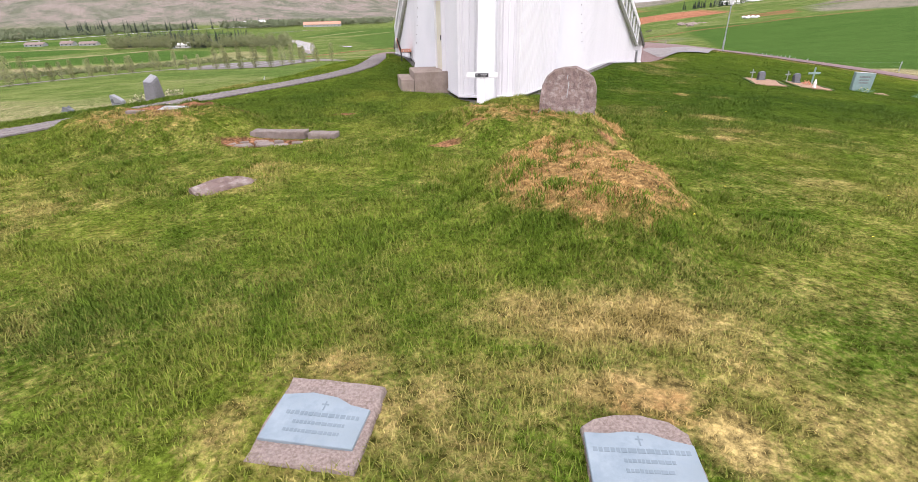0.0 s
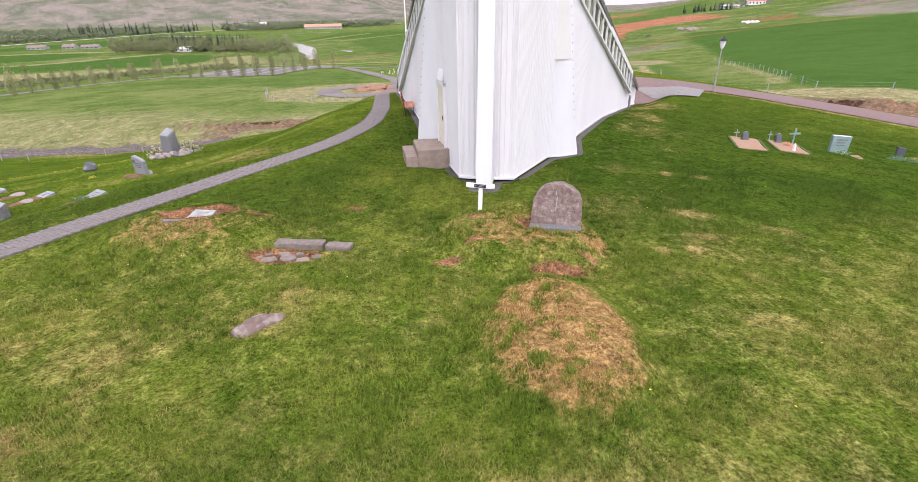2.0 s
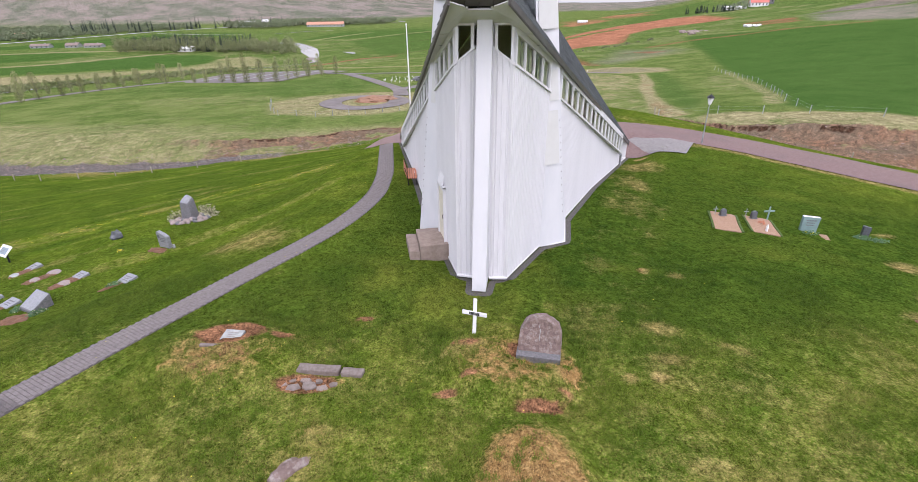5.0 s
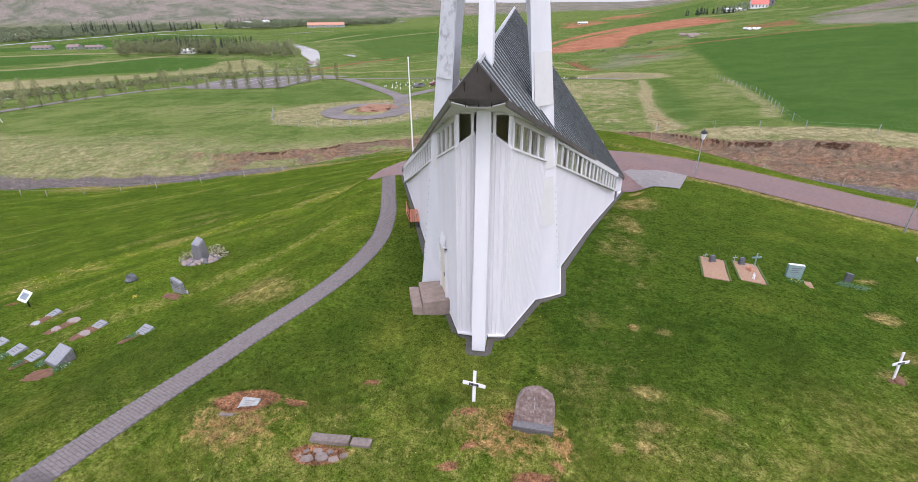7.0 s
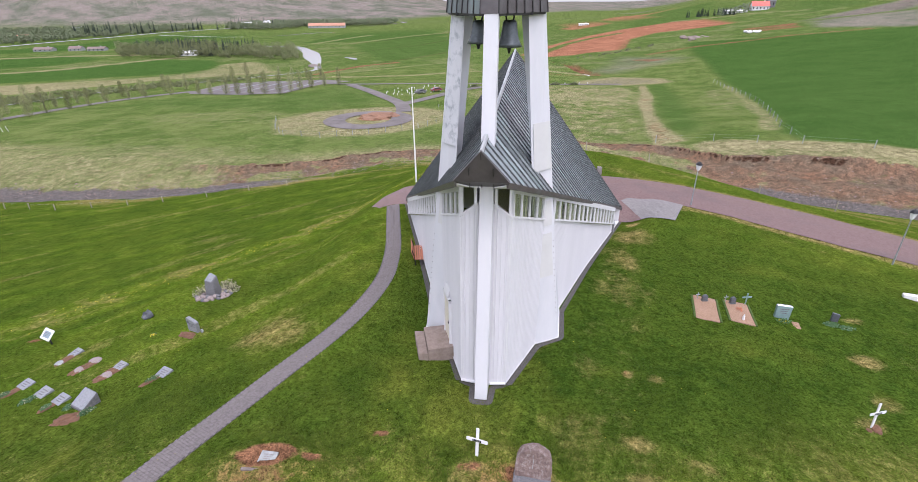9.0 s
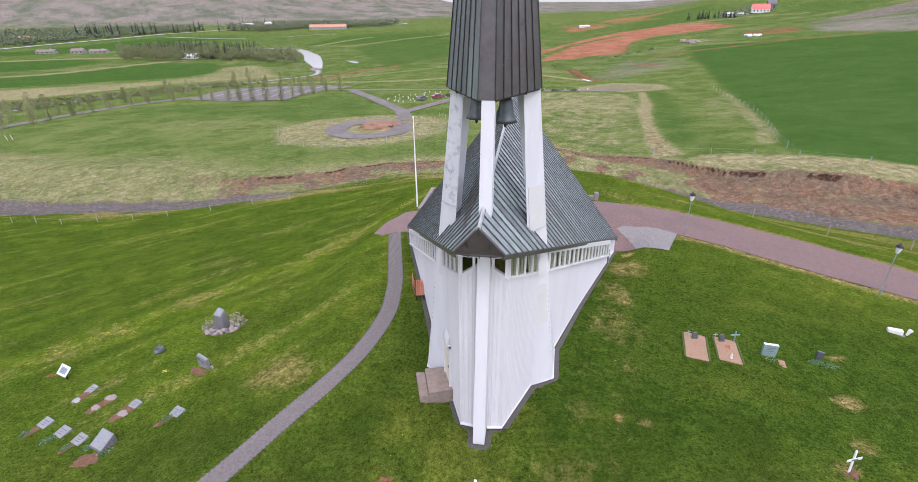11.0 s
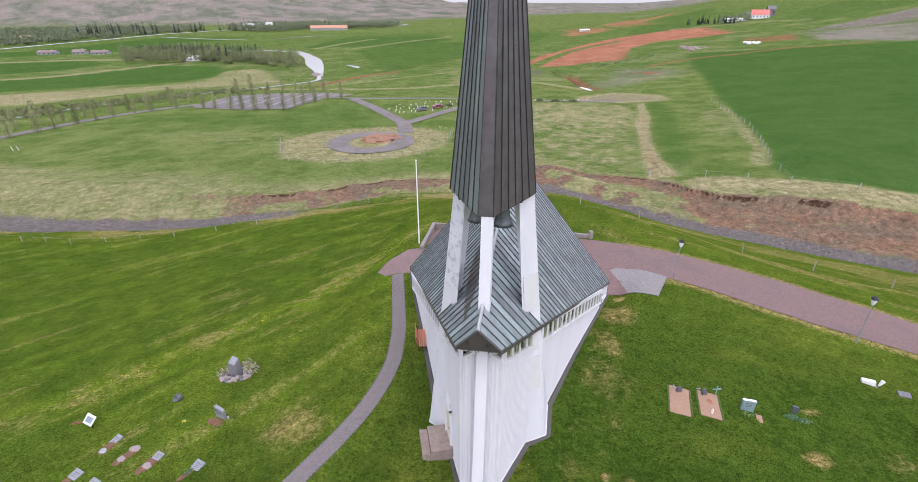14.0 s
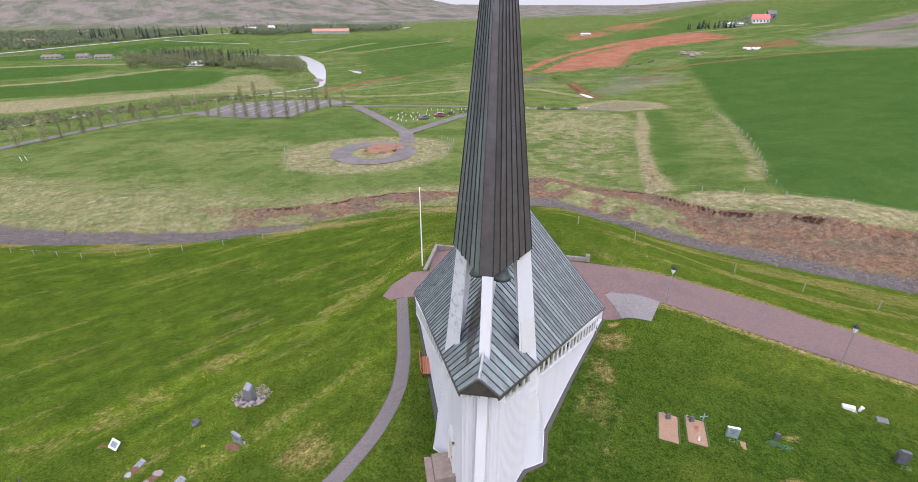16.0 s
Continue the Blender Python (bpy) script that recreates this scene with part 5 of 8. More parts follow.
def bell(u, v, top, r, tall):
    b = thing("bell", "", "")
    for key in ("label", "category"):
        if key in b:
            del b[key]
    b.parent = church
    b.location = (u, v, top)
    tagged(b, "grey-green bronze church bell")
    bm = bmesh.new()
    prof = [(0.02, 0), (r * 0.42, -0.01), (r * 0.52, -0.10 * tall), (r * 0.58, -0.35 * tall), (r * 0.68, -0.62 * tall), (r * 0.84, -0.85 * tall), (r, -tall), (r * 0.93, -tall), (r * 0.6, -0.6 * tall), (r * 0.45, -0.12 * tall), (0.02, -0.08 * tall)]
    lathe(bm, prof, 28)
    part("bell_body", bm, bell_bronze, b, smooth=True)
    bm = bmesh.new()
    tube(bm, [(0, 0, -0.1), (0, 0.02, -tall * 0.8), (0, 0.03, -tall * 1.02), (0, 0.03, -tall * 1.25)], [0.025, 0.03, 0.075, 0.035], 10)
    part("clapper", bm, black_iron, b)
    bm = bmesh.new()
    for k in (-0.1, 0.1):
        tube(bm, [(k, 0, -0.02), (k * 1.3, 0, 0.10), (k * 0.6, 0, 0.20)], 0.028, 8)
    box(bm, -0.22, 0.22, -0.05, 0.05, 0.16, 0.24, 0.01)
    part("yoke", bm, black_iron, b)


bell(0.50, 2.75, 12.88, 0.42, 0.80)
bell(-0.50, 2.75, 12.88, 0.36, 0.70)
bm = bmesh.new()
box(bm, -1.2, 1.2, 2.68, 2.84, 13.0, 13.12, 0.01)
part("bell_beam", bm, black_iron, church)

# door in the flank, with a small hood
wdir = Vector((-1.17, 2.82)).normalized()
wn_ = Vector((-wdir.y, wdir.x)) * -1
wn_ = Vector((-0.924, -0.383))
d0 = Vector((-0.88, 1.03)) + wdir * 1.62


def door_box(name, s0, s1, out0, out1, z0, z1, mat_, parent, label=""):
    bm = bmesh.new()
    a, b = d0 + wdir * s0, d0 + wdir * s1
    ring = [a + wn_ * out0, b + wn_ * out0, b + wn_ * out1, a + wn_ * out1]
    loft(bm, [[(p.x, p.y, z0) for p in ring], [(p.x, p.y, z1) for p in ring]])
    return part(name, bm, mat_, parent, label)


cream = shade("cream_door", (0.62, 0.58, 0.46), (0.68, 0.64, 0.52), 0.3, 0.5, bump=0.02)
door = door_box("door", 0.08, 0.98, 0.02, 0.07, 0.18, 2.28, cream, church, "cream painted side door")
door_box("door_frame", -0.02, 0.08, 0.0, 0.12, 0.16, 2.40, white_trim, door)
door_box("door_frame", 0.98, 1.08, 0.0, 0.12, 0.16, 2.40, white_trim, door)
door_box("door_frame", -0.02, 1.08, 0.0, 0.12, 2.28, 2.40, white_trim, door)
door_box("handle", 0.16, 0.20, 0.07, 0.13, 1.15, 1.30, black_iron, door, "dark door handle")
bm = bmesh.new()
a, b = d0 + wdir * 0.25, d0 + wdir * 0.95
slab(bm, [(*(a + wn_ * 0.02), 2.78), (*(b + wn_ * 0.02), 2.78), (*(b + wn_ * 0.12), 2.42), (*(a + wn_ * 0.12), 2.42)], 0.05)
part("door_hood", bm, white_trim, church, "sloping white door hood")

# steps to the door
steps = thing("steps", "brownish concrete steps with two treads before the side door", "steps", (0.73, 12.75, 0), -8.6)
bm = bmesh.new()
loft(bm, [[(-2.44, 1.95, z), (-1.37, 2.33, z), (-1.93, 3.84, z), (-2.97, 3.52, z)] for z in (-0.75, 0.245)])
bmesh.ops.bevel(bm, geom=bm.edges[:], offset=0.012, segments=2, affect="EDGES")
part("landing", bm, step_brown, steps)
bm = bmesh.new()
loft(bm, [[(-2.86, 1.93, z), (-2.455, 1.955, z), (-2.985, 3.52, z), (-3.38, 3.44, z)] for z in (-0.75, 0.03)])
bmesh.ops.bevel(bm, geom=bm.edges[:], offset=0.012, segments=2, affect="EDGES")
part("tread", bm, step_brown, steps)

# dark gravel strip along the rear walls
cs, sn = math.cos(radians(-8.6)), math.sin(radians(-8.6))


def plan(u, v):
    return (0.73 + u * cs - v * sn, 12.75 + u * sn + v * cs)


pebbles = shade("dark_pebbles", (0.060, 0.056, 0.053), (0.125, 0.116, 0.108), 0.05, 0.95, bump=0.5, c3=(0.09, 0.075, 0.06), size3=0.6)
for side in (-1, 1):
    ribbon("gravel_strip", [plan((u + 0.10) * side, v) for u, v in ((3.15, 6.4), (5.5, 13.3), (7.95, 20.3))], 0.24, pebbles, "strip of dark gravel along the foot of the church wall", "gravel", 0.02, 0.4)
ribbon("gravel_strip", [plan(u, v) for u, v in ((-1.5, 2.3), (-0.98, 0.97), (-0.40, 0.84), (-0.34, -0.10), (0.34, -0.10), (0.40, 0.84), (0.98, 0.97), (2.14, 3.74), (3.2, 4.44), (3.28, 6.4))], 0.24, pebbles, "dark gravel edging round the prow of the church", "gravel", 0.02, 0.06)

# ---- churchyard: path, lamps, graves ----
def along_path(t):
    """A point of the path's middle line and its way, t metres from its start."""
    y = np.interp(t, PATH_LEN, PATH_Y)
    return Vector((float(np.interp(y, PATH_Y, PATH_X)), float(y)))


fine_y = np.arange(PATH_Y[0], PATH_Y[-1], 0.2)
fine_x = np.interp(fine_y, PATH_Y, PATH_X)
for _ in range(14):
    fine_x = np.r_[fine_x[0], (fine_x[:-2] + 2 * fine_x[1:-1] + fine_x[2:]) / 4, fine_x[-1]]
PATH_Y, PATH_X = fine_y, fine_x
PATH_LEN = np.r_[0, np.cumsum(np.hypot(np.diff(fine_x), np.diff(fine_y)))]
path = ribbon("pavement", list(zip(fine_x[::5], fine_y[::5])), 1.0, paver_joint, "narrow grey block paved path curving past the church", "path", 0.012, 0.5)

bm = bmesh.new()
box(bm, -0.5, 0.5, -0.5, 0.5, -1.0, 0.0)
for v in bm.verts:
    if v.co.z > -0.5:
        v.co.x *= 0.95
        v.co.y *= 0.95
unit = finish("paver", bm, paver_mat)
rest_v, rest_f, made = [], [], 0
length, row = float(PATH_LEN[-1]), 0
s = 5.5
while s < length - 0.1:
    c, c2 = along_path(s), along_path(s + 0.05)
    way = (c2 - c).normalized()
    left = Vector((-way.y, way.x))
    shift = 0.11 if row % 2 else 0.0
    for k in range(-3, 4):
        lo, hi = max(k * 0.22 - 0.11 + shift, -0.485), min(k * 0.22 + 0.11 + shift, 0.485)
        if hi - lo < 0.05:
            continue
        q = c + left * (lo + hi) / 2
        jit = random.uniform(-0.003, 0.004)
        m = Matrix.LocRotScale((q.x, q.y, float(lie(q.x, q.y)) + 0.035 + jit), Euler((0, 0, math.atan2(left.y, left.x))), (hi - lo - 0.010, 0.099, 0.06))
        if made < 300 and s > 8.5:
            ob = new("paver", unit)
            ob.parent = path
            ob.matrix_basis = m
            made += 1
        else:
            i = len(rest_v)
            rest_v += [m @ v.co for v in unit.vertices]
            rest_f += [[i + j for j in p.vertices] for p in unit.polygons]
    s += 0.105
    row += 1
me = bpy.data.meshes.new("pavers")
me.from_pydata([tuple(v) for v in rest_v], [], rest_f)
me.materials.append(paver_mat)
ob = new("pavers", me)
ob.parent = path
tagged(ob, kind="stuff")


def street_lamp(x, y, turn, rise=0.0):
    lamp = thing("street_lamp", "slim grey lamp post with a white lantern and dark cap", "lamp post", on(x, y, 0.05), turn, "lamp posts along the road")
    bm = bmesh.new()
    tube(bm, [(0, 0, 0), (0, 0, 0.8), (0, 0, 0.82), (0, 0, 2.75 + rise)], [0.055, 0.055, 0.038, 0.032], 10)
    part("pole", bm, steel, lamp)
    bm = bmesh.new()
    lathe(bm, [(0.07, 2.68 + rise), (0.12, 2.76 + rise), (0.21, 3.12 + rise), (0.21, 3.15 + rise), (0.02, 3.16 + rise)], 6)
    part("lantern", bm, lamp_white, lamp, "white tapered lantern")
    bm = bmesh.new()
    lathe(bm, [(0.26, 3.14 + rise), (0.26, 3.17 + rise), (0.16, 3.30 + rise), (0.04, 3.36 + rise), (0.025, 3.44 + rise), (0.005, 3.45 + rise)], 6)
    part("cap", bm, black_iron, lamp, "dark lantern cap")
    return lamp


street_lamp(17.75, 33.75, 20, 0.15)
street_lamp(28.7, 27.2, -10, 0.65)

pole = thing("flagpole", "tall white tapered flagpole with a knob on top", "flagpole", on(-3.95, 40.6, 0.1))
bm = bmesh.new()
tube(bm, [(0, 0, 0), (0, 0, 8.25)], [0.075, 0.04], 12)
part("pole", bm, pole_white, pole)
bm = bmesh.new()
lathe(bm, [(0.02, 8.2), (0.07, 8.26), (0.07, 8.33), (0.01, 8.38)], 12)
part("knob", bm, pole_white, pole)
bm = bmesh.new()
tube(bm, [(0.0, 0.05, 1.2), (-0.14, 0.05, 1.32)], 0.015, 6)
part("cleat", bm, steel, pole)

# bench by the wall
bench = thing("bench", "orange-brown wooden slatted bench on dark legs beside the church wall", "bench", on(-2.45, 24.0, 0.0), 180 - 76 - 8)
for i in range(4):
    bm = bmesh.new()
    box(bm, -0.9, 0.9, -0.24 + i * 0.125, -0.135 + i * 0.125, 0.42, 0.455, 0.006)
    part("seat_slat", bm, bench_wood, bench)
for i in range(4):
    bm = bmesh.new()
    box(bm, -0.9, 0.9, 0.0, 0.03, 0.0, 0.11, 0.006, Matrix.Translation((0, 0.26 + i * 0.035, 0.47 + i * 0.125)) @ Matrix.Rotation(radians(-16), 4, "X"))
    part("back_slat", bm, bench_wood, bench)
for x in (-0.7, 0.7):
    bm = bmesh.new()
    tube(bm, [(x, -0.22, 0.0), (x, -0.2, 0.40), (x, 0.24, 0.42), (x, 0.38, 0.95)], 0.028, 8)
    tube(bm, [(x, 0.22, 0.0), (x, 0.24, 0.42)], 0.028, 8)
    part("leg", bm, black_iron, bench)

# grey cabinet and hose reel at the rear corners
cab = thing("utility_cabinet", "small grey utility cabinet against the church wall", "cabinet", on(10.35, 29.6, 0.05), -20)
bm = bmesh.new()
box(bm, -0.3, 0.3, -0.16, 0.16, 0, 0.75, 0.02)
part("body", bm, steel, cab)
bm = bmesh.new()
box(bm, -0.26, 0.26, -0.18, -0.163, 0.05, 0.70, 0.008)
part("door", bm, granite_grey, cab)
reel = thing("hose_reel", "grey hose reel on the church wall", "hose reel", on(-3.25, 30.6, 0.0), 105)
bm = bmesh.new()
for z in (0.55, 0.95):
    lathe(bm, [(0.16, -0.06), (0.2, -0.05), (0.2, 0.05), (0.16, 0.06)], 16, Matrix.Translation((0, 0, z)) @ Matrix.Rotation(radians(90), 4, "X"))
part("drum", bm, steel, reel)
bm = bmesh.new()
box(bm, -0.06, 0.06, 0.05, 0.12, 0.0, 1.2, 0.01)
part("bracket", bm, steel, reel)

# low walls of the forecourt
bm = bmesh.new()
zz = float(lie(-3.2, 41))
slab(bm, [(-3.75, 38.9, zz + 0.5), (-3.45, 38.8, zz + 0.5), (-2.55, 44.6, zz + 0.35), (-2.85, 44.7, zz + 0.35)], 0.9)
slab(bm, [(-2.85, 44.7, zz + 0.35), (-2.55, 44.4, zz + 0.35), (0.6, 43.7, zz + 0.35), (0.6, 44.0, zz + 0.35)], 0.9)
solo("retaining_wall", bm, concrete, "low pale concrete wall round the paved forecourt", "wall", kind="structure")
bm = bmesh.new()
zz = float(lie(11, 41))
slab(bm, [(9.6, 41.4, zz + 0.45), (9.6, 41.1, zz + 0.45), (12.3, 40.6, zz + 0.40), (12.3, 40.9, zz + 0.40)], 0.9)
box(bm, 12.25, 12.6, 40.5, 40.95, zz - 0.3, zz + 0.75, 0.02)
solo("retaining_wall", bm, concrete, "low pale concrete wall with an end pier by the road", "wall", kind="structure")


def bars(bm, x0, x1, z_or_y, rows, thick, lift, upright=False, rnd=None):
    """Unreadable lines of lettering as plain bars."""
    rnd = rnd or random.Random(4)
    for k, (a, b, h) in enumerate(rows):
        x = x0 + (x1 - x0) * a
        end = x0 + (x1 - x0) * b
        while x < end:
            w = min(rnd.uniform(0.6, 1.6) * h, end - x)
            if upright:
                box(bm, x, x + w, -lift - thick, -lift, z_or_y[k], z_or_y[k] + h)
            else:
                box(bm, x, x + w, z_or_y[k], z_or_y[k] + h, lift, lift + thick)
            x += w + 0.28 * h


def white_cross(x, y, turn, lean=0.0, sink=0.0):
    c = thing("grave_cross", "white painted wooden grave cross with a black name plate", "cross", (x, y, sink), turn, "white grave crosses")
    bm = bmesh.new()
    box(bm, -0.052, 0.052, -0.022, 0.022, 0, 1.16, 0.018)
    part("post", bm, white_trim, c)
    bm = bmesh.new()
    box(bm, -0.36, 0.36, -0.046, -0.0225, 0.67, 0.79, 0.02)
    part("arm", bm, white_trim, c)
    bm = bmesh.new()
    box(bm, -0.15, 0.15, -0.056, -0.047, 0.685, 0.765, 0.003)
    plate = part("name_plate", bm, cross_black, c, "black name plate")
    bm = bmesh.new()
    bars(bm, -0.13, 0.13, [0.735, 0.702], [(0.4, 0.95, 0.014), (0.4, 0.85, 0.012)], 0.002, 0.0565, True)
    box(bm, -0.112, -0.102, -0.0585, -0.0565, 0.70, 0.755)
    box(bm, -0.125, -0.089, -0.0585, -0.0565, 0.732, 0.740)
    part("lettering", bm, pale_stone, plate)
    return c


first_cross = white_cross(0.48, 9.7, -29)
first_cross.matrix_basis = pose(0.48, 9.7, 0.04, -10, -2, -22)
copy_thing(first_cross, pose(15.45, 12.05, float(lie(15.45, 12.05)) - 0.02, -3, 0, 12))
bm = bmesh.new()
for k in range(9):
    rock(bm, (0.10, 0.10, 0.07), 60 + k, at=(random.uniform(-0.3, 0.3), random.uniform(-0.2, 0.2), 0.0))
solo("soil_heap", bm, red_soil, "small heap of brown soil at the foot of a cross", "soil", on(15.4, 11.9, 0.0), kind="stuff")
# large rounded headstone in the grave mound
bm = bmesh.new()
outline = [(-0.60, 0), (-0.615, 0.30), (-0.585, 0.58), (-0.49, 0.78), (-0.33, 0.92), (-0.12, 0.985), (0.12, 0.98), (0.34, 0.90), (0.50, 0.76), (0.585, 0.56), (0.61, 0.28), (0.59, 0)]
back = [Vector((x * 0.97, 0.20 + 0.22 * z, z * 0.88)) for x, z in outline]
front = [Vector((x, -0.20 + 0.30 * z, z * 0.88)) for x, z in outline]
mid = [Vector((x * 1.02, 0.0 + 0.26 * z, z * 0.90)) for x, z in outline]
loft(bm, [back, mid, front])
bmesh.ops.triangulate(bm, faces=[f for f in bm.faces if len(f.verts) > 4])
bmesh.ops.subdivide_edges(bm, edges=bm.edges[:], cuts=3, use_grid_fill=True)
for v in bm.verts:
    v.co.x *= 0.92
    v.co += Vector((0.3, 1, 0.3)) * 0.045 * noise.noise(v.co * 4.0) + Vector((0.4, 1, 0.4)) * 0.02 * noise.noise(v.co * 13.0)
head = solo("headstone", bm, rust_stone, "large rounded brown basalt headstone in a grave mound", "gravestone", (2.23, 9.12, 0.07), -12)
bm = bmesh.new()
for a, b in (((-0.03, 0.32), (-0.01, 0.62)), ((-0.04, 0.66), (-0.04, 0.74))):
    d = Vector((b[0] - a[0], 0, b[1] - a[1]))
    wdt = 0.007
    p0, p1 = Vector((a[0], -0.20 + 0.34 * a[1] - 0.022, a[1])), Vector((b[0], -0.20 + 0.34 * b[1] - 0.022, b[1]))
    o = Vector((d.z, 0, -d.x)).normalized() * wdt
    loft(bm, [[p0 - o, p0 + o, p0 + o + Vector((0, 0.05, 0)), p0 - o + Vector((0, 0.05, 0))], [p1 - o, p1 + o, p1 + o + Vector((0, 0.05, 0)), p1 - o + Vector((0, 0.05, 0))]])
part("carved_line", bm, pale_stone, head)
bm = bmesh.new()
box(bm, -0.60, 0.56, -0.42, 0.28, -0.20, 0.02, 0.02)
for v in bm.verts:
    v.co.z += 0.02 * noise.noise(v.co * 5)
part("footing", bm, granite_grey, head, "grey gravelly footing")

# flat lichened boulder
bm = bmesh.new()
rock(bm, (0.40, 0.18, 0.13), 12, 0.42, 0.2)
bmesh.ops.subdivide_edges(bm, edges=bm.edges[:], cuts=1, use_grid_fill=True)
for v in bm.verts:
    v.co += v.co.normalized() * 0.03 * noise.noise(v.co * 14)
solo("boulder", bm, rust_stone, "low flat lichened boulder sunk in dry grass", "boulder", on(-3.46, 5.64, 0.0), 46)

# fallen kerb: two lengths and rubble
bm = bmesh.new()
box(bm, -0.56, 0.56, -0.14, 0.14, -0.1, 0.16, 0.025)
bmesh.ops.subdivide_edges(bm, edges=bm.edges[:], cuts=2, use_grid_fill=True)
for v in bm.verts:
    v.co += Vector((1, 1, 1)) * 0.018 * noise.noise(v.co * 6)
solo("kerb_stone", bm, kerb_brown, "long weathered concrete kerb stone lying in turf", "kerb stone", on(-3.62, 8.62, 0.02), -6, "grave kerb stones")
bm = bmesh.new()
box(bm, -0.29, 0.29, -0.13, 0.13, -0.1, 0.13, 0.04)
bmesh.ops.subdivide_edges(bm, edges=bm.edges[:], cuts=2, use_grid_fill=True)
for v in bm.verts:
    v.co += Vector((1, 1, 1)) * 0.02 * noise.noise(v.co * 6)
solo("kerb_stone", bm, kerb_brown, "short worn concrete kerb stone lying in turf", "kerb stone", on(-2.72, 8.5, 0.02), -7, "grave kerb stones")
rubble = thing("rubble", "broken flat concrete slabs in red soil beside the kerb stones", "rubble", on(-3.85, 8.08, 0.0), -4)
r = random.Random(8)
for k, (cx, cy, w, d) in enumerate(((-0.62, 0.03, 0.20, 0.13), (-0.28, -0.06, 0.24, 0.15), (0.10, 0.02, 0.26, 0.17), (0.46, -0.05, 0.22, 0.14), (-0.42, 0.20, 0.16, 0.09), (0.70, 0.08, 0.15, 0.10), (-0.05, 0.21, 0.18, 0.08), (0.30, 0.20, 0.13, 0.08))):
    n_ = r.randint(5, 7)
    ring_ = [(cx + 0.8 * w * math.cos(math.tau * (i + r.uniform(-0.25, 0.25)) / n_), cy + d * math.sin(math.tau * (i + r.uniform(-0.25, 0.25)) / n_)) for i in range(n_)]
    t_ = r.uniform(0.02, 0.05)
    bm = bmesh.new()
    loft(bm, [[(a, b, -0.04) for a, b in ring_], [(a, b, t_ + 0.06 * (a - cx) * r.choice((-1, 1))) for a, b in ring_], [(cx + (a - cx) * 0.9, cy + (b - cy) * 0.9, t_ + 0.012) for a, b in ring_]])
    part("slab_piece", bm, kerb_brown if k % 3 else pink_gravel, rubble)

# name plate in bare soil
plate = thing("grave_plate", "white stone grave plate lying in bare red soil", "grave plate", on(-6.28, 9.72, -0.02), -8)
bm = bmesh.new()
box(bm, -0.28, 0.28, -0.20, 0.20, -0.05, 0.06, 0.012)
bmesh.ops.transform(bm, matrix=Matrix.Rotation(radians(9), 4, "X"), verts=bm.verts)
part("slab", bm, pale_stone, plate)
bm = bmesh.new()
bars(bm, -0.2, 0.2, [0.06, -0.02, -0.09], [(0.1, 0.9, 0.035), (0.2, 0.75, 0.03), (0.2, 0.8, 0.03)], 0.003, 0.0605)
bmesh.ops.transform(bm, matrix=Matrix.Rotation(radians(9), 4, "X"), verts=bm.verts)
part("lettering", bm, concrete, plate)
bm = bmesh.new()
box(bm, -0.36, 0.36, -0.05, 0.05, -0.06, 0.05, 0.012)
solo("kerb_stone", bm, kerb_brown, "thin concrete edging strip at a soil patch", "kerb stone", on(-6.6, 9.2, 0.0), -6)


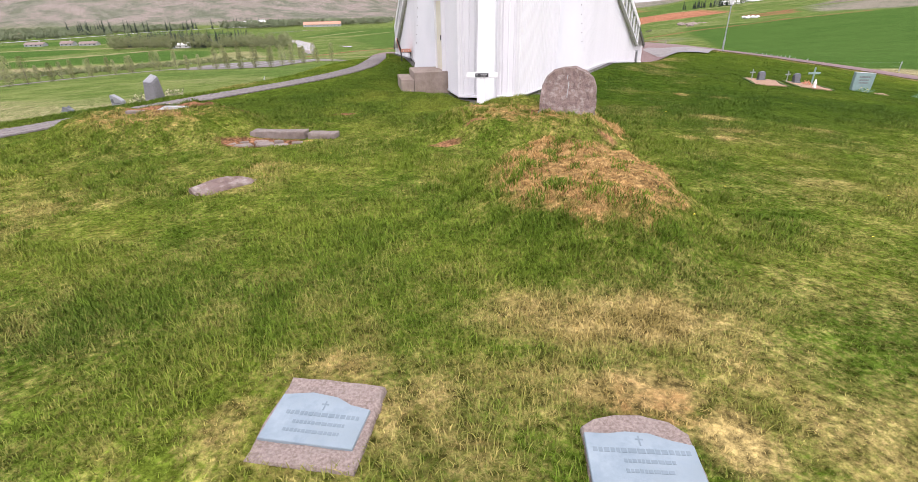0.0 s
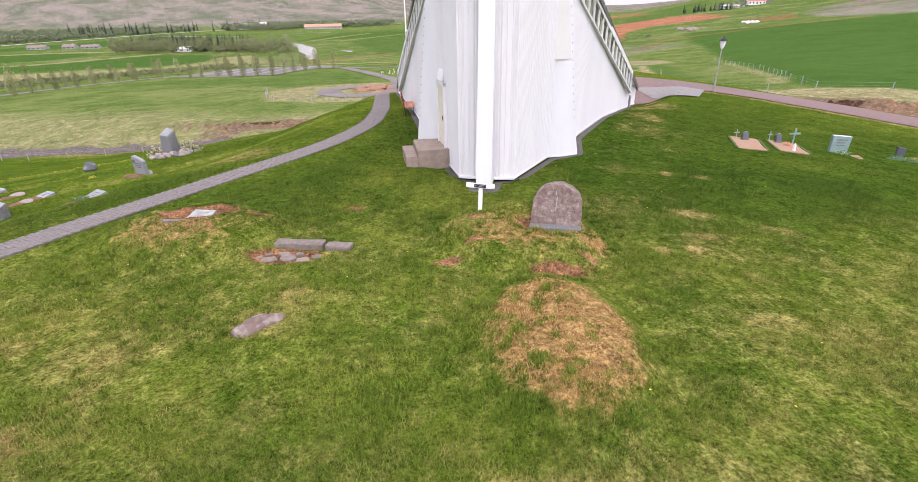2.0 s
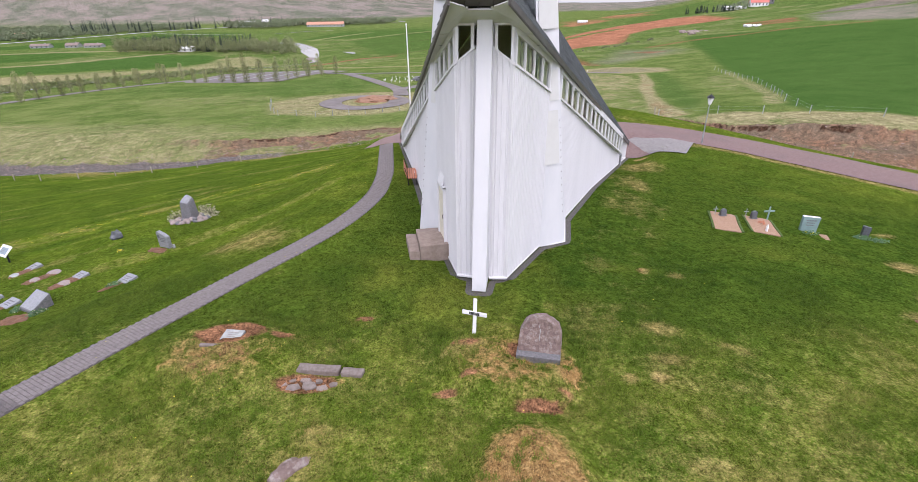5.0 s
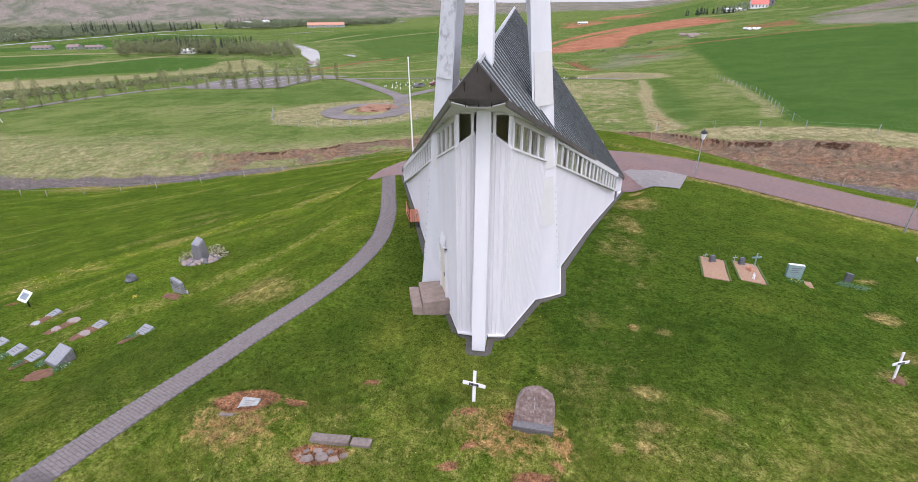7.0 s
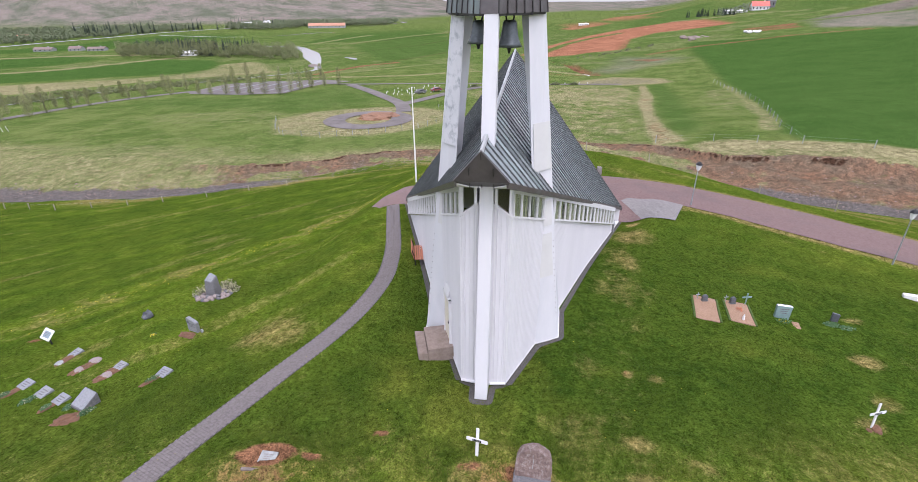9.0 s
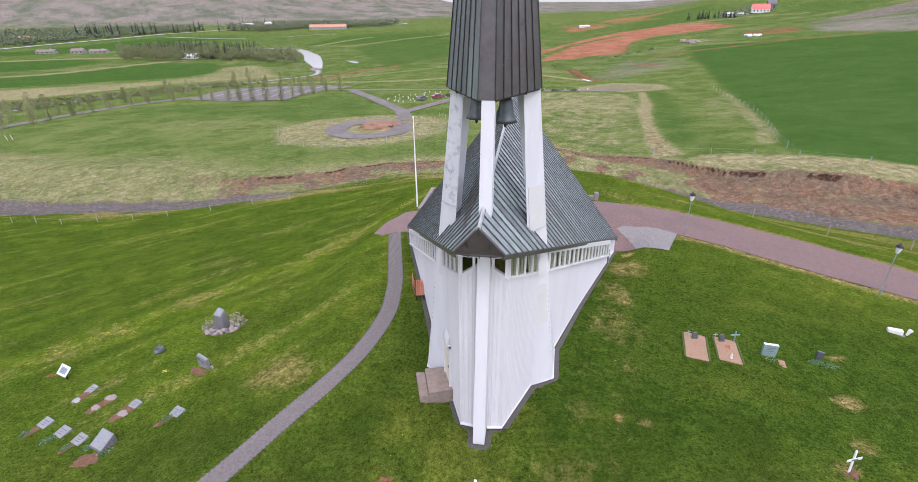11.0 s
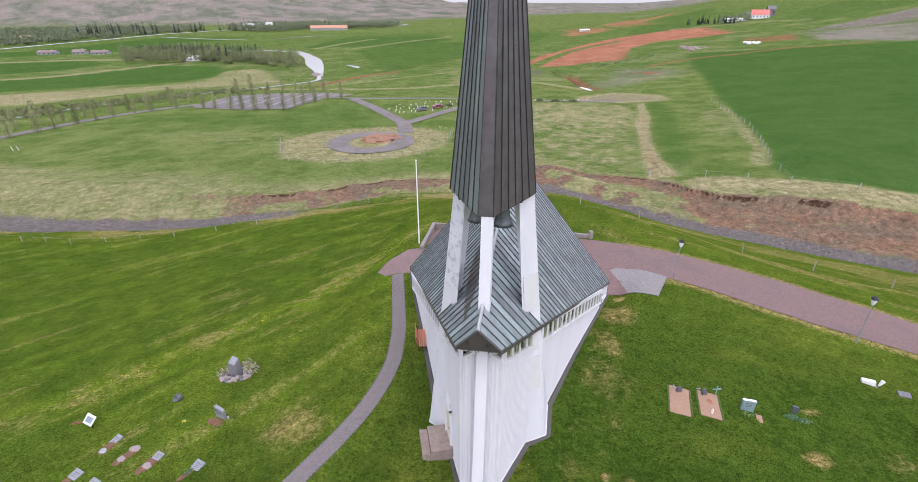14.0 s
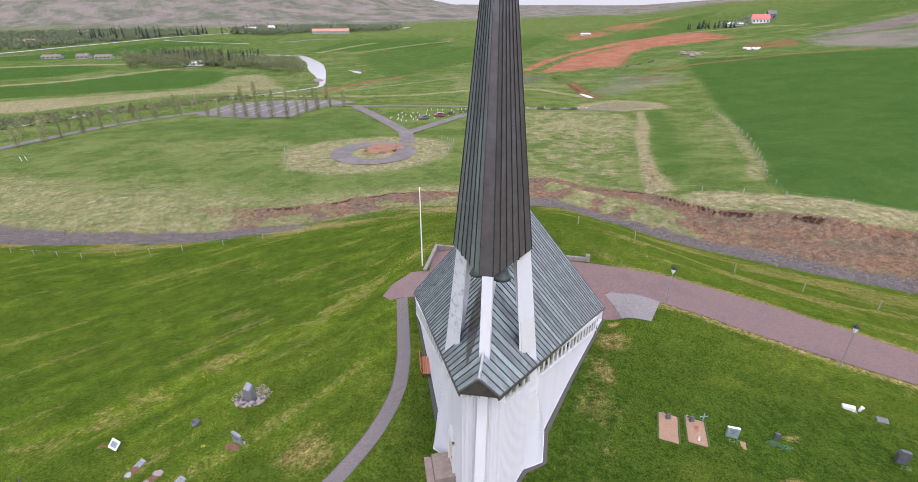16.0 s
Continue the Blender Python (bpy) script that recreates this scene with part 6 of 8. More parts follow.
def tablet(x, y, turn, w, d, label, round_top, tilt):
    t = thing("grave_tablet", label, "grave tablet", on(x, y, -0.012), turn, "flat grave tablets")
    rot = Matrix.Rotation(radians(tilt), 4, "X")
    bm = bmesh.new()
    if round_top:
        pts = [(-w / 2, -d / 2), (w / 2, -d / 2), (w / 2, d * 0.30), (w * 0.34, d * 0.43), (w * 0.1, d * 0.5), (-w * 0.16, d * 0.49), (-w * 0.38, d * 0.42), (-w / 2, d * 0.34)]
    else:
        pts = [(-w / 2, -d / 2), (w / 2, -d / 2), (w * 0.51, 0), (w / 2, d / 2), (0, d * 0.52), (-w / 2, d * 0.5), (-w * 0.52, 0)]
    loft(bm, [[(a * 1.02, b * 1.02, -0.10) for a, b in pts], [(a, b, 0.015) for a, b in pts], [(a * 0.97, b * 0.97, 0.03) for a, b in pts]])
    bmesh.ops.triangulate(bm, faces=[f for f in bm.faces if len(f.verts) > 4])
    bmesh.ops.subdivide_edges(bm, edges=bm.edges[:], cuts=3, use_grid_fill=True)
    for v in bm.verts:
        v.co.z += 0.010 * noise.noise(v.co * 11 + Vector((x, y, 0)))
        v.co.x += 0.014 * noise.noise(v.co * 9 + Vector((3, x, 0)))
    bmesh.ops.transform(bm, matrix=rot, verts=bm.verts)
    part("concrete_bed", bm, pink_gravel, t, "coarse pinkish concrete bed")
    pw, pd = w * 0.90, d * 0.56
    face = [(-pw * 0.53, -pd * 0.48), (pw * 0.47, -pd / 2), (pw * 0.5, pd * 0.30), (pw * 0.28, pd * 0.36), (0.10 * pw, pd * 0.50), (-pw * 0.2, pd * 0.56), (-pw * 0.52, pd * 0.46)]
    if round_top:
        pd = d * 0.8
        face = [(-pw * 0.54, -d * 0.5), (pw * 0.53, -d * 0.5), (pw * 0.53, d * 0.16), (pw * 0.33, d * 0.20), (pw * 0.12, d * 0.27), (-pw * 0.12, d * 0.28), (-pw * 0.3, d * 0.25), (-pw * 0.54, d * 0.25)]
    bm = bmesh.new()
    loft(bm, [[(a, b - 0.01, 0.02) for a, b in face], [(a, b - 0.01, 0.046) for a, b in face], [(a * 0.985, b * 0.985 - 0.01, 0.050) for a, b in face]])
    bmesh.ops.transform(bm, matrix=rot, verts=bm.verts)
    stone = part("inscribed_stone", bm, blue_stone, t, "pale blue inscribed stone")
    bm = bmesh.new()
    top = d * 0.17 if not round_top else d * 0.19
    box(bm, -0.004, 0.004, top - 0.05, top + 0.015, 0.050, 0.0535)
    box(bm, -0.022, 0.022, top - 0.012, top - 0.004, 0.050, 0.0535)
    bmesh.ops.transform(bm, matrix=rot, verts=bm.verts)
    part("cut_cross", bm, tablet_dark, stone)
    rows = [(0.12, 0.92, 0.026), (0.24, 0.80, 0.021), (0.18, 0.78, 0.021)]
    if round_top:
        rows = [(0.02, 0.98, 0.028), (0.30, 0.80, 0.021), (0.30, 0.75, 0.021)]
    for row, drop in zip(rows, (0.098, 0.158, 0.218)):
        bm = bmesh.new()
        bars(bm, -pw / 2, pw / 2, [top - drop], [row], 0.0025, 0.050)
        bmesh.ops.transform(bm, matrix=rot, verts=bm.verts)
        part("lettering", bm, tablet_dark, stone)


tablet(-0.90, 0.90, -9, 0.62, 0.62, "pale blue inscribed tablet in a square concrete bed in turf", False, 4)
tablet(0.89, 0.60, -5, 0.60, 0.62, "pale blue inscribed tablet with a rounded concrete bed in turf", True, 3)


def leafy(bm, n, size, leaf, seed, at=(0, 0, 0)):
    """Small leaves scattered through a bushy form."""
    r = random.Random(seed)
    for _ in range(n):
        d = Vector((r.gauss(0, 1), r.gauss(0, 1), abs(r.gauss(0, 0.8)))).normalized() * r.uniform(0.35, 1.0)
        c = Vector((d.x * size[0], d.y * size[1], d.z * size[2])) + Vector(at)
        a = Vector((r.uniform(-1, 1), r.uniform(-1, 1), r.uniform(-1, 1))).normalized() * leaf * r.uniform(0.6, 1.3)
        b = a.orthogonal().normalized() * leaf * 0.6
        bm.faces.new([bm.verts.new(c + o) for o in (-a, b, a, -b)])
    return bm


# memorial: leaning basalt pillar among stones and pale shrubs
mon = thing("memorial_stone", "tall grey basalt pillar memorial with a sloping cut top", "memorial", on(-14.35, 22.9, 0.1), -16)
bm = bmesh.new()
loft(bm, [[(-0.36, -0.26, 0), (0.34, -0.30, 0), (0.36, 0.24, 0), (-0.30, 0.28, 0)], [(-0.33, -0.22, 0.7), (0.30, -0.26, 0.7), (0.31, 0.2, 0.7), (-0.29, 0.24, 0.7)], [(-0.31, -0.16, 1.22), (0.20, -0.20, 1.14), (0.24, 0.18, 1.42), (-0.26, 0.22, 1.50)]])
bmesh.ops.bevel(bm, geom=bm.edges[:], offset=0.03, segments=2, affect="EDGES")
bmesh.ops.scale(bm, vec=(1.1, 1.1, 0.92), verts=bm.verts)
part("pillar", bm, granite_grey, mon)
bm = bmesh.new()
loft(bm, [[(-0.26, -0.2, 1.24), (0.16, -0.22, 1.18), (0.2, 0.16, 1.44), (-0.22, 0.2, 1.50)], [(-0.12, -0.08, 1.36), (0.08, -0.10, 1.33), (0.12, 0.12, 1.50), (-0.1, 0.16, 1.56)]])
bmesh.ops.scale(bm, vec=(1.1, 1.1, 0.92), verts=bm.verts)
part("carved_top", bm, polished_skygrey, mon, "pale cut top")
r = random.Random(3)
for k in range(36):
    a = k / 18 * math.tau + (0.17 if k > 17 else 0)
    rr = (0.92, 0.62) if k < 18 else (0.66, 0.42)
    bm = bmesh.new()
    rock(bm, (r.uniform(0.11, 0.19), r.uniform(0.10, 0.16), r.uniform(0.09, 0.14)), 200 + k)
    x, y = -14.32 + (rr[0] + r.uniform(-0.1, 0.1)) * math.cos(a), 22.78 + (rr[1] + r.uniform(-0.08, 0.08)) * math.sin(a)
    solo("stone", bm, pinkish_stone if k % 3 else granite_grey, "rounded grey-brown field stone ringing the memorial", "stone", on(x, y, -0.03 if k < 18 else -0.12), r.uniform(0, 360), "stones round the memorial", smooth=True)
for x, y, sx, sd in ((-15.15, 23.0, 0.60, 1), (-13.5, 23.2, 0.65, 2), (-14.9, 23.5, 0.5, 3), (-13.85, 23.6, 0.55, 4)):
    sh = thing("shrub", "low shrub with pale whitish blossom behind the memorial", "shrub", on(x, y, 0.02), 0, "pale shrubs")
    bm = bmesh.new()
    for k in range(7):
        a = k * 0.9
        tube(bm, [(0, 0, 0), (0.2 * math.cos(a), 0.2 * math.sin(a), 0.3), (0.45 * math.cos(a), 0.4 * math.sin(a), 0.6)], [0.015, 0.01, 0.004], 5)
    part("stems", bm, bark, sh)
    tagged(part("blossom", leafy(bmesh.new(), 220, (sx, 0.5, 0.62), 0.05, sd), leaf_pale, sh, "pale blossom"), kind="stuff")
    tagged(part("leaves", leafy(bmesh.new(), 120, (sx * 0.9, 0.45, 0.5), 0.05, sd + 9), leaf_bush, sh), kind="stuff")

# grey headstone with soil and a vase
hs = thing("headstone", "grey upright headstone with a rounded shoulder on fresh red soil", "gravestone", on(-13.65, 19.1, 0.06), -22)
bm = bmesh.new()
loft(bm, [[(-0.30, y, 0), (0.34, y, 0), (0.33, y, 0.62), (0.10, y, 0.72), (-0.22, y, 0.84), (-0.31, y, 0.80)] for y in (-0.09, 0.09)])
bmesh.ops.bevel(bm, geom=bm.edges[:], offset=0.015, segments=2, affect="EDGES")
part("slab", bm, polished_skygrey, hs)
bm = bmesh.new()
bars(bm, -0.2, 0.28, [0.5, 0.42, 0.34], [(0.1, 0.9, 0.045), (0.1, 0.8, 0.04), (0.2, 0.8, 0.04)], 0.004, 0.09, True)
lathe(bm, [(0.07, 0), (0.09, 0.004), (0.07, 0.006), (0.02, 0.006)], 12, Matrix.Translation((-0.2, -0.09, 0.6)) @ Matrix.Rotation(radians(90), 4, "X"))
part("lettering", bm, dark_stone, hs)
bm = bmesh.new()
lathe(bm, [(0.05, 0), (0.07, 0.08), (0.04, 0.15), (0.055, 0.18)], 12)
solo("vase", bm, pale_stone, "small pale grave vase beside a headstone", "vase", on(-13.18, 18.95, 0.0))
bm = bmesh.new()
rock(bm, (0.26, 0.22, 0.34), 41, 0.25, 0.3)
solo("stone", bm, dark_stone, "small dark rough upright stone in grass", "stone", on(-17.1, 20.8, -0.1), 20)
fl = thing("flower_clump", "clump of yellow garden flowers in grass", "flowers", on(-15.65, 18.85))
tagged(part("petals", leafy(bmesh.new(), 26, (0.16, 0.14, 0.16), 0.05, 5), dandelion, fl), kind="stuff")
tagged(part("leaves", leafy(bmesh.new(), 26, (0.16, 0.14, 0.12), 0.05, 6), leaf_green, fl), kind="stuff")

# information panel on a post
info = thing("information_panel", "white framed information panel tilted on a dark post", "sign", on(-21.12, 18.85, 0.1), -25)
bm = bmesh.new()
tube(bm, [(0, 0.07, 0), (0, 0.07, 0.66)], 0.04, 8)
part("post", bm, black_iron, info)
tilt = Matrix.Translation((0, 0.05, 0.72)) @ Matrix.Rotation(radians(42), 4, "X")
bm = bmesh.new()
box(bm, -0.38, 0.38, -0.28, 0.28, -0.03, 0.0, 0.008, tilt)
panel = part("panel", bm, white_trim, info, "white panel face")
bm = bmesh.new()
box(bm, -0.26, 0.26, -0.17, 0.16, 0.001, 0.004, 0, tilt)
part("printed_area", bm, blue_stone, panel, "pale blue printed area")
bm = bmesh.new()
for k in range(3):
    box(bm, -0.21, 0.14 - 0.07 * k, 0.06 - 0.07 * k, 0.08 - 0.07 * k, 0.0045, 0.006, 0, tilt)
part("lettering", bm, granite_grey, panel)


def flat_marker(x, y, turn, w, d, h, tilt, mat_, label, bed=None, rounded=False):
    g = thing("grave_marker", label, "grave marker", on(x, y, 0.0), turn, "low grave markers")
    rot = Matrix.Rotation(radians(tilt), 4, "X")
    bm = bmesh.new()
    if rounded:
        rock(bm, (w / 2, d / 2, h), int(x * 10) % 97, 0.12, 0.5)
    else:
        box(bm, -w / 2, w / 2, -d / 2, d / 2, -0.12, h, 0.015)
    bmesh.ops.transform(bm, matrix=rot, verts=bm.verts)
    part("stone", bm, mat_, g, smooth=rounded)
    if not rounded:
        bm = bmesh.new()
        bars(bm, -w / 2, w / 2, [d * 0.12, -d * 0.08, -d * 0.26], [(0.15, 0.85, d * 0.09), (0.25, 0.7, d * 0.07), (0.25, 0.75, d * 0.07)], 0.003, h)
        bmesh.ops.transform(bm, matrix=rot, verts=bm.verts)
        part("lettering", bm, granite_grey, g)
    return g


def soil_patch(x, y, along_, across, turn, seed, mat_=None, label="bare red soil strip before a grave marker"):
    """A low uneven patch of soil that follows the turf."""
    bm = bmesh.new()
    rings = []
    for f, lift in ((1.0, -0.03), (0.86, 0.02), (0.5, 0.035), (0.12, 0.035)):
        ring_ = []
        for i in range(40):
            a = math.tau * i / 40
            k = f * (0.92 + 0.22 * noise.noise(Vector((math.cos(a) * 1.7 + seed, math.sin(a) * 1.7, 0))) + 0.22 * noise.noise(Vector((math.cos(a) * 5 + seed, math.sin(a) * 5, f))))
            q = Vector((math.copysign(abs(math.cos(a)) ** 0.7, math.cos(a)) * along_ / 2 * k, math.copysign(abs(math.sin(a)) ** 0.7, math.sin(a)) * across / 2 * k))
            ca, sa = math.cos(radians(turn)), math.sin(radians(turn))
            wx, wy = x + q.x * ca - q.y * sa, y + q.x * sa + q.y * ca
            ring_.append((q.x, q.y, float(lie(wx, wy) - lie(x, y)) + lift + 0.035 * noise.noise(Vector((q.x * 9, q.y * 9, seed)))))
        rings.append(ring_)
    loft(bm, rings)
    return solo("soil_bed", bm, mat_ or red_soil, label, "soil", on(x, y, 0.0), turn, kind="stuff")


TURN = -26
markers = [(-19.08, 16.93, 0.5, 0.40, 0.07, 6, pale_stone, "pale oval flat grave stone in red soil", True), (-18.88, 17.72, 0.42, 0.55, 0.09, 11, polished_skygrey, "narrow grey flat grave stone", False),
           (-17.70, 16.27, 0.55, 0.46, 0.07, 6, pinkish_stone, "pinkish oval flat grave stone in red soil", True), (-17.38, 16.95, 0.62, 0.52, 0.08, 8, pinkish_stone, "larger pinkish oval grave stone in red soil", True),
           (-16.02, 15.76, 0.60, 0.50, 0.07, 6, pinkish_stone, "pinkish oval flat grave stone in red soil", True), (-15.72, 16.36, 0.50, 0.44, 0.09, 11, polished_skygrey, "small grey tilted grave tablet on red soil", False),
           (-19.45, 15.42, 0.58, 0.52, 0.09, 11, polished_skygrey, "grey tilted grave tablet behind dark soil", False), (-18.10, 14.75, 0.56, 0.54, 0.09, 11, polished_skygrey, "grey tilted grave tablet behind a green plant", False),
           (-16.92, 14.22, 0.56, 0.52, 0.09, 11, polished_skygrey, "grey tilted grave tablet behind dark soil", False), (-13.22, 15.60, 0.56, 0.50, 0.12, 15, polished_skygrey, "pale heart-like tilted grave tablet behind a plant", False)]
for x, y, w, d, h, tilt, mat_, label, rounded in markers:
    flat_marker(x, y, TURN, w, d, h, tilt, mat_, label, rounded=rounded)
for x, y, a, b, t in ((-18.98, 17.32, 1.5, 0.52, 72), (-17.56, 16.55, 1.65, 0.66, 64), (-16.0, 15.85, 1.65, 0.68, 60), (-19.78, 14.98, 0.9, 0.5, 56), (-17.22, 13.82, 0.9, 0.42, 56), (-13.62, 15.08, 1.05, 0.36, 52), (-15.85, 13.05, 1.25, 0.85, 10)):
    soil_patch(x, y, a, b, t, int(-x * 10))
for x, y, sd, wide in ((-13.55, 15.2, 1, 0.36), (-18.42, 14.28, 2, 0.40), (-17.22, 13.78, 3, 0.26), (-16.25, 13.72, 4, 0.24), (-15.25, 13.42, 5, 0.36), (-19.95, 14.78, 6, 0.26)):
    pl = thing("grave_plant", "low green plant growing on a grave", "plant", on(x, y), 50, "plants on graves")
    tagged(part("leaves", leafy(bmesh.new(), 170, (wide, 0.18, 0.17), 0.04, sd), leaf_green, pl), kind="stuff")
    tagged(part("flowers", leafy(bmesh.new(), 40, (wide, 0.17, 0.19), 0.028, sd + 40), leaf_pale, pl), kind="stuff")

soil_patch(-13.85, 18.72, 1.05, 0.6, -20, 7, label="fresh red soil before a headstone")
dk = thing("grave_chest", "dark grey wedge-shaped polished gravestone with a sloping face", "gravestone", on(-15.62, 13.88, 0.08), TURN)
bm = bmesh.new()
loft(bm, [[(x, -0.36, 0), (x, 0.36, 0), (x, 0.36, 0.60), (x, -0.36, 0.20)] for x in (-0.42, 0.42)])
bmesh.ops.bevel(bm, geom=bm.edges[:], offset=0.02, segments=2, affect="EDGES")
part("body", bm, granite_grey, dk)
# sloping face in a paler colour that stands for reflected sky
bm = bmesh.new()
slab(bm, [(-0.39, -0.33, 0.226), (0.39, -0.33, 0.226), (0.39, 0.33, 0.592), (-0.39, 0.33, 0.592)], 0.008)
part("polished_face", bm, polished_skygrey, dk, "sloping face paled as if mirroring the sky")

# graves beyond the prow: two gravel beds with wreath stands
for x, y, turn, w, d in ((12.6, 19.68, -19.5, 1.1, 2.3), (14.25, 19.5, -17, 1.1, 2.1)):
    bed = thing("grave_bed", "rectangular grave bed filled with reddish gravel in turf", "grave bed", on(x, y, 0.0), turn, "gravel grave beds")
    bm = bmesh.new()
    box(bm, -w / 2, w / 2, -d / 2, d / 2, -0.2, 0.035, 0.02)
    bmesh.ops.subdivide_edges(bm, edges=bm.edges[:], cuts=5, use_grid_fill=True)
    def drape(bm):
        ca, sa = math.cos(radians(turn)), math.sin(radians(turn))
        co = np.array([v.co for v in bm.verts])
        rise = lie(x + co[:, 0] * ca - co[:, 1] * sa, y + co[:, 0] * sa + co[:, 1] * ca) - lie(x, y)
        for v, h in zip(bm.verts, rise):
            v.co.z += float(h)
        return bm

    for v in bm.verts:
        v.co.z += 0.03 * noise.noise(v.co * 3)
    part("gravel", drape(bm), bed_gravel, bed)
    for a in (-1, 1):
        bm = bmesh.new()
        box(bm, a * (w / 2 + 0.06) - 0.05, a * (w / 2 + 0.06) + 0.05, -d / 2, d / 2, -0.1, 0.05, 0.02)
        bmesh.ops.subdivide_edges(bm, edges=bm.edges[:], cuts=4, use_grid_fill=True)
        part("turf_edge", drape(bm), turf_cut, bed)


def grave_lantern(x, y, turn, h, label):
    g = thing("grave_lantern", label, "grave lantern", on(x, y, 0.03), turn, "dark grave lanterns")
    bm = bmesh.new()
    box(bm, -0.17, 0.17, -0.11, 0.11, 0, 0.10, 0.02)
    loft(bm, [[(-0.13, -0.09, 0.10), (0.13, -0.09, 0.10), (0.13, 0.08, 0.10), (-0.13, 0.08, 0.10)], [(-0.14, -0.05, h * 0.8), (0.14, -0.05, h * 0.8), (0.14, 0.06, h * 0.8), (-0.14, 0.06, h * 0.8)], [(-0.08, -0.04, h * 0.95), (0.08, -0.04, h * 0.95), (0.08, 0.05, h * 0.95), (-0.08, 0.05, h * 0.95)]])
    part("stone", bm, dark_stone, g)
    bm = bmesh.new()
    tube(bm, [(-0.32, 0.14, 0), (-0.32, 0.14, h * 1.15)], 0.018, 6)
    tube(bm, [(-0.44, 0.14, h * 0.85), (-0.20, 0.14, h * 0.85)], 0.018, 6)
    part("small_cross", bm, steel, g, "small grey metal cross")


grave_lantern(12.85, 20.45, 6, 0.42, "dark small gravestone with a grey metal cross in gravel")
grave_lantern(14.3, 20.35, 10, 0.46, "dark small gravestone with a grey metal cross in gravel")
gc = thing("grave_cross", "greenish metal grave cross standing at a gravel bed", "cross", on(15.0, 20.35, 0.05), 4)
bm = bmesh.new()
box(bm, -0.03, 0.03, -0.02, 0.02, 0, 0.75, 0.01)
part("post", bm, teal_stone, gc)
bm = bmesh.new()
box(bm, -0.26, 0.26, -0.025, 0.015, 0.48, 0.56, 0.01)
part("arm", bm, teal_stone, gc)
bm = bmesh.new()
lathe(bm, [(0.05, 0), (0.07, 0.02), (0.05, 0.12), (0.06, 0.2), (0.02, 0.34)], 10)
solo("grave_figurine", bm, white_trim, "small white ornament lying on the gravel grave bed", "ornament", on(14.1, 18.85, 0.0), 0)
fp = thing("flower_arrangement", "rust-coloured dried flower arrangement on a gravel grave", "flowers", on(14.35, 19.7, -0.02))
tagged(part("petals", leafy(bmesh.new(), 60, (0.2, 0.22, 0.2), 0.045, 71), bench_wood, fp), kind="stuff")
ts = thing("headstone", "pale greenish polished upright headstone with a white top edge", "gravestone", on(16.35, 19.35, 0.05), -10)
bm = bmesh.new()
loft(bm, [[(-0.35, y, 0), (0.33, y, 0), (0.38, y, 0.74), (-0.35, y, 0.79)] for y in (-0.09, 0.10)])
bmesh.ops.bevel(bm, geom=bm.edges[:], offset=0.012, segments=2, affect="EDGES")
part("slab", bm, teal_stone, ts)
bm = bmesh.new()
bars(bm, -0.25, 0.27, [0.58, 0.47, 0.36], [(0.1, 0.9, 0.06), (0.15, 0.8, 0.05), (0.15, 0.8, 0.05)], 0.004, 0.09, True)
part("lettering", bm, granite_grey, ts)
bm = bmesh.new()
slab(bm, [(-0.34, -0.085, 0.797), (0.375, -0.085, 0.748), (0.375, 0.095, 0.748), (-0.34, 0.095, 0.797)], 0.005)
part("top_edge", bm, white_trim, ts, "white top edge")
for x, y, sd, n in ((16.2, 18.95, 51, 60), (18.75, 19.05, 52, 260), (19.4, 18.8, 53, 140), (26.25, 18.0, 54, 60)):
    pl = thing("grave_plant", "low green plants round a gravestone", "plant", on(x, y), 0, "plants on graves")
    tagged(part("leaves", leafy(bmesh.new(), n, (0.46, 0.24, 0.16), 0.045, sd), leaf_green, pl), kind="stuff")
    tagged(part("flowers", leafy(bmesh.new(), 12, (0.3, 0.2, 0.22), 0.03, sd + 30), dandelion if sd in (51, 54) else leaf_pale, pl), kind="stuff")
bm = bmesh.new()
box(bm, -0.15, 0.15, -0.3, 0.3, -0.05, 0.02, 0.01)
solo("soil_bed", bm, bed_gravel, "small bare reddish soil patch before a headstone", "soil", on(16.75, 18.7, 0.0), -20, kind="stuff")
bm = bmesh.new()
loft(bm, [[(-0.16, y, 0), (0.16, y, 0), (0.19, y, 0.46), (-0.16, y, 0.54)] for y in (-0.07, 0.07)])
bmesh.ops.bevel(bm, geom=bm.edges[:], offset=0.015, segments=2, affect="EDGES")
solo("headstone", bm, dark_stone, "small dark headstone among green plants", "gravestone", on(19.2, 19.45, 0.04), -12)
wb = thing("grave_block", "pale block gravestone lying in turf with a cream vase", "gravestone", on(26.3, 22.9, 0.04), -22)
bm = bmesh.new()
box(bm, -0.38, 0.38, -0.15, 0.15, 0, 0.30, 0.03)
part("block", bm, pole_white, wb)
bm = bmesh.new()
box(bm, -0.52, 0.50, -0.24, 0.20, -0.08, 0.03, 0.02)
part("footing", bm, concrete, wb)
bm = bmesh.new()
lathe(bm, [(0.06, 0), (0.10, 0.25), (0.13, 0.42), (0.05, 0.44)], 12)
bmesh.ops.transform(bm, matrix=Matrix.Rotation(radians(24), 4, "Y"), verts=bm.verts)
solo("vase", bm, pole_white, "tilted cream grave vase beside a pale block", "vase", on(26.95, 22.75, 0.0))
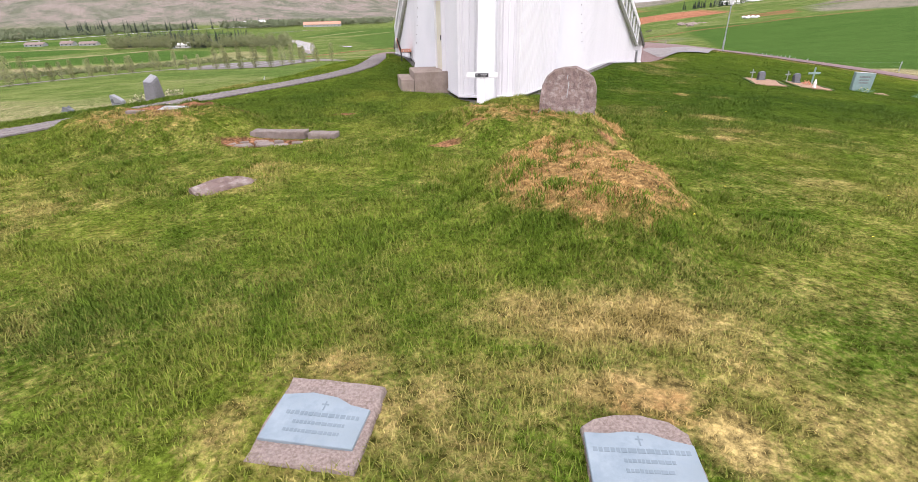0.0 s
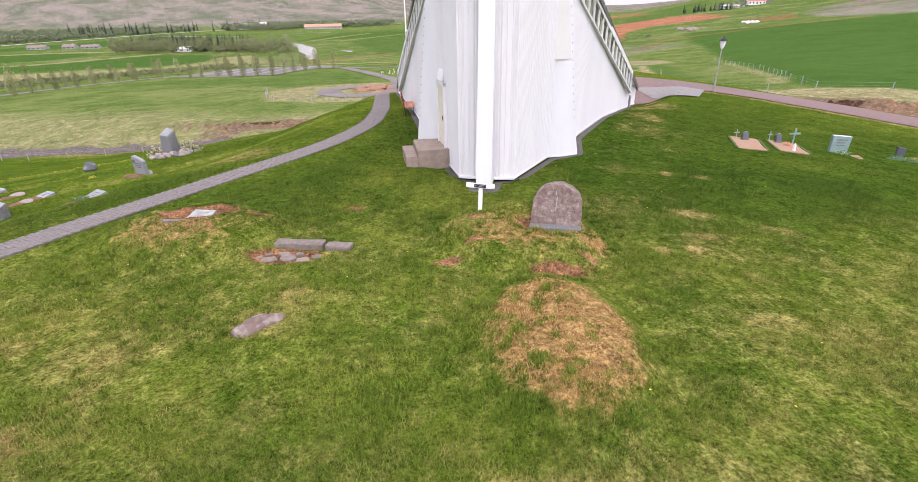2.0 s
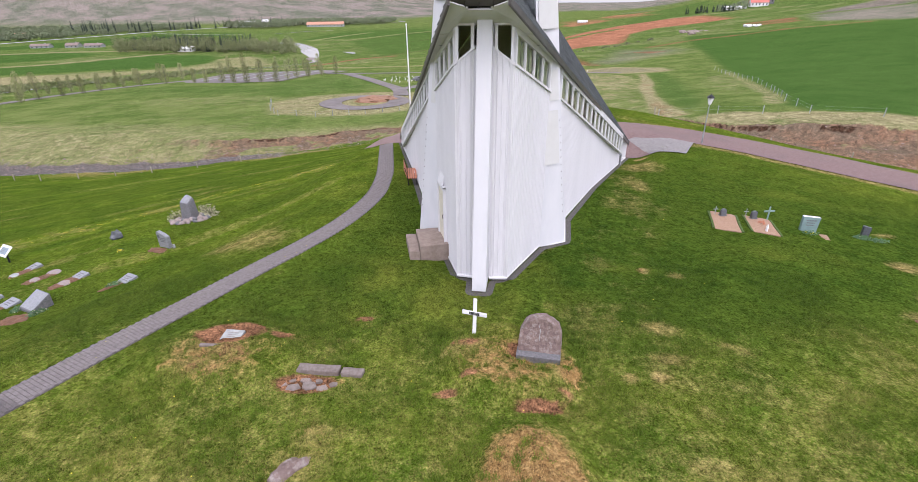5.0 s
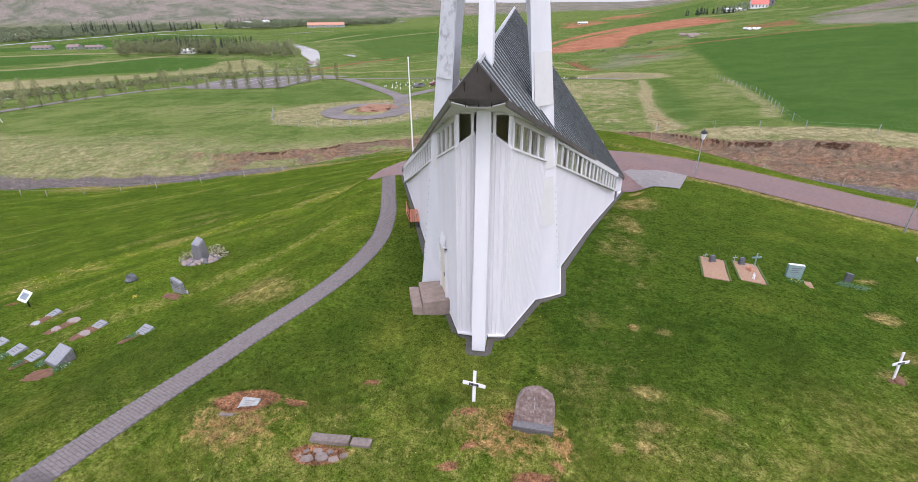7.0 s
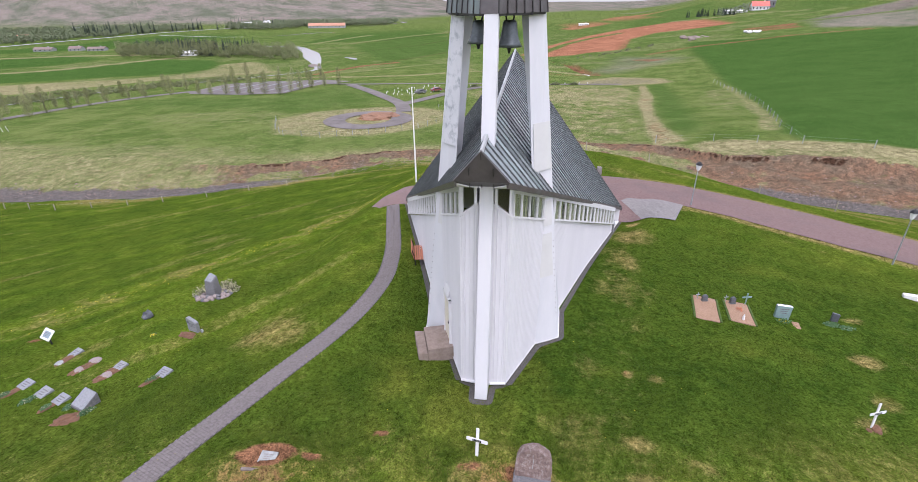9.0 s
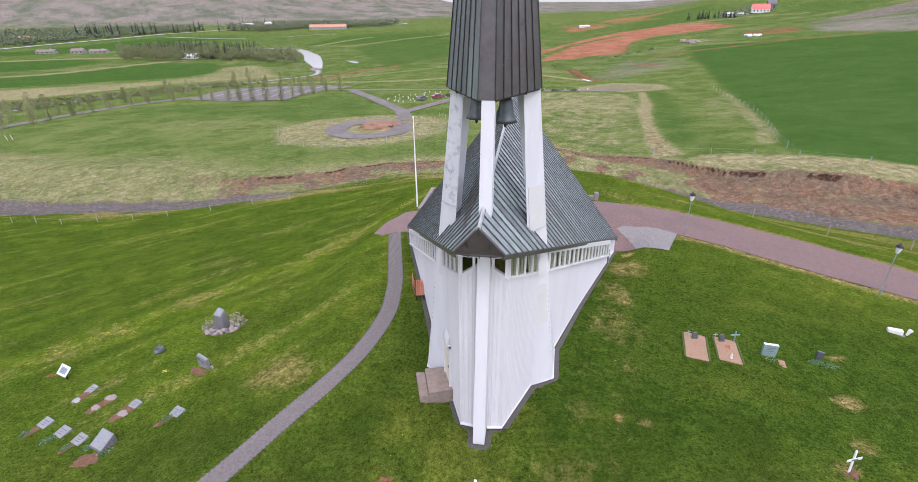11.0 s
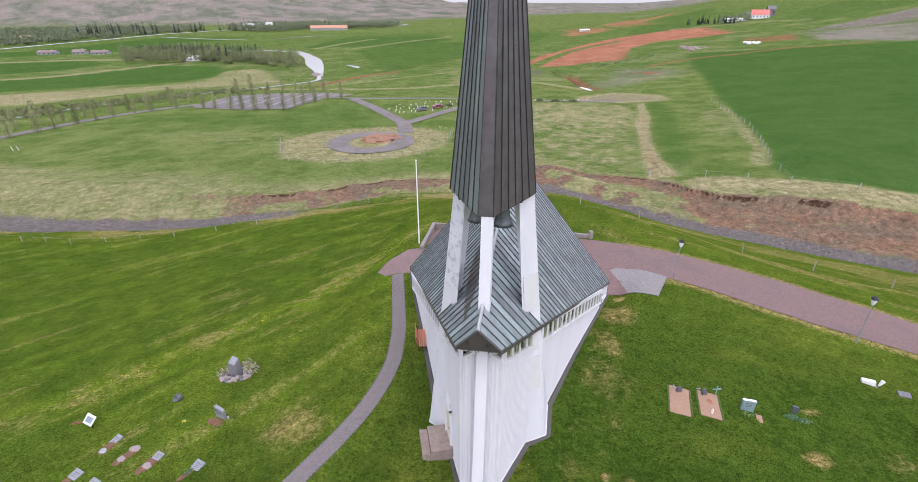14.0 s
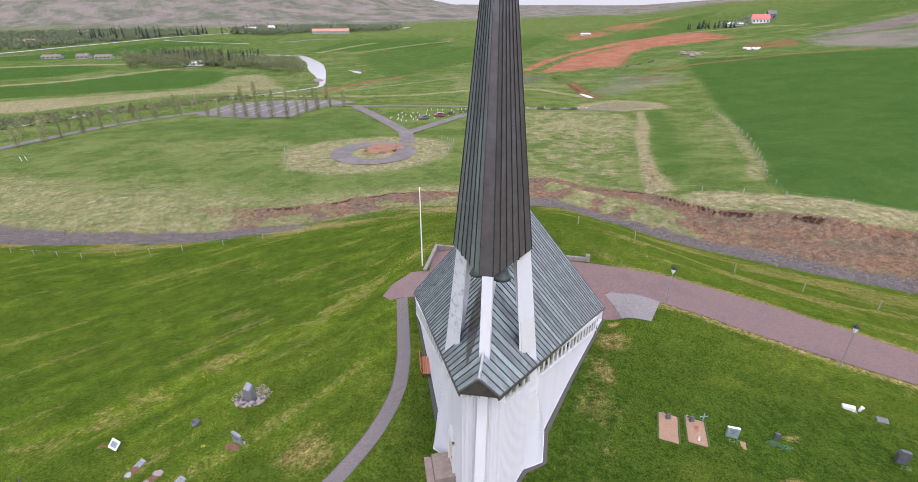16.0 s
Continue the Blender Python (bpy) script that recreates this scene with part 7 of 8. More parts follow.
flat_marker(28.0, 22.0, -20, 0.66, 0.44, 0.12, 14, granite_grey, "grey flat grave tablet in turf")
bh = thing("headstone", "dark headstone with an incised cross and pale speckled top", "gravestone", on(26.3, 18.5, 0.05), -14)
bm = bmesh.new()
loft(bm, [[(-0.30, y, 0), (0.30, y, 0), (0.34, y, 0.9), (-0.22, y, 1.0), (-0.32, y, 0.8)] for y in (-0.14, 0.14)])
bmesh.ops.bevel(bm, geom=bm.edges[:], offset=0.02, segments=2, affect="EDGES")
part("slab", bm, dark_stone, bh)
bm = bmesh.new()
box(bm, -0.03, 0.03, -0.15, -0.142, 0.45, 0.85)
box(bm, -0.14, 0.14, -0.15, -0.142, 0.62, 0.69)
part("carved_cross", bm, granite_grey, bh)

# dandelions along the top of the slope, one spread
bm = bmesh.new()
r = random.Random(17)
rng = np.random.RandomState(17)
x = np.r_[-24 + 19 * rng.rand(300) ** 1.2 + rng.normal(0, 0.9, 300), rng.uniform(-16, 10, 110)]
y = np.r_[np.interp(x[:300], [p[0] for p in CREST], [p[1] for p in CREST]) + rng.normal(-0.4, 1.0, 300), rng.uniform(3, 32, 110)]
for px, py, pz, s_ in zip(x, y, lie(x, y) + 0.07, np.r_[rng.uniform(0.02, 0.038, 300), rng.uniform(0.012, 0.020, 110)]):
    bm.faces.new([bm.verts.new((px + a * s_, py + b * s_, pz + c * s_)) for a, b, c in ((-1, 0, 0), (0, -1, 0.3), (1, 0, 0), (0, 1, 0.3))])
solo("dandelions", bm, dandelion, "yellow dandelions scattered over the turf slope", "flowers", kind="stuff")
# two dark fence posts with wire on the slope
for x, y in ((-24.6, 16.2), (-27.6, 17.6), (-30.5, 19.2)):
    p_ = thing("fence_post", "weathered wooden fence post on the grassy slope", "post", on(x, y, 0.1), 0, "wire fence posts")
    bm = bmesh.new()
    tube(bm, [(0, 0, 0), (0.02, 0, 1.15)], [0.06, 0.05], 7)
    part("post", bm, bark, p_)

# ---- valley: roads, river, trees, farms ----
ribbon("road", [(-260, 55), (-175, 108), (-143, 132), (-139, 143), (-135, 161), (-128, 181), (-115, 198), (-104, 205)], 5.0, asphalt, "grey gravel access road along a row of young trees", "road", 0.10, 4)
car_park = sheet("pavement", [(-108, 200), (-107, 210), (-104, 228), (-87, 232), (-61, 229), (-47, 222), (-57, 211), (-61, 199), (-64, 184), (-81, 185), (-104, 194)], asphalt, "large grey gravel parking ground", "parking ground", 0.12, 6)
for k in range(5):
    bm = bmesh.new()
    a, b = Vector((-100 + k * 8.6, 199 - 2.6 * k)), Vector((-94 + k * 8.2, 227 - 0.6 * k))
    rows = [[Vector((*a.lerp(b, f), 0)) + Vector((o, 0, 0)) for o in (-0.22, 0.22)] for f in np.linspace(0, 1, 9)]
    loft(bm, [[Vector((p.x, p.y, float(lie(p.x, p.y)) + h)) for p, h in ((r_[0], 0.10), (r_[1], 0.10), (r_[1], 0.24), (r_[0], 0.24))] for r_ in rows])
    part("kerb", bm, pale_stone, car_park)
ribbon("road", [(-55, 213), (-44, 209), (-30, 211), (3, 210), (27, 204), (52, 202), (64, 201)], 3.2, asphalt, "narrow grey cemetery road", "road", 0.12, 4)
ribbon("road", [(-45, 209), (-33, 187), (-24, 168), (-18, 156), (-16.5, 146), (-16, 140)], 4.4, asphalt, "narrow grey road joining the turning circle", "road", 0.14, 3)
ribbon("road", [(-18, 154), (-10, 168), (-6, 176), (3, 192), (14, 199)], 4.0, asphalt, "narrow grey road to the hedged cemetery", "road", 0.16, 3)
ring = [(-24 + 9.4 * math.cos(a), 128.6 + 10.8 * math.sin(a)) for a in np.linspace(math.pi * 0.35, math.pi * 2.35, 30)]
ribbon("road", ring, 5.6, asphalt, "grey gravel turning circle round a soil mound", "road", 0.13, 1.5)
red_heap = shade("orange_soil", (0.21, 0.115, 0.07), (0.30, 0.165, 0.105), 0.8, 0.95, bump=0.3)
bm = bmesh.new()
bmesh.ops.create_icosphere(bm, subdivisions=4, radius=1.0)
for v in bm.verts:
    k = 1 + 0.28 * noise.noise(v.co * 2.1) + 0.16 * noise.noise(v.co * 5.3)
    v.co = Vector((v.co.x * 5.0 * k, v.co.y * 5.0 * k, max(v.co.z, -0.3) * 1.1 * k))
solo("soil_heap", bm, red_heap, "orange heap of soil inside the turning circle", "soil heap", on(-21.8, 132.5, 0.15))
pale_road = shade("pale_road", (0.34, 0.34, 0.35), (0.40, 0.40, 0.41), 4.0, 0.9, bump=0.0)
ribbon("road", [(-520, 440), (-482, 544), (-479, 622), (-466, 712), (-456, 810), (-416, 902), (-370, 990)], 8.0, pale_road, "pale straight main road across the valley", "road", 0.4, 12)
ribbon("road", [(-421, 746), (-360, 716), (-306, 691), (-280, 690)], 4.0, pale_road, "pale farm track off the main road", "road", 0.3, 8)
ribbon("water", [(-260, 538), (-215, 531), (-185, 526), (-160, 510), (-140, 470), (-121, 425), (-110, 388), (-99, 356), (-91, 330), (-82, 298), (-78, 280), (-86, 272), (-96, 260), (-106, 252), (-123, 238), (-135, 233), (-146, 219), (-156, 207), (-160, 189), (-175, 165), (-200, 145), (-240, 118)],
       [3, 4, 6, 8, 8, 10, 9, 11, 13, 12, 8, 4.5, 3.4, 3.0, 2.6, 2.4, 2.6, 2.2, 2.4, 2.2, 2.4, 3], water_mat, "pale shining river winding through the valley", "river", 0.3, 4)
bm = bmesh.new()
rock(bm, (3.4, 9.5, 0.9), 61, 0.2)
solo("gravel_bar", bm, kerb_brown, "low gravel bar parting the shining river", "gravel bar", on(-90, 318, -0.1), 14, smooth=True)
ribbon("water", [(-82, 372), (-76, 366), (-70, 352)], [1, 5, 1], water_mat, "small shining backwater beside the river", "river", 0.3, 3)
ribbon("water", [(-268, 690), (-240, 705), (-212, 765), (-180, 770)], [1, 4, 5, 3], water_mat, "far shining reach of the river", "river", 0.4, 6)
ribbon("water", [(-180, 960), (-150, 985), (-125, 1010), (-104, 1060), (-122, 1110)], [3, 8, 6, 12, 6], water_mat, "far shining bends of the river", "river", 0.5, 8)
ribbon("snow", [(62, 264), (63, 258), (63.6, 250), (64.5, 241)], [1.0, 3.2, 3.0, 0.8], shade("snow", (0.78, 0.79, 0.82), (0.70, 0.71, 0.75), 2.0, 0.7, bump=0.1), "last patch of white snow in a ditch", "snow", 0.3, 2)


def sapling(seed, tall):
    """A slim young tree in spring leaf."""
    r = random.Random(seed)
    t = thing("tree", "slim young tree in thin yellow-green spring leaf", "tree", (0, 0, 0), 0, "row of young trees")
    bm = bmesh.new()
    tube(bm, [(0, 0, 0), (0.05, 0.02, tall * 0.5), (0.0, 0.05, tall * 0.95)], [0.10, 0.07, 0.02], 6)
    part("trunk", bm, bark, t)
    bm = bmesh.new()
    for k in range(12):
        a, z = r.uniform(0, math.tau), tall * r.uniform(0.15, 0.75)
        o = tall * 0.14
        tube(bm, [(0, 0, z), (o * 0.6 * math.cos(a), o * 0.6 * math.sin(a), z + tall * 0.12), (o * math.cos(a), o * math.sin(a), z + tall * 0.26)], [0.035, 0.02, 0.008], 4)
    part("limbs", bm, bark, t)
    bm = bmesh.new()
    for k in range(620):
        z = r.uniform(0.06, 1.0)
        w = tall * 0.20 * math.sin(math.pi * min(z * 0.80 + 0.13, 1)) ** 0.7
        a, q = r.uniform(0, math.tau), math.sqrt(r.random())
        c = Vector((w * q * math.cos(a), w * q * math.sin(a), z * tall))
        u = Vector((r.uniform(-1, 1), r.uniform(-1, 1), r.uniform(-1, 1))).normalized() * r.uniform(0.11, 0.20)
        v = u.orthogonal().normalized() * 0.10
        bm.faces.new([bm.verts.new(c + o) for o in (-u, v, u, -v)])
    part("crown", bm, leaf_spring, t)
    return t


kinds = [sapling(1, 6.6), sapling(2, 7.6), sapling(3, 6.0)]
spots = []
for line, count in (([(-200, 92), (-160, 118), (-138, 136), (-133, 148), (-131, 164), (-128, 177), (-123, 188), (-110, 198)], 20), ([(-104, 194), (-93, 192.5), (-82, 187), (-65, 182), (-60, 199), (-54, 208), (-47, 209)], 12), ([(-165, 130), (-149, 146), (-143, 164), (-136, 184), (-124, 203), (-112, 214)], 13), ([(-106, 232), (-87, 236), (-60, 233)], 7)):
    pts = [Vector(p) for p in line]
    lens = [0]
    for a, b in zip(pts, pts[1:]):
        lens.append(lens[-1] + (b - a).length)
    for k in range(count):
        s = lens[-1] * (k + 0.5) / count
        x = float(np.interp(s, lens, [p.x for p in pts])) + random.uniform(-0.8, 0.8)
        y = float(np.interp(s, lens, [p.y for p in pts])) + random.uniform(-0.8, 0.8)
        spots.append((x, y))
used = set()
for k, (x, y) in enumerate(spots):
    i = (k * 7) % 3
    m = pose(*on(x, y, 0.1), 0, 0, random.uniform(0, 360))
    if i not in used:
        used.add(i)
        kinds[i].matrix_basis = m
    else:
        c = copy_thing(kinds[i], m)
        s = random.uniform(0.8, 1.15)
        c.scale = (s, s, s * random.uniform(0.9, 1.1))


def wood(name, label, outline, count, build, material, seed, kind="stuff", trunk=True):
    """A far stand of trees as one mesh: leaves or needles on many stems, with an uneven top."""
    r = random.Random(seed)
    p = np.array(outline)
    verts, faces = [], []
    rng = np.random.RandomState(seed)
    x, y = rng.uniform(p[:, 0].min(), p[:, 0].max(), count * 12), rng.uniform(p[:, 1].min(), p[:, 1].max(), count * 12)
    keep = inside(x, y, outline, 0.1) > 0.5
    x, y = x[keep][:count], y[keep][:count]
    for q in zip(x, y, lie(x, y) - 0.3):
        build(verts, faces, Vector(q), r)
    me = bpy.data.meshes.new(name)
    me.from_pydata([tuple(v) for v in verts], [], faces)
    me.materials.append(material)
    ob = new(name, me)
    return tagged(ob, label, "trees", kind=kind)


def spruce(verts, faces, at, r, tall=(8, 14.0)):
    h = r.uniform(*tall)
    w = h * r.uniform(0.15, 0.21)
    for k in range(150):
        z = (k + r.random()) / 150
        a = r.uniform(0, math.tau)
        q = w * (1 - z) * r.uniform(0.55, 1.1) + 0.1
        c = at + Vector((0, 0, 0.05 * h + z * h * 0.95))
        tip = c + Vector((math.cos(a) * q, math.sin(a) * q, -0.12 * h * (1 - z) * r.uniform(0.4, 1)))
        side = Vector((-math.sin(a), math.cos(a), 0)) * (0.32 * q + 0.15)
        i = len(verts)
        verts.extend((c + Vector((0, 0, 0.25)), c.lerp(tip, 0.7) + side, tip, c.lerp(tip, 0.7) - side))
        faces.append((i, i + 1, i + 2, i + 3))


def bushy(low, high, wide, leaves, leaf):
    def build(verts, faces, at, r):
        h = r.uniform(low, high)
        w = h * wide * r.uniform(0.8, 1.3)
        lumps = [(Vector((r.gauss(0, 0.4) * w, r.gauss(0, 0.4) * w, h * r.uniform(0.35, 0.85))), r.uniform(0.35, 0.6)) for _ in range(5)]
        for k in range(leaves):
            c, s = lumps[k % 5]
            d = Vector((r.gauss(0, 1), r.gauss(0, 1), r.gauss(0, 1))).normalized() * r.uniform(0.5, 1.0)
            q = at + c + Vector((d.x * s * w, d.y * s * w, d.z * s * h * 0.5))
            u = Vector((r.uniform(-1, 1), r.uniform(-1, 1), r.uniform(-1, 1))).normalized() * leaf * r.uniform(0.7, 1.4)
            v = u.orthogonal().normalized() * leaf * 0.7
            i = len(verts)
            verts.extend((q - u, q + v, q + u, q - v))
            faces.append((i, i + 1, i + 2, i + 3))
    return build


wood("spruce_grove", "dark green spruce grove standing among paler bushes", [(-287, 470), (-260, 478), (-205, 462), (-176, 452), (-170, 436), (-205, 428), (-280, 452)], 120, spruce, leaf_conifer, 5)
wood("birch_scrub", "pale olive birch scrub round the spruce grove", [(-306, 470), (-268, 412), (-172, 408), (-112, 350), (-122, 400), (-146, 444), (-200, 450), (-252, 497)], 380, bushy(4, 12, 0.45, 90, 0.45), leaf_birch, 6)
wood("birch_scrub", "olive shelter belt of low trees along the main road", [(-680, 500), (-505, 560), (-492, 640), (-482, 720), (-472, 810), (-440, 900), (-480, 985), (-620, 985), (-800, 880), (-820, 640)], 1500, bushy(4, 9, 0.7, 40, 1.0), leaf_far, 7)
wood("birch_scrub", "olive woods below the brown ridge", [(-400, 890), (-330, 860), (-280, 880), (-275, 945), (-140, 960), (-120, 1060), (-260, 1080), (-390, 1020)], 620, bushy(7, 13, 0.6, 36, 1.2), leaf_far, 8)
wood("spruce_grove", "scattered dark spruces by the far farms", [(-520, 690), (-420, 880), (-300, 960), (-380, 990), (-560, 760)], 50, lambda v, f, a, r: spruce(v, f, a, r, (12, 20)), leaf_conifer, 9)
wood("birch_scrub", "low grey willow scrub along the river arm", [(-200, 150), (-163, 178), (-140, 210), (-100, 243), (-92, 256), (-130, 240), (-165, 212), (-210, 170)], 460, bushy(1.0, 2.8, 0.8, 30, 0.32), leaf_birch, 10)
wood("birch_scrub", "trees behind the red-roofed farm", [(262, 560), (300, 620), (345, 640), (330, 600), (290, 560)], 40, bushy(4, 8, 0.55, 36, 0.7), leaf_far, 11)
wood("spruce_grove", "small dark spruces beside the red-roofed farm", [(258, 622), (266, 600), (290, 566), (300, 580), (276, 622)], 26, lambda v, f, a, r: spruce(v, f, a, r, (5, 9)), leaf_conifer, 13)
wood("birch_scrub", "low scrub along the ditch below the red fields", [(74, 345), (110, 360), (140, 380), (136, 372), (100, 350)], 30, bushy(0.8, 1.8, 0.8, 20, 0.35), leaf_bush, 12)


def house(name, label, x, y, turn, w, d, eaves, ridge, wall_m, roof_m, n_win, extra=None):
    h = thing(name, label, "house", on(x, y, 0.4), turn)
    bm = bmesh.new()
    loft(bm, [[(-w / 2, -d / 2, 0), (-w / 2, d / 2, 0), (-w / 2, d / 2, eaves), (-w / 2, 0, ridge - 0.1), (-w / 2, -d / 2, eaves)], [(w / 2, -d / 2, 0), (w / 2, d / 2, 0), (w / 2, d / 2, eaves), (w / 2, 0, ridge - 0.1), (w / 2, -d / 2, eaves)]])
    part("wall", bm, wall_m, h)
    for s in (-1, 1):
        bm = bmesh.new()
        loft(bm, [[(x_, 0, ridge), (x_, s * (d / 2 + 0.4), eaves - 0.1), (x_, s * (d / 2 + 0.4), eaves + 0.1), (x_, 0, ridge + 0.2)] for x_ in (-w / 2 - 0.4, w / 2 + 0.4)])
        part("roof", bm, roof_m, h)
    for k in range(n_win):
        c = -w / 2 + w * (k + 0.5) / n_win
        bm = bmesh.new()
        box(bm, c - 0.6, c + 0.6, -d / 2 - 0.06, -d / 2 + 0.1, eaves * 0.38, eaves * 0.8, 0.02)
        part("window", bm, window_dark, h)
    bm = bmesh.new()
    box(bm, w * 0.2, w * 0.2 + 0.8, -0.4, 0.4, ridge - 0.5, ridge + 0.9, 0.03)
    part("chimney", bm, wall_m, h)
    return h


house("farmhouse", "white farmhouse with a red sheet roof on the hillside", 326, 590, -14, 17, 10, 4.2, 9.0, white_trim, red_roof, 5)
house("barn", "low white farm shed beside the red-roofed farmhouse", 300, 588, -10, 22, 7, 2.6, 3.8, white_trim, white_trim, 4)
house("silo_barn", "grey gabled farm building behind the farmhouse", 345, 604, -14, 8, 8, 7, 10.5, granite_grey, granite_grey, 2)
house("house", "long pale house with an orange roof in the valley", -228, 925, 4, 62, 14, 4.0, 8.0, pale_stone, orange_roof, 10)
house("house", "white house with a gabled roof below the ridge", -374, 945, 10, 34, 12, 5.0, 10.0, white_trim, white_trim, 5)
house("house", "small white house gable below the ridge", -340, 950, 70, 14, 10, 6.0, 12.0, white_trim, white_trim, 3)
house("house", "low brown-roofed farm building by the trees", -392, 496, 8, 16, 8, 2.2, 3.8, pale_stone, brown_roof, 4)
house("house", "pale gabled farm building with a dark roof", -363, 498, 6, 11, 8, 2.4, 4.4, pale_stone, brown_roof, 3)
house("house", "low farm building with a reddish brown roof", -342, 496, 8, 15, 8, 2.2, 3.8, pale_stone, brown_roof, 4)
house("house", "white cabin in the birch scrub", -226, 436, 12, 13, 7, 2.6, 4.4, white_trim, white_trim, 3)
house("house", "white cabin with a pale roof under the ridge", -640, 900, 14, 20, 10, 3.5, 6.0, white_trim, pale_stone, 3)
house("house", "small house with an orange roof among trees", -575, 700, 20, 12, 9, 3.0, 5.4, pale_stone, orange_roof, 3)
house("greenhouse", "long low white greenhouse in the fields", 160, 690, -6, 12, 6, 1.8, 2.9, white_trim, white_trim, 4)


def car(x, y, turn, paint, label):
    c = thing("car", label, "car", on(x, y, -0.12), turn)
    bm = bmesh.new()
    prof = [(-2.1, 0.35), (-2.1, 0.85), (-1.9, 0.95), (-1.2, 1.0), (-0.7, 1.45), (0.9, 1.45), (1.7, 0.98), (2.1, 0.9), (2.15, 0.4)]
    loft(bm, [[(a, s, b) for a, b in prof] for s in (-0.85, 0.85)])
    bmesh.ops.bevel(bm, geom=bm.edges[:], offset=0.05, segments=2, affect="EDGES")
    part("body", bm, paint, c)
    bm = bmesh.new()
    loft(bm, [[(a, s, b) for a, b in ((-1.0, 1.03), (-0.65, 1.38), (0.8, 1.38), (1.45, 1.03))] for s in (-0.87, 0.87)])
    part("windows", bm, window_dark, c)
    for sx in (-1.3, 1.35):
        for sy in (-0.8, 0.8):
            bm = bmesh.new()
            lathe(bm, [(0.31, -0.1), (0.33, -0.05), (0.33, 0.05), (0.31, 0.1)], 16, Matrix.Translation((sx, sy, 0.33)) @ Matrix.Rotation(radians(90), 4, "X"))
            w = part("wheel", bm, cross_black, c)
            bm = bmesh.new()
            lathe(bm, [(0.18, -0.105), (0.2, -0.09), (0.2, 0.09), (0.18, 0.105)], 12, Matrix.Translation((sx, sy, 0.33)) @ Matrix.Rotation(radians(90), 4, "X"))
            part("rim", bm, steel, w)


car(-8.6, 184.5, 24, car_paint, "dark red car parked on the cemetery road")
car(-14.0, 179.0, 40, granite_grey, "grey car parked on the cemetery road")

# the small cemetery on the plain: white crosses, hedges, fences
cr = thing("grave_cross", "small white grave cross on the valley cemetery lawn", "cross", on(-26, 181.7, 0.1), 0, "white crosses in the far cemetery")
bm = bmesh.new()
box(bm, -0.05, 0.05, -0.03, 0.03, 0, 0.85, 0.015)
part("post", bm, white_trim, cr)
bm = bmesh.new()
box(bm, -0.26, 0.26, -0.035, 0.025, 0.52, 0.62, 0.015)
part("arm", bm, white_trim, cr)
r = random.Random(44)
for row, (y0, count, a, b) in enumerate(((176, 5, -24, -15), (181, 8, -27, -9), (186, 8, -26, -5), (192, 8, -24, 1), (199, 9, -16, 6), (204, 7, 26, 52))):
    for k in range(count):
        x = a + (b - a) * (k + r.uniform(0.1, 0.9)) / count
        copy_thing(cr, pose(*on(x, y0 + r.uniform(-1.5, 1.5), 0.1), 0, 0, r.uniform(-20, 20)))
for x, y, w in ((-4.5, 189, 3.2), (0.5, 193.5, 3.6), (6, 197, 4.0), (11.5, 199, 4.0), (32, 202, 3.6), (38, 201.5, 4.4), (45, 201, 3.8), (24, 202, 4.0)):
    h = thing("hedge", "clipped dark olive hedge by the cemetery road", "hedge", on(x, y, 0.1), 10, "cemetery hedges")
    part("leaves", leafy(bmesh.new(), 340, (w / 2, 0.8, 1.5), 0.22, int(x * 3)), leaf_bush, h)
    bm = bmesh.new()
    for k in range(5):
        tube(bm, [(-w / 2 + w * k / 4, 0, 0), (-w / 2 + w * k / 4, 0.1, 0.9)], [0.05, 0.02], 5)
    part("stems", bm, bark, h)


def fence(name, label, line, gap, tall, mat_, wires=2):
    f = thing(name, label, "fence")
    pts = [Vector(p) for p in line]
    bm = bmesh.new()
    tops = []
    post = bmesh.new()
    box(post, -0.05, 0.05, -0.05, 0.05, -0.2, tall, 0.01)
    shared = finish("post", post, mat_)
    for a, b in zip(pts, pts[1:]):
        k = max(1, int((b - a).length / gap))
        for i in range(k):
            q = a.lerp(b, i / k)
            o = new("post", shared)
            o.parent = f
            o.matrix_basis = pose(*on(q.x, q.y, 0.0), random.uniform(-4, 4), random.uniform(-4, 4), random.uniform(0, 90))
            tops.append(Vector(on(q.x, q.y)))
    for w in range(wires):
        z = tall * (0.9 - 0.35 * w)
        bm = bmesh.new()
        for a, b in zip(tops, tops[1:]):
            if (b - a).length < gap * 3:
                tube(bm, [a + Vector((0, 0, z)), b + Vector((0, 0, z))], 0.006, 3)
        part("wire", bm, steel, f)


fence("fence", "wire fence on thin posts round the turning circle", [(-48, 128), (-44.5, 117), (-40, 109), (-31, 106.5), (-21, 111), (-10, 116), (-4, 126), (-2.5, 140), (-8, 148)], 3.2, 1.3, steel)
fence("fence", "wire fence on grey posts along the big green field", [(96, 192), (87, 161), (79, 133.5), (71, 114), (60, 91), (55, 76.5), (63, 72), (72, 68)], 5.5, 1.3, steel)
fence("fence", "wire fence on grey posts above the stream bank", [(36, 88), (44, 83), (49.5, 79.5), (55, 76.5)], 5.0, 1.3, steel)
fence("fence", "low wire fence on posts above the stream", [(-75, 70), (-60, 66), (-45, 68), (-33, 71), (-22, 74)], 4.5, 0.9, pale_wood, 1)
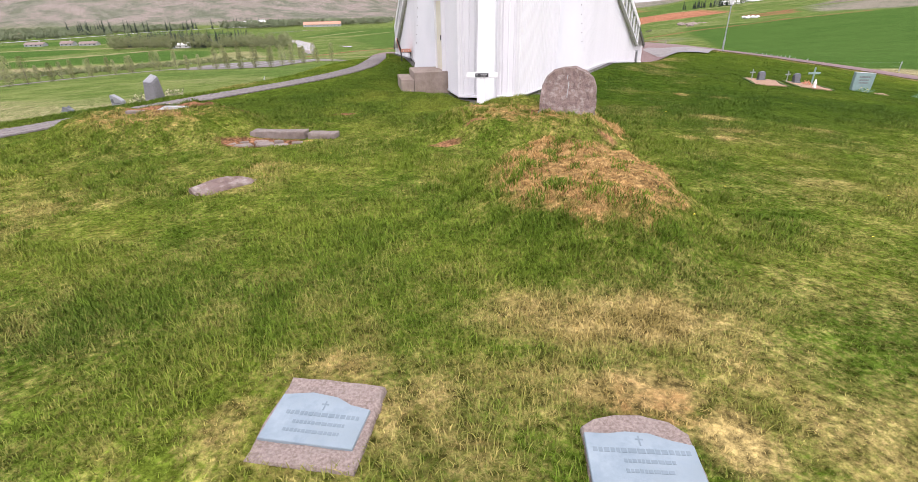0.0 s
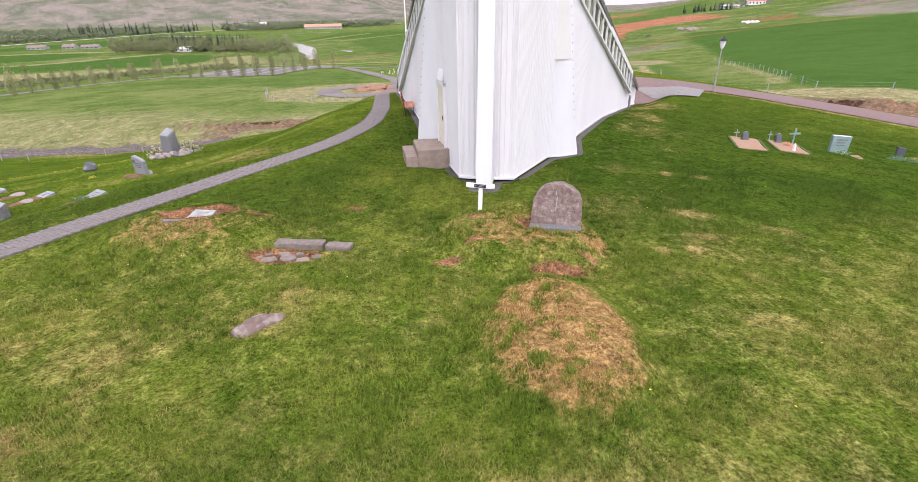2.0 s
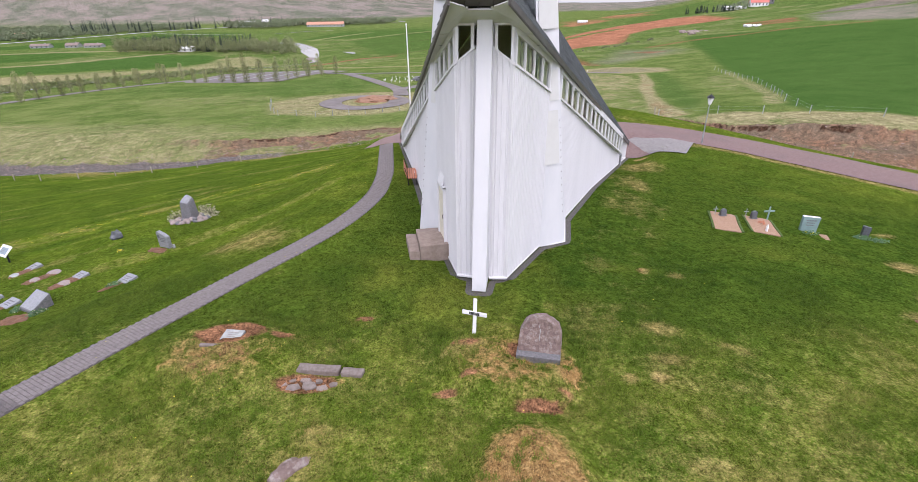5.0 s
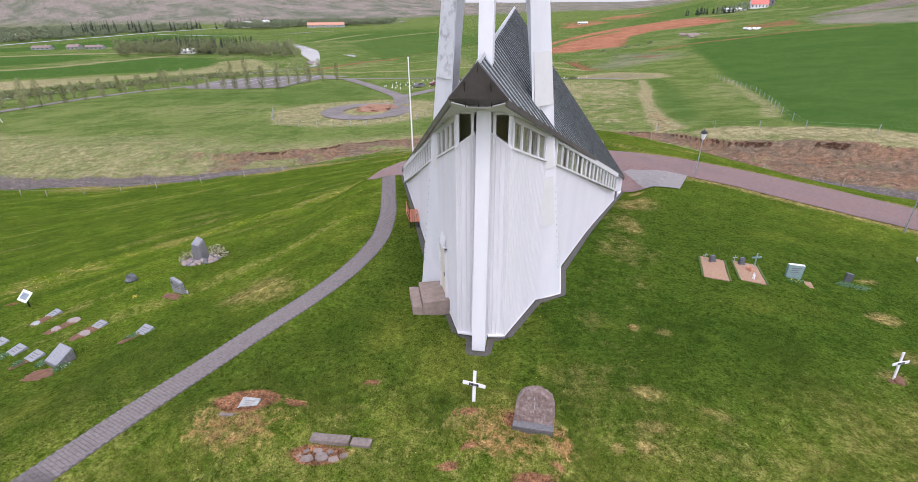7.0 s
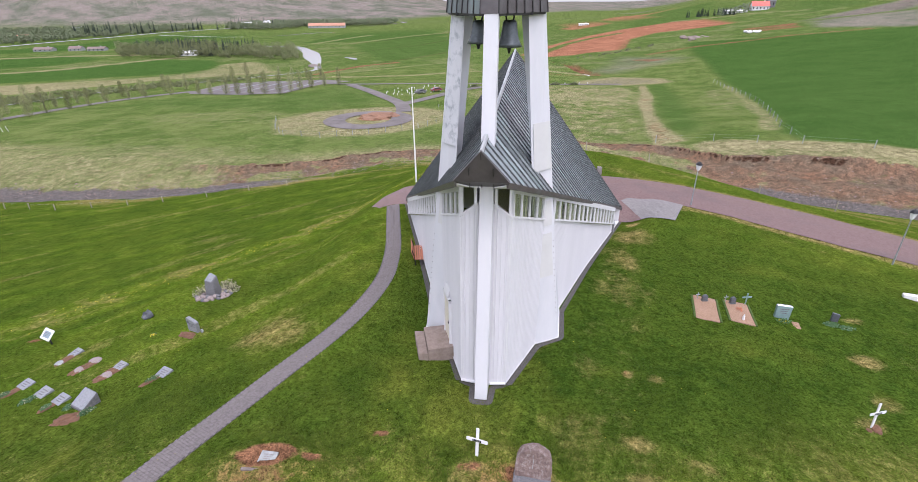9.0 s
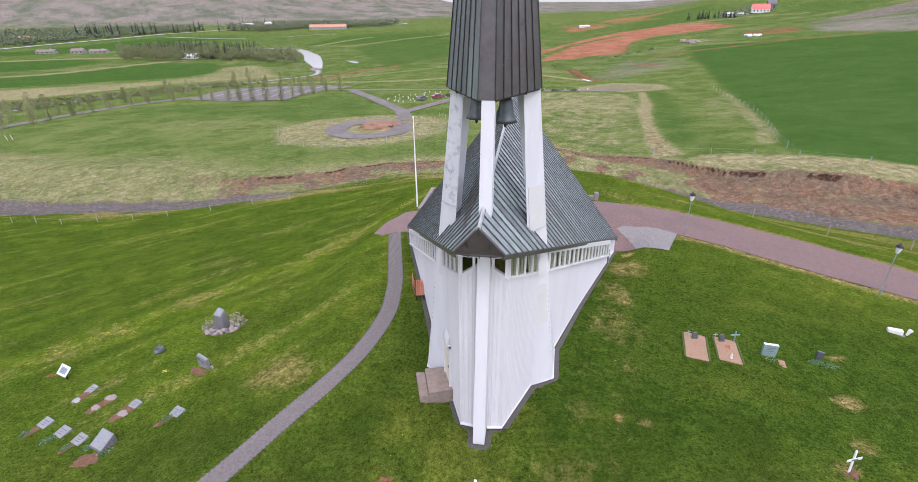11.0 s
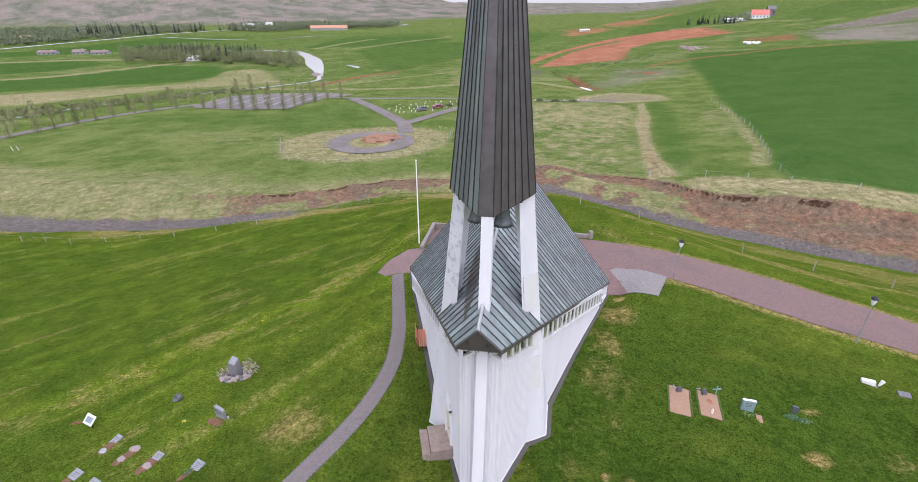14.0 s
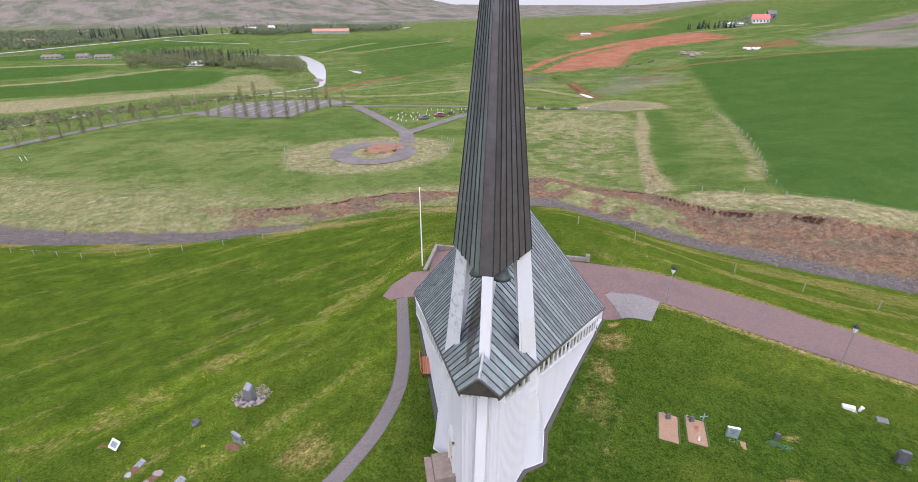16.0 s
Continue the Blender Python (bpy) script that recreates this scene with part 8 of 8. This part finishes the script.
fence("fence", "row of pale wooden stakes below the church hill", [(14, 52), (20, 49), (30, 45), (42, 39.5), (52, 34)], 6.0, 1.0, pale_wood, 0)
# gate ends at the edge of the pasture
g = thing("gate", "white leaning gate frame at the edge of the pasture", "gate", on(-118, 126, 0.2), 20)
bm = bmesh.new()
tube(bm, [(-0.7, 0, 0), (-1.0, 0, 1.5)], 0.06, 6)
part("post", bm, white_trim, g)
bm = bmesh.new()
tube(bm, [(0.5, 0, 0), (0.2, 0, 1.5)], 0.06, 6)
part("post", bm, white_trim, g)
# stones in the stream bed and at the foot of the bank
verts, faces = [], []
r = random.Random(12)
rng = np.random.RandomState(12)
x = rng.uniform(-85, 62, 2600)
mid = stream(x)[0]
y = np.where(np.arange(2600) % 4, mid + rng.normal(0.3, 1.7, 2600), mid + rng.uniform(1, 1, 2600) + rng.rand(2600) * np.interp(x, [-60, 0, 20, 34, 60], [4, 5, 9, 13, 15]))
for q, s in zip(zip(x, y, lie(x, y)), np.abs(rng.normal(0, 0.06, 2600)) + 0.05):
    c = Vector(q)
    i = len(verts)
    verts.extend(c + Vector((r.uniform(0.7, 1.2) * a * s, r.uniform(0.7, 1.2) * b * s, e * s)) for a, b, e in ((-1, -1, -0.3), (1, -0.8, -0.3), (0.9, 1, -0.3), (-1, 0.9, -0.3), (0.1, 0.0, 0.75)))
    faces.extend(((i, i + 1, i + 4), (i + 1, i + 2, i + 4), (i + 2, i + 3, i + 4), (i + 3, i, i + 4)))
me = bpy.data.meshes.new("stream_stones")
me.from_pydata([tuple(v) for v in verts], [], faces)
me.materials.append(rust_stone)
tagged(new("stream_stones", me), "grey stones strewn along the stream bed", "stones", kind="stuff")
# rubbish heap and machines on the far hillside
bm = bmesh.new()
r = random.Random(5)
for k in range(16):
    rock(bm, (r.uniform(1.5, 3.5), r.uniform(1.5, 3), r.uniform(0.8, 1.8)), 800 + k, 0.3, at=(r.gauss(0, 9), r.gauss(0, 6), 0))
solo("rubble", bm, pink_gravel, "heap of pale rubble on the far hillside", "rubble", on(178, 400, 0.3))
bm = bmesh.new()
for k in range(6):
    rock(bm, (1.6, 1.3, 1.1), 830 + k, 0.2, at=(r.gauss(0, 2.5), r.gauss(0, 2), 0.5))
solo("hay_bales", bm, white_trim, "white wrapped hay bales on the far hillside", "hay bales", on(216, 392, 0.1))

# ---- grass blades where the camera starts and passes ----
def blades(name, x0, x1, y0, y1, count, tall, wide, seed, label, per=14, share=0.55, fresh=0.0):
    rng = np.random.RandomState(seed)
    x, y = rng.uniform(x0, x1, count), rng.uniform(y0, y1, count)
    # tufts: part of the blades gather round common feet
    tuft = rng.randint(0, max(count // per, 1), count)
    gather = rng.rand(count) < share
    cx, cy = rng.uniform(x0, x1, count // per + 1), rng.uniform(y0, y1, count // per + 1)
    x = np.where(gather, cx[tuft] + rng.normal(0, 0.035 + tall * 0.3, count), x)
    y = np.where(gather, cy[tuft] + rng.normal(0, 0.035 + tall * 0.3, count), y)
    c = cover(x, y)
    bare = np.maximum(c["soil"] * 1.3, np.maximum(c["gravel"], c["bank"]))
    path = np.abs(np.interp(y, PATH_Y, PATH_X) - x) < 0.66 + 0.15 * (y < 22)
    stone = np.zeros(count, bool)
    for px, py, w, d in ((-0.90, 0.90, 0.29, 0.30), (0.89, 0.60, 0.27, 0.29), (-6.28, 9.72, 0.32, 0.24), (-6.6, 9.2, 0.34, 0.07), (2.23, 9.05, 0.64, 0.42), (-3.42, 5.62, 0.36, 0.2), (-3.6, 8.5, 0.7, 0.3), (-2.7, 8.5, 0.3, 0.14), (12.65, 19.65, 0.55, 1.05), (14.3, 19.5, 0.55, 1.0)):
        stone |= (np.abs(x - px) < w) & (np.abs(y - py) < d)
    dx, dy = x - 0.73, y - 12.75
    ca, sa = math.cos(radians(8.6)), math.sin(radians(8.6))
    u, v = dx * ca - dy * sa, dx * sa + dy * ca
    hall = (v > -0.1) & (v < 20.4) & (np.abs(u) < 0.55 + 0.37 * v + 0.35 * (v > 5))
    steps_ = (u > -3.4) & (u < -1.3) & (v > 1.9) & (v < 3.9)
    road_ = inside(x, y, ROAD_OUTLINE, 0.1) > 0.5
    keep = (rng.rand(count) > bare) & ~path & ~stone & ~hall & ~steps_ & ~road_
    lushness = fbm(x, y, 1.1, 71, 3)
    rim = np.minimum(np.minimum(x - x0, x1 - x), np.minimum(y - y0, y1 - y))
    keep &= rng.rand(count) < sstep(0.0, 1.0, rim)
    keep &= rng.rand(count) < 0.45 + 0.8 * sstep(0.3, 0.6, lushness)
    x, y, lushness = x[keep], y[keep], lushness[keep]
    c = {k: q[keep] for k, q in c.items()}
    n = len(x)
    z = lie(x, y)
    h = tall * (0.45 + 0.9 * rng.rand(n)) * (0.55 + 0.9 * sstep(0.3, 0.7, lushness)) * (1 - 0.35 * c["dry"])
    a, lean = rng.uniform(0, math.tau, n), rng.uniform(0.2, 1.15, n) * h
    w = wide * rng.uniform(0.6, 1.3, n)
    b = a + rng.uniform(0.8, 2.2, n)
    bx, by = np.cos(b) * w, np.sin(b) * w
    foot = np.stack([x, y, z - 0.01], 1)
    p = np.empty((n, 5, 3))
    side = np.stack([bx, by, 0 * bx], 1)
    bend = np.stack([np.cos(a) * lean * 0.38, np.sin(a) * lean * 0.38, h * 0.62], 1)
    tip = np.stack([np.cos(a) * lean, np.sin(a) * lean, h * 0.95], 1)
    p[:, 0], p[:, 1], p[:, 2], p[:, 3], p[:, 4] = foot - side, foot + side, foot + bend + side * 0.8, foot + bend - side * 0.8, foot + tip
    me = bpy.data.meshes.new(name)
    me.vertices.add(n * 5)
    me.vertices.foreach_set("co", p.ravel())
    i = np.arange(n) * 5
    loops = np.stack([i, i + 1, i + 2, i + 3, i + 3, i + 2, i + 4], 1)
    me.loops.add(loops.size)
    me.loops.foreach_set("vertex_index", loops.ravel())
    me.polygons.add(2 * n)
    starts = np.stack([np.arange(n) * 7, np.arange(n) * 7 + 4], 1).ravel()
    me.polygons.foreach_set("loop_start", starts)
    me.update(calc_edges=True)
    c["dry"], c["moss"] = c["dry"] * (1 - fresh), c["moss"] * (1 - fresh)
    for key in ("dry", "lush", "moss", "deep", "fresh"):
        me.attributes.new(key, "FLOAT", "POINT").data.foreach_set("value", np.repeat(c[key], 5).astype(np.float32))
    me.materials.append(blade_mat)
    tagged(new(name, me), label, "grass", kind="stuff")


blades("grass", -6.6, 6.8, 0.0, 3.9, 230000, 0.046, 0.0036, 1, "short tufted grass with dry straw patches")
blades("grass", -11, 12, 2.6, 8.6, 210000, 0.050, 0.0048, 2, "short tufted grass with dry straw patches")
blades("grass", -14, 14, 7.5, 15.5, 170000, 0.052, 0.0064, 3, "mown churchyard grass with clover tufts")
blades("grass", -24, 27, 14, 34, 130000, 0.05, 0.0095, 4, "mown churchyard grass on the hilltop")
blades("grass_tufts", -2.2, 4.6, 2.2, 11.0, 56000, 0.065, 0.0055, 5, "fresh green grass tufts on and round the grave mounds", 70, 1.0, 0.9)
blades("grass_tufts", -9.2, -2.6, 2.6, 11.4, 44000, 0.060, 0.0055, 6, "fresh green grass tufts on and round the grave mounds", 70, 1.0, 0.9)
